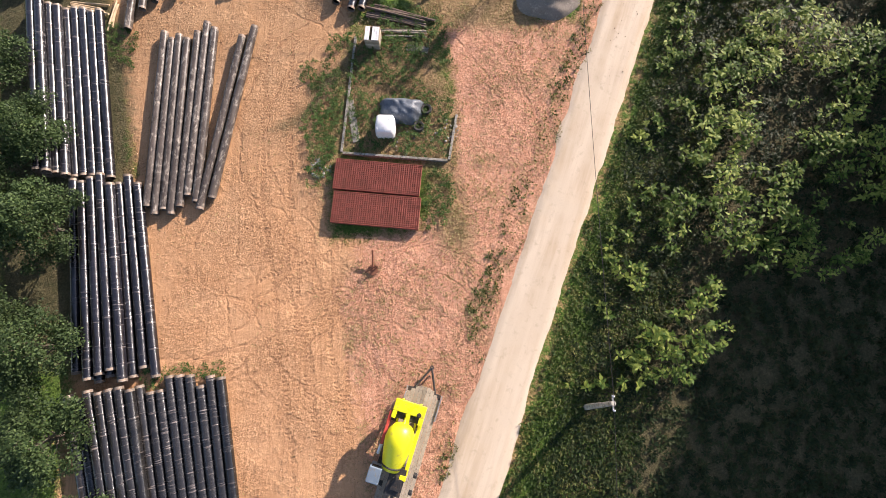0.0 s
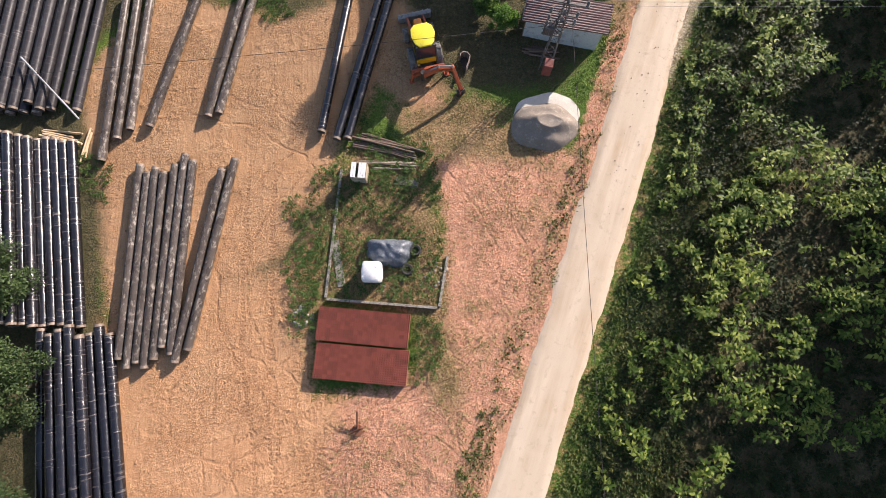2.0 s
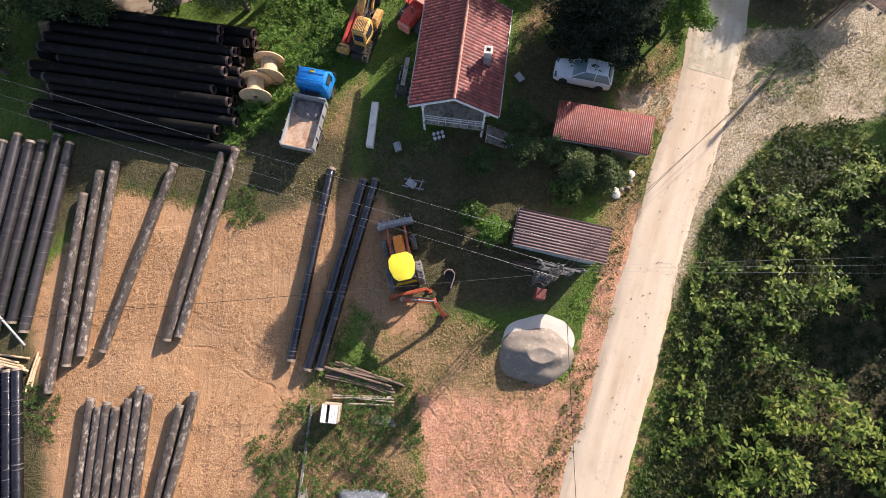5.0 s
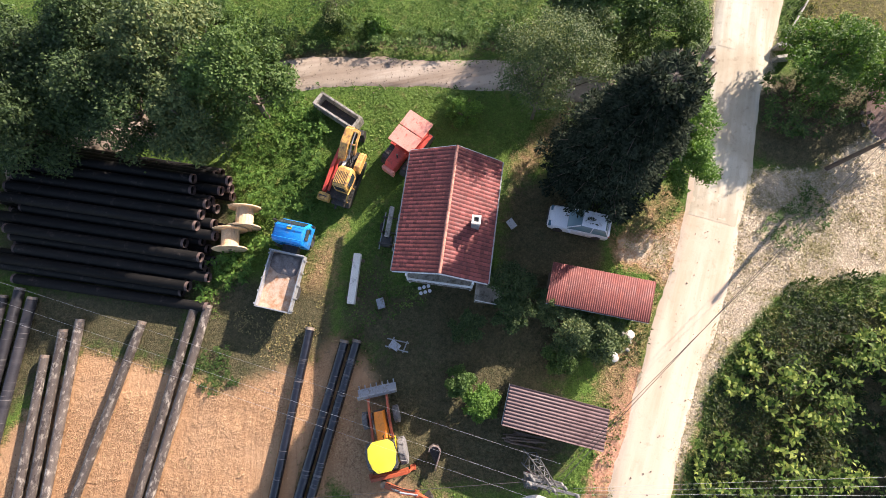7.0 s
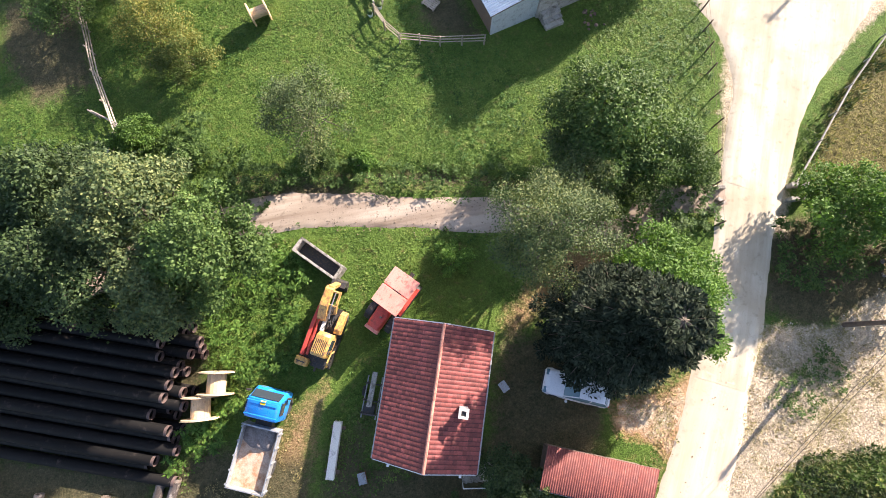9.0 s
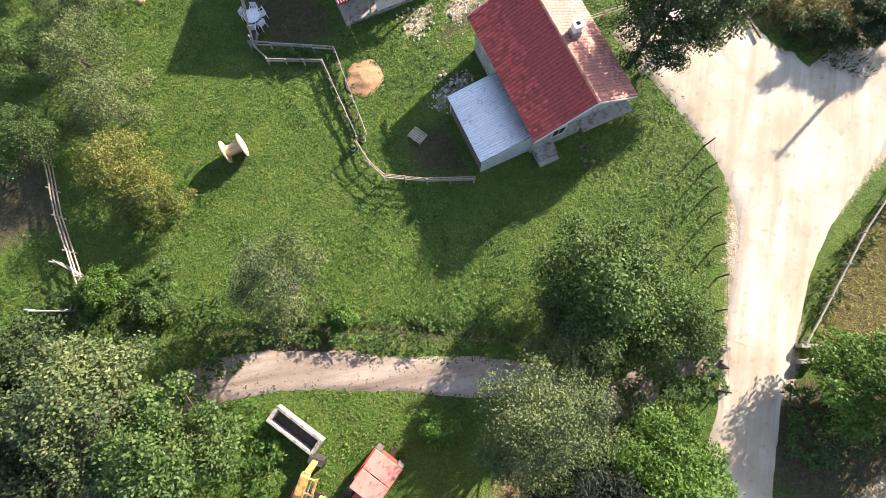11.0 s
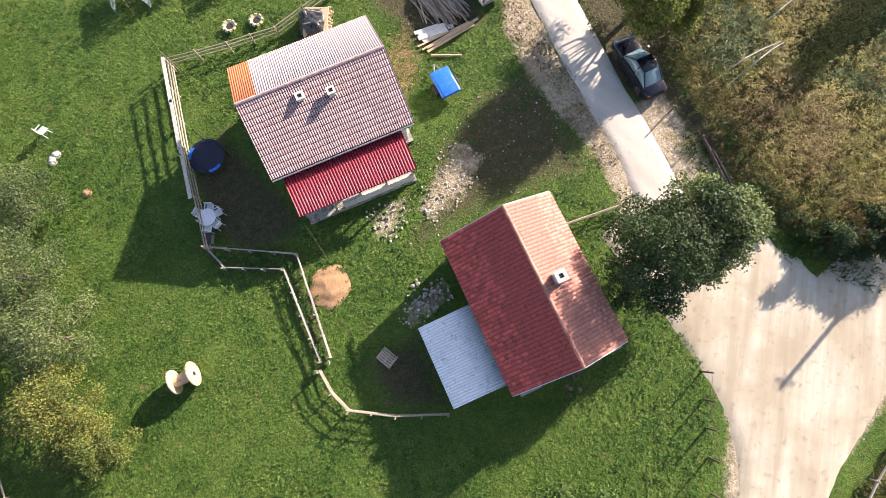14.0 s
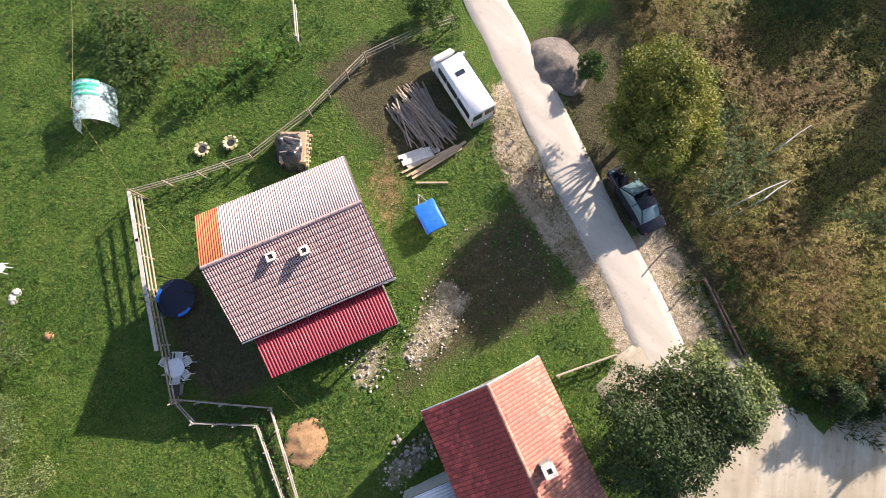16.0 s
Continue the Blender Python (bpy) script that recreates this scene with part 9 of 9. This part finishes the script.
part("cable_post", Shape().rod((*(6.57, 87.79), -0.1), (*(6.57, 87.79), 2.25), 0.04, 8), WOOD_DARK)
tagged(bpy.data.objects["cable_post"], "thin dark wooden post carrying a cable", "post")
part("garden_post", Shape().rod((*(9.00, 82.02), -0.1), (*(9.00, 82.02), 2.05), 0.04, 8), WOOD_DARK)
tagged(bpy.data.objects["garden_post"], "short dark post carrying a yellow cable", "post")


# ---- ground cover ----
def scatter(rng, polys, per_m2, keep_out=()):
    """Random spots inside outlines, outside others."""
    xs, ys = [], []
    for poly in polys:
        px, py = np.array(poly).T
        n = int((px.max() - px.min()) * (py.max() - py.min()) * per_m2)
        x, y = rng.uniform(px.min(), px.max(), n), rng.uniform(py.min(), py.max(), n)
        ok = inside(poly, x, y) + 0.35 * wave(x, y, 0.6, 2.0) > 0
        xs.append(x[ok])
        ys.append(y[ok])
    x, y = np.concatenate(xs), np.concatenate(ys)
    for poly in keep_out:
        ok = inside(poly, x, y) + 0.3 * wave(x, y, 0.5, 1.0) + 0.22 * np.random.default_rng(9).normal(size=len(x)) < 0.1
        x, y = x[ok], y[ok]
    return x, y


def tufts(name, rng, x, y, blades_each, length, width, material, label, splay=0.9, z=0.0):
    n = len(x) * blades_each
    px, py = np.repeat(x, blades_each), np.repeat(y, blades_each)
    a = rng.uniform(0, 2 * math.pi, n)
    out = np.stack([np.cos(a), np.sin(a), np.zeros(n)], 1)
    along = out * splay * rng.uniform(0.4, 1.3, (n, 1)) + np.array([0, 0, 1.0]) * rng.uniform(0.5, 1.1, (n, 1))
    size = np.repeat(rng.uniform(0.6, 1.4, len(x)), blades_each) * length * rng.uniform(0.7, 1.2, n)
    c = np.stack([px, py, np.full(n, z)], 1) + out * 0.03
    normal = np.array([0, 0, 1.0]) - 0.2 * out
    v, f = blades(c, along, normal, size, width * rng.uniform(0.7, 1.3, n), 0.0)
    return tagged(new(name, raw_mesh(name, v, f, material)), label, "plants", kind="stuff")


def rosettes(name, rng, x, y, z, leaves, length, width, material, label, droop=0.25):
    """Plants with broad leaves that spread from the stem's top, in two tiers."""
    n = len(x) * leaves
    px, py, pz = (np.repeat(v, leaves) for v in (x, y, z))
    a = rng.uniform(0, 2 * math.pi, n)
    tier = rng.random(n) ** 1.5
    out = np.stack([np.cos(a), np.sin(a), np.zeros(n)], 1)
    along = out + np.array([0, 0, 1.0]) * (rng.uniform(-droop, 0.55, n) - 0.35 * tier)[:, None]
    c = np.stack([px, py, np.maximum(0.03, pz * (1 - 0.55 * tier))], 1) + out * 0.03
    size = np.repeat(rng.uniform(0.65, 1.3, len(x)), leaves) * length * (0.75 + 0.5 * tier) * rng.uniform(0.8, 1.15, n)
    normal = np.array([0, 0, 1.0]) + 0.35 * unit(rng, n)
    v, f = blades(c, along, normal, size, size * width, 0.1)
    return tagged(new(name, raw_mesh(name, v, f, material)), label, "plants", kind="stuff")


rng = np.random.default_rng(77)
THICKET = [(-6, -32), (0.6, -11), (8.6, 1.2), (14.6, 9.2), (19.0, 15.6), (20.57, 18.97), (23.46, 22.46), (26.77, 25.45), (30.36, 27.19), (35.45, 25.11), (48, 22), (48, -32)]
x, y = scatter(rng, [THICKET[:-2] + [(44, 22), (44, -24), (0, -24)]], 8.0)
depth = inside(THICKET, x, y)
clump = wave(x, y, 1.3) + 0.9 * wave(x, y, 0.5, 1.0)
lie = (0.5 + 0.12 * np.minimum(depth, 6.0) + 0.95 * np.clip(clump + 0.35, -0.2, 1.3)) * np.clip(depth / 2.4, 0.22, 1.0)
gap = (np.abs((y + 3.2) - 0.33 * (x - 8)) < 0.75) & (x < 15)
# Deep tree shade drawn as low dark leaves, without the bright top layer.
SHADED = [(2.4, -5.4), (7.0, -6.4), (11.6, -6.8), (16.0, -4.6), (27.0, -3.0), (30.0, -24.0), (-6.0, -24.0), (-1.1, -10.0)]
# Dim patches drawn with low dark leaves in place of the top layer.
DIM_PATCHES = [[(29.5, 20.3), (31.9, 20.4), (33.9, 19.0), (32.5, 16.1), (29.9, 17.1), (28.5, 18.6)], [(25.9, 16.5), (28.9, 15.8), (32.3, 15.6), (29.9, 10.7), (26.6, 12.4), (25.1, 14.7)], [(30.6, 26.9), (33.1, 26.7), (33.0, 24.7), (30.4, 24.2), (29.6, 25.2)]]
hollow = np.max([inside(p, x, y) for p in DIM_PATCHES], axis=0) > 0.1 + 0.45 * wave(x, y, 1.1)
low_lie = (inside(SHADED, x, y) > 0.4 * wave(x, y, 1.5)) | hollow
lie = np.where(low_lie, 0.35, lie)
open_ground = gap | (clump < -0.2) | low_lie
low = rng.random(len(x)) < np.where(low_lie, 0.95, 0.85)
rosettes("thicket_undergrowth", rng, x[low], y[low], np.where(gap[low], 0.1, np.clip(0.45 * lie[low], 0.1, 1.2)) * rng.uniform(0.5, 1.0, low.sum()), 11, 0.26, 0.36, UNDER_LEAF, "low thicket leaves coloured dark for shade")
top = ~open_ground & (rng.random(len(x)) < 0.5)
rosettes("thicket", rng, x[top], y[top], np.clip(lie[top], 0.3, 3.2) * rng.uniform(0.85, 1.12, top.sum()), 11, 0.34, 0.46, THICKET_LEAF, "dense broad-leaved green thicket beside the road")
ROADSIDE = [(-7, -32), (-0.9, -10.1), (6.8, 0.3), (13.0, 8.2), (18.0, 15.8), (21.4, 20.8), (21.66, 20.47), (25.02, 24.61), (30.64, 27.81), (36, 27), (30, 18), (17, 4), (9, -7), (3, -16), (2, -32)]
x, y = scatter(rng, [ROADSIDE], 40)
tufts("roadside_weeds", rng, x, y, 4, 0.22, 0.07, ROADSIDE_LEAF, "ragged green weeds along the road's edge", 1.3)
LAWN = [(8.18, 46.85), (17.70, 43.92), (31.37, 42.64), (32.07, 45.96), (34.66, 51.77), (35.74, 57.86), (33.50, 66.38), (32.73, 73.01), (30.68, 81.42), (30.64, 90.75), (26, 108), (-16, 108), (-12, 56), (-4.33, 54.55), (3.11, 51.77), (7.07, 46.60)]
HOUSE_D = [(12.00, 80.90), (21.96, 82.01), (21.90, 70.90), (14.57, 69.57)]
HOUSE_E = [(23.34, 65.51), (29.32, 66.76), (30.86, 57.54), (24.11, 56.19), (20.76, 57.06), (20.20, 61.30)]
TRACK = [(3.60, 50.49), (19.02, 45.96), (25.62, 42.89), (25.10, 41.39), (18.46, 44.08), (3.22, 48.36)]
OUT = [HOUSE_D, HOUSE_E, TRACK] + PALE[1:] + MUD[5:11] + STRAW[-1:] + [BARE]
x, y = scatter(rng, [LAWN], 26, OUT + [[(15.58 + 1.3 * math.cos(k * 0.6), 65.66 + 1.3 * math.sin(k * 0.6)) for k in range(10)]])
bare = (inside(MUD[11], x, y) > 0.2) & (rng.random(len(x)) < 0.88)
x, y = x[~bare], y[~bare]
tufts("lawn", rng, x, y, 4, 0.15, 0.05, GRASS_LEAF, "short uneven meadow grass with clover", 2.8)
x, y = scatter(rng, [LAWN], 5.0, OUT)
lush = wave(x, y, 2.2, 0.5) + 0.6 * wave(x, y, 0.8) > 0.1
rosettes("meadow_weeds", rng, x[lush], y[lush], rng.uniform(0.04, 0.14, lush.sum()), 9, 0.13, 0.5, WEED_LEAF, "broad-leaved weeds in the meadow")
YARD_GREEN = [[(-0.10, 42.49), (3.25, 46.73), (5.96, 47.23), (13.05, 45.27), (13.83, 42.59), (10.06, 42.43), (7.64, 41.52), (4.31, 37.90), (1.18, 38.02), (-1.29, 35.85), (-2.55, 34.47), (-3.78, 35.15), (-1.59, 38.06)],
              [(4.32, 30.26), (4.85, 35.58), (8.83, 40.41), (7.95, 34.02), (13.87, 30.33), (17.10, 25.47), (12.04, 26.53), (7.62, 30.02)],
              [(8.0, 22.2), (10.4, 21.4), (9.9, 19.3), (8.1, 19.4)], [(13.4, 20.6), (18.9, 25.9), (17.2, 22.6), (15.0, 19.6), (13.6, 19.0)]]
HEAP = [(11.5 + 2.3 * math.cos(k * 0.6), 18.95 + 2.1 * math.sin(k * 0.6)) for k in range(10)]
TRODDEN = [(9.6, 33.6), (14.4, 30.6), (17.6, 26.6), (17.4, 25.0), (12.2, 26.2), (8.6, 29.6)]
x, y = scatter(rng, YARD_GREEN, 16, MUD[14:16] + [HEAP, TRODDEN])
tufts("yard_grass", rng, x, y, 4, 0.16, 0.055, GRASS_LEAF, "rough grass between the parked machines", 1.4)
BUSHY = [[(3.34, 47.49), (5.13, 47.39), (6.55, 44.70), (5.45, 42.03), (4.13, 39.88), (1.49, 39.55), (-0.43, 36.35), (-3.47, 35.87), (-2.44, 38.22), (1.23, 39.97), (0.13, 43.47), (1.64, 46.03)], [(11.14, 87.79), (12.91, 89.79), (18.35, 90.90), (20.43, 89.93), (19.40, 88.52), (14.72, 87.26), (11.73, 86.83)]]
x, y = scatter(rng, BUSHY, 7)
rosettes("nettle_patch", rng, x, y, np.clip(0.7 + 0.4 * wave(x, y, 0.9), 0.2, 1.3), 15, 0.26, 0.38, LEAF_BRIGHT, "bright green nettles below the grove")
BANK = [[(3.58, 52.41), (10.18, 51.02), (19.64, 48.08), (19.28, 46.84), (10.53, 49.39), (3.36, 51.13)], [(-6.59, 56.95), (2.20, 56.61), (5.48, 50.58), (2.17, 47.75), (-7.74, 50.36)], [(24.72, 45.56), (31.51, 44.87), (30.85, 41.30), (25.08, 40.33), (24.14, 43.84)], [(34.42, 41.07), (41.68, 39.12), (40.14, 35.94), (34.76, 35.99), (32.79, 37.21)]]
x, y = scatter(rng, BANK, 7)
dry = inside(DITCH, x, y) < 0.1
x, y = x[dry], y[dry]
rosettes("bank_bushes", rng, x, y, np.clip(0.55 + 0.45 * wave(x, y, 0.8) + 0.2 * rng.random(len(x)), 0.1, 1.2), 16, 0.24, 0.4, LEAF_MID, "low leafy bushes on the ditch bank")
WEED_FIELD = [(40.4, 76.3), (40.0, 73.4), (40.45, 71.4), (41.2, 68.8), (41.4, 65.8), (43.3, 61.9), (47.9, 58.6), (58, 66), (64, 68), (64, 104), (46, 104), (42.2, 90.7), (41.6, 82.0)]
x, y = scatter(rng, [WEED_FIELD], 13)
edge = inside(WEED_FIELD, x, y)
high = np.clip(0.75 + 0.42 * edge, 0.4, 1.85) + 0.2 * wave(x, y, 1.6) + 0.1 * wave(x, y, 0.55)
high = np.where(edge < 0.5, 0.7, 1.0) * np.clip(high, 0.3, 2.3) * rng.uniform(0.85, 1.05, len(x))
tint = wave(x, y, 2.3, 0.4) + 0.5 * wave(x, y, 0.9, 2.0) + 0.3 * rng.normal(size=len(x))
green = (tint < -0.55) | ((edge < 0.7) & (y < 70))
brown = (tint > 0.5) & ~green
WITHERED_LEAF = leaf_mat("withered_brown_blades", (0.22, 0.145, 0.06), (0.45, 0.31, 0.135), (0.36, 0.29, 0.11), 0.35, 0.3)
for name, pick, material, label in (("dry_weed_field", ~green & ~brown, DRY_LEAF, "tall drying weeds on the fallow field"), ("withered_weeds", brown, WITHERED_LEAF, "withered brown weeds among the fallow field"), ("green_weeds", green, LEAF_MID, "green weeds among the fallow field")):
    rosettes(name, rng, x[pick], y[pick], high[pick], 14, 0.24, 0.24, material, label)
x, y = scatter(rng, [BROWN[0]], 16)
tufts("stubble_field", rng, x, y, 4, 0.16, 0.04, DRY_LEAF, "brown stubble field beyond the junction", 1.3)
FIELD_EDGE = [[(38.59, 68.38), (40.19, 63.90), (42.74, 60.41), (47.30, 57.17), (48.43, 59.61), (44.46, 62.78), (41.63, 65.70), (39.91, 69.94)], [(36.13, 42.48), (38.82, 46.04), (46.38, 50.67), (45.47, 48.77), (40.53, 45.57), (37.14, 42.21)]]
x, y = scatter(rng, FIELD_EDGE, 14)
tufts("field_margin", rng, x, y, 5, 0.35, 0.06, ROADSIDE_LEAF, "rank green grass along the field's edge", 1.1)
x, y = scatter(rng, STRAW + [PINK, PALE[0]], 30)
thin = wave(x, y, 1.1) + 0.8 * wave(x, y, 0.4, 1.0) + 0.5 * rng.normal(size=len(x)) > 0.15
tufts("dry_grass", rng, x[thin], y[thin], 4, 0.13, 0.035, STRAW_LEAF, "sparse dry grass on the trodden earth", 1.5)
SLAB_GREEN = [[(-2.96, 15.82), (3.21, 13.60), (1.86, 9.62), (-4.44, 12.16)], [(-5.40, 18.18), (-2.69, 19.94), (-4.41, 13.01), (-5.55, 9.86), (-7.06, 10.30)], [(29.46, 31.00), (33.92, 33.52), (35.01, 30.95), (31.34, 29.40)], [(-1.98, 19.73), (3.03, 18.27), (1.58, 14.49), (-2.87, 16.20)], [(-5.25, 15.66), (-3.24, 15.49), (-4.68, 11.91), (-6.56, 10.15)], [(0.13, 9.35), (1.82, 8.86), (0.47, 5.49), (-0.95, 5.53)], [(0.49, 22.32), (4.74, 18.64), (3.55, 15.83), (-0.58, 18.21)], [(-16.90, 24.95), (-15.24, 23.60), (-16.07, 20.88), (-17.71, 22.20)], [(-18.78, 2.68), (-14.05, 1.31), (-14.31, 0.07), (-19.31, 1.52)], [(-4.82, 32.75), (-2.45, 33.10), (-1.89, 30.65), (-3.87, 30.54)]]
x, y = scatter(rng, SLAB_GREEN, 20)
rosettes("slab_weeds", rng, x, y, rng.uniform(0.06, 0.35, len(x)), 11, 0.13, 0.42, LEAF_MID, "green weeds overgrowing the old slab")
x, y = scatter(rng, [SAND, PINK], 9, MUD[-2:-1])
clod = rng.random(len(x)) < 0.55
x, y = x[clod], y[clod]
s = rng.uniform(0.012, 0.032, len(x)) * np.where(rng.random(len(x)) < 0.02, 1.8, 1.0)
corner = np.array([(-1, -1, -0.6), (1, -1, -0.6), (1, 1, -0.6), (-1, 1, -0.6), (-0.6, -0.7, 0.7), (0.7, -0.6, 0.6), (0.6, 0.7, 0.7), (-0.7, 0.6, 0.6)])
v = (corner[None] * (s[:, None, None] * rng.uniform(0.6, 1.3, (len(x), 8, 3))) + np.stack([x, y, np.full(len(x), 0.02)], 1)[:, None]).reshape(-1, 3)
f = (np.array([(4, 5, 6, 7), (0, 1, 5, 4), (1, 2, 6, 5), (2, 3, 7, 6), (3, 0, 4, 7)])[None] + 8 * np.arange(len(x))[:, None, None]).reshape(-1, 4)
CLOD = leaf_mat("earth_clods", (0.2, 0.1, 0.05), (0.5, 0.31, 0.17), None, 0.0)
tagged(new("loose_stones", raw_mesh("loose_stones", v, f, CLOD)), "loose stones and clods on the sand", "stones", kind="stuff")

# weeds and stones on and along the road
WEST_EDGE = [(-5.6, -10.5), (-4.4, -9.6), (2.2, 0.2), (8.4, 8.4), (14.4, 16.8), (19.2, 23.8), (23.0, 29.2), (27.4, 35.8), (26.2, 36.2), (22.0, 30.0), (17.8, 24.2), (13.2, 17.2), (7.2, 9.0), (1.0, 1.0)]
x, y = scatter(rng, [WEST_EDGE], 40)
some = wave(x, y, 0.9) + 0.8 * rng.normal(size=len(x)) > 0.2
tufts("road_edge_grass", rng, x[some], y[some], 4, 0.13, 0.04, STRAW_LEAF, "dry grass along the road's edge", 1.5)
some = wave(x, y, 1.3, 2.0) + 0.6 * rng.normal(size=len(x)) > 0.7
tufts("road_edge_weeds", rng, x[some], y[some], 5, 0.16, 0.06, ROADSIDE_LEAF, "green weeds along the road's edge", 1.4)
x, y = scatter(rng, [SAND], 3.2)
some = wave(x, y, 1.6, 1.0) + 0.7 * wave(x, y, 0.5) + 0.5 * rng.normal(size=len(x)) > 0.75
tufts("yard_weeds", rng, x[some], y[some], 4, 0.1, 0.035, STRAW_LEAF, "scant dry weeds on the sand yard", 1.5)


def pebbles(name, polys, per_m2, lo, hi, material, label, z=0.05):
    x, y = scatter(rng, polys, per_m2)
    s = rng.uniform(lo, hi, len(x))
    v = (corner[None] * (s[:, None, None] * rng.uniform(0.6, 1.3, (len(x), 8, 3))) + np.stack([x, y, np.full(len(x), z)], 1)[:, None]).reshape(-1, 3)
    f = (np.array([(4, 5, 6, 7), (0, 1, 5, 4), (1, 2, 6, 5), (2, 3, 7, 6), (3, 0, 4, 7)])[None] + 8 * np.arange(len(x))[:, None, None]).reshape(-1, 4)
    return tagged(new(name, raw_mesh(name, v, f, material)), label, "stones", kind="stuff")


PEBBLE = leaf_mat("brown_pebbles", (0.1, 0.07, 0.045), (0.26, 0.2, 0.14), None, 0.0)
GRIT = leaf_mat("pale_gravel", (0.3, 0.25, 0.18), (0.66, 0.6, 0.5), None, 0.0)
ON_ROAD = [(13, 12), (14.5, 11.5), (19, 19), (23.5, 25), (28, 31.5), (29.8, 35), (28.2, 35.6), (24, 29.5), (19.5, 23.5), (15, 16.5)]
pebbles("road_stones", [ON_ROAD], 1.3, 0.012, 0.04, PEBBLE, "dark stones strewn on the dusty road", 0.09)
pebbles("gravel_stones", [PALE[0]], 8, 0.01, 0.035, GRIT, "pale loose gravel beside the road", 0.02)
pebbles("lane_gravel", [PALE[1], PALE[4], PALE[5], STRAW[-1]], 7, 0.01, 0.03, GRIT, "loose gravel beside the lane", 0.02)
pebbles("track_gravel", [TRACK], 10, 0.015, 0.05, PEBBLE, "brown gravel on the farm track", 0.05)

# rows of tall leafy crops beside the greenhouse
crop_x, crop_y = [], []
for a, b in (((7.75, 95.83), (9.16, 87.90)), ((8.67, 95.59), (10.09, 88.06)), ((9.71, 94.88), (10.90, 88.66)), ((10.64, 94.20), (11.72, 89.27))):
    k = int(math.dist(a, b) / 0.32)
    u = (np.arange(k) + rng.uniform(-0.3, 0.3, k)) / k
    crop_x.append(a[0] + (b[0] - a[0]) * u + rng.uniform(-0.12, 0.12, k))
    crop_y.append(a[1] + (b[1] - a[1]) * u + rng.uniform(-0.12, 0.12, k))
x, y = np.concatenate(crop_x), np.concatenate(crop_y)
rosettes("crop_rows", rng, x, y, rng.uniform(0.9, 1.6, len(x)), 26, 0.42, 0.3, LEAF_MID, "rows of tall leafy crops in the garden")
BED = [(8.77, 69.75), (13.85, 67.97), (14.54, 61.75), (14.12, 61.67), (13.18, 67.35), (9.71, 68.40)]
x, y = scatter(rng, [BED], 9)
rosettes("bed_plants", rng, x, y, rng.uniform(0.15, 0.5, len(x)), 12, 0.2, 0.45, WEED_LEAF, "leafy plants in the fenced flower bed")


# ---- roof coverings, piece by piece ----
lay_pieces()
LITTER = leaf_mat("brown_leaf_litter", (0.06, 0.04, 0.025), (0.2, 0.14, 0.09), None, 0.0)
LITTER_STRIPS = [[(30.2, 80.3), (31.3, 78.4), (32.3, 74.7), (33.1, 69.9), (33.7, 68.6), (34.7, 68.8), (34.0, 73.6), (33.2, 77.4), (32.2, 81.4), (31.0, 82.0)], [(36.6, 73.2), (37.6, 72.4), (36.9, 77.8), (36.2, 84.0), (35.4, 84.0), (36.0, 77.4)]]
x, y = scatter(rng, LITTER_STRIPS, 60)
some = wave(x, y, 0.8, 1.0) + 0.8 * rng.normal(size=len(x)) > 0.1
tufts("leaf_litter", rng, x[some], y[some], 3, 0.1, 0.06, LITTER, "brown fallen leaves along the lane's edge", 0.6)
pebbles("rubble_stones", [PALE[2], PALE[3], PALE[6]], 9, 0.02, 0.085, GRIT, "pale broken stones trodden into the mud", 0.02)
pebbles("mud_stones", [MUD[11]], 2.2, 0.015, 0.05, GRIT, "scattered small stones on the bare mud", 0.02)
for a, b in (((43.37, 72.58), (45.69, 72.99)), ((44.24, 72.31), (45.89, 72.9)), ((46.68, 75.14), (48.35, 75.77))):
    run = Vector((b[0] - a[0], b[1] - a[1], 0)).normalized()
    mid = (a[0] * 0.5 + b[0] * 0.5 - 0.05 * run.y, a[1] * 0.5 + b[1] * 0.5 + 0.05 * run.x, 2.1)
    stick = Shape().rod((a[0] - 1.2 * run.x, a[1] - 1.2 * run.y, 0.0), (*a, 1.95), 0.05, 7, 0.045).rod((*a, 1.95), mid, 0.045, 7, 0.035).rod(mid, (*b, 2.2), 0.035, 7, 0.02)
    tagged(part("dead_branch", stick, PALE_BOARD), "bleached dead branch leaning out of dry weeds", "branch", "dead branches in the field")
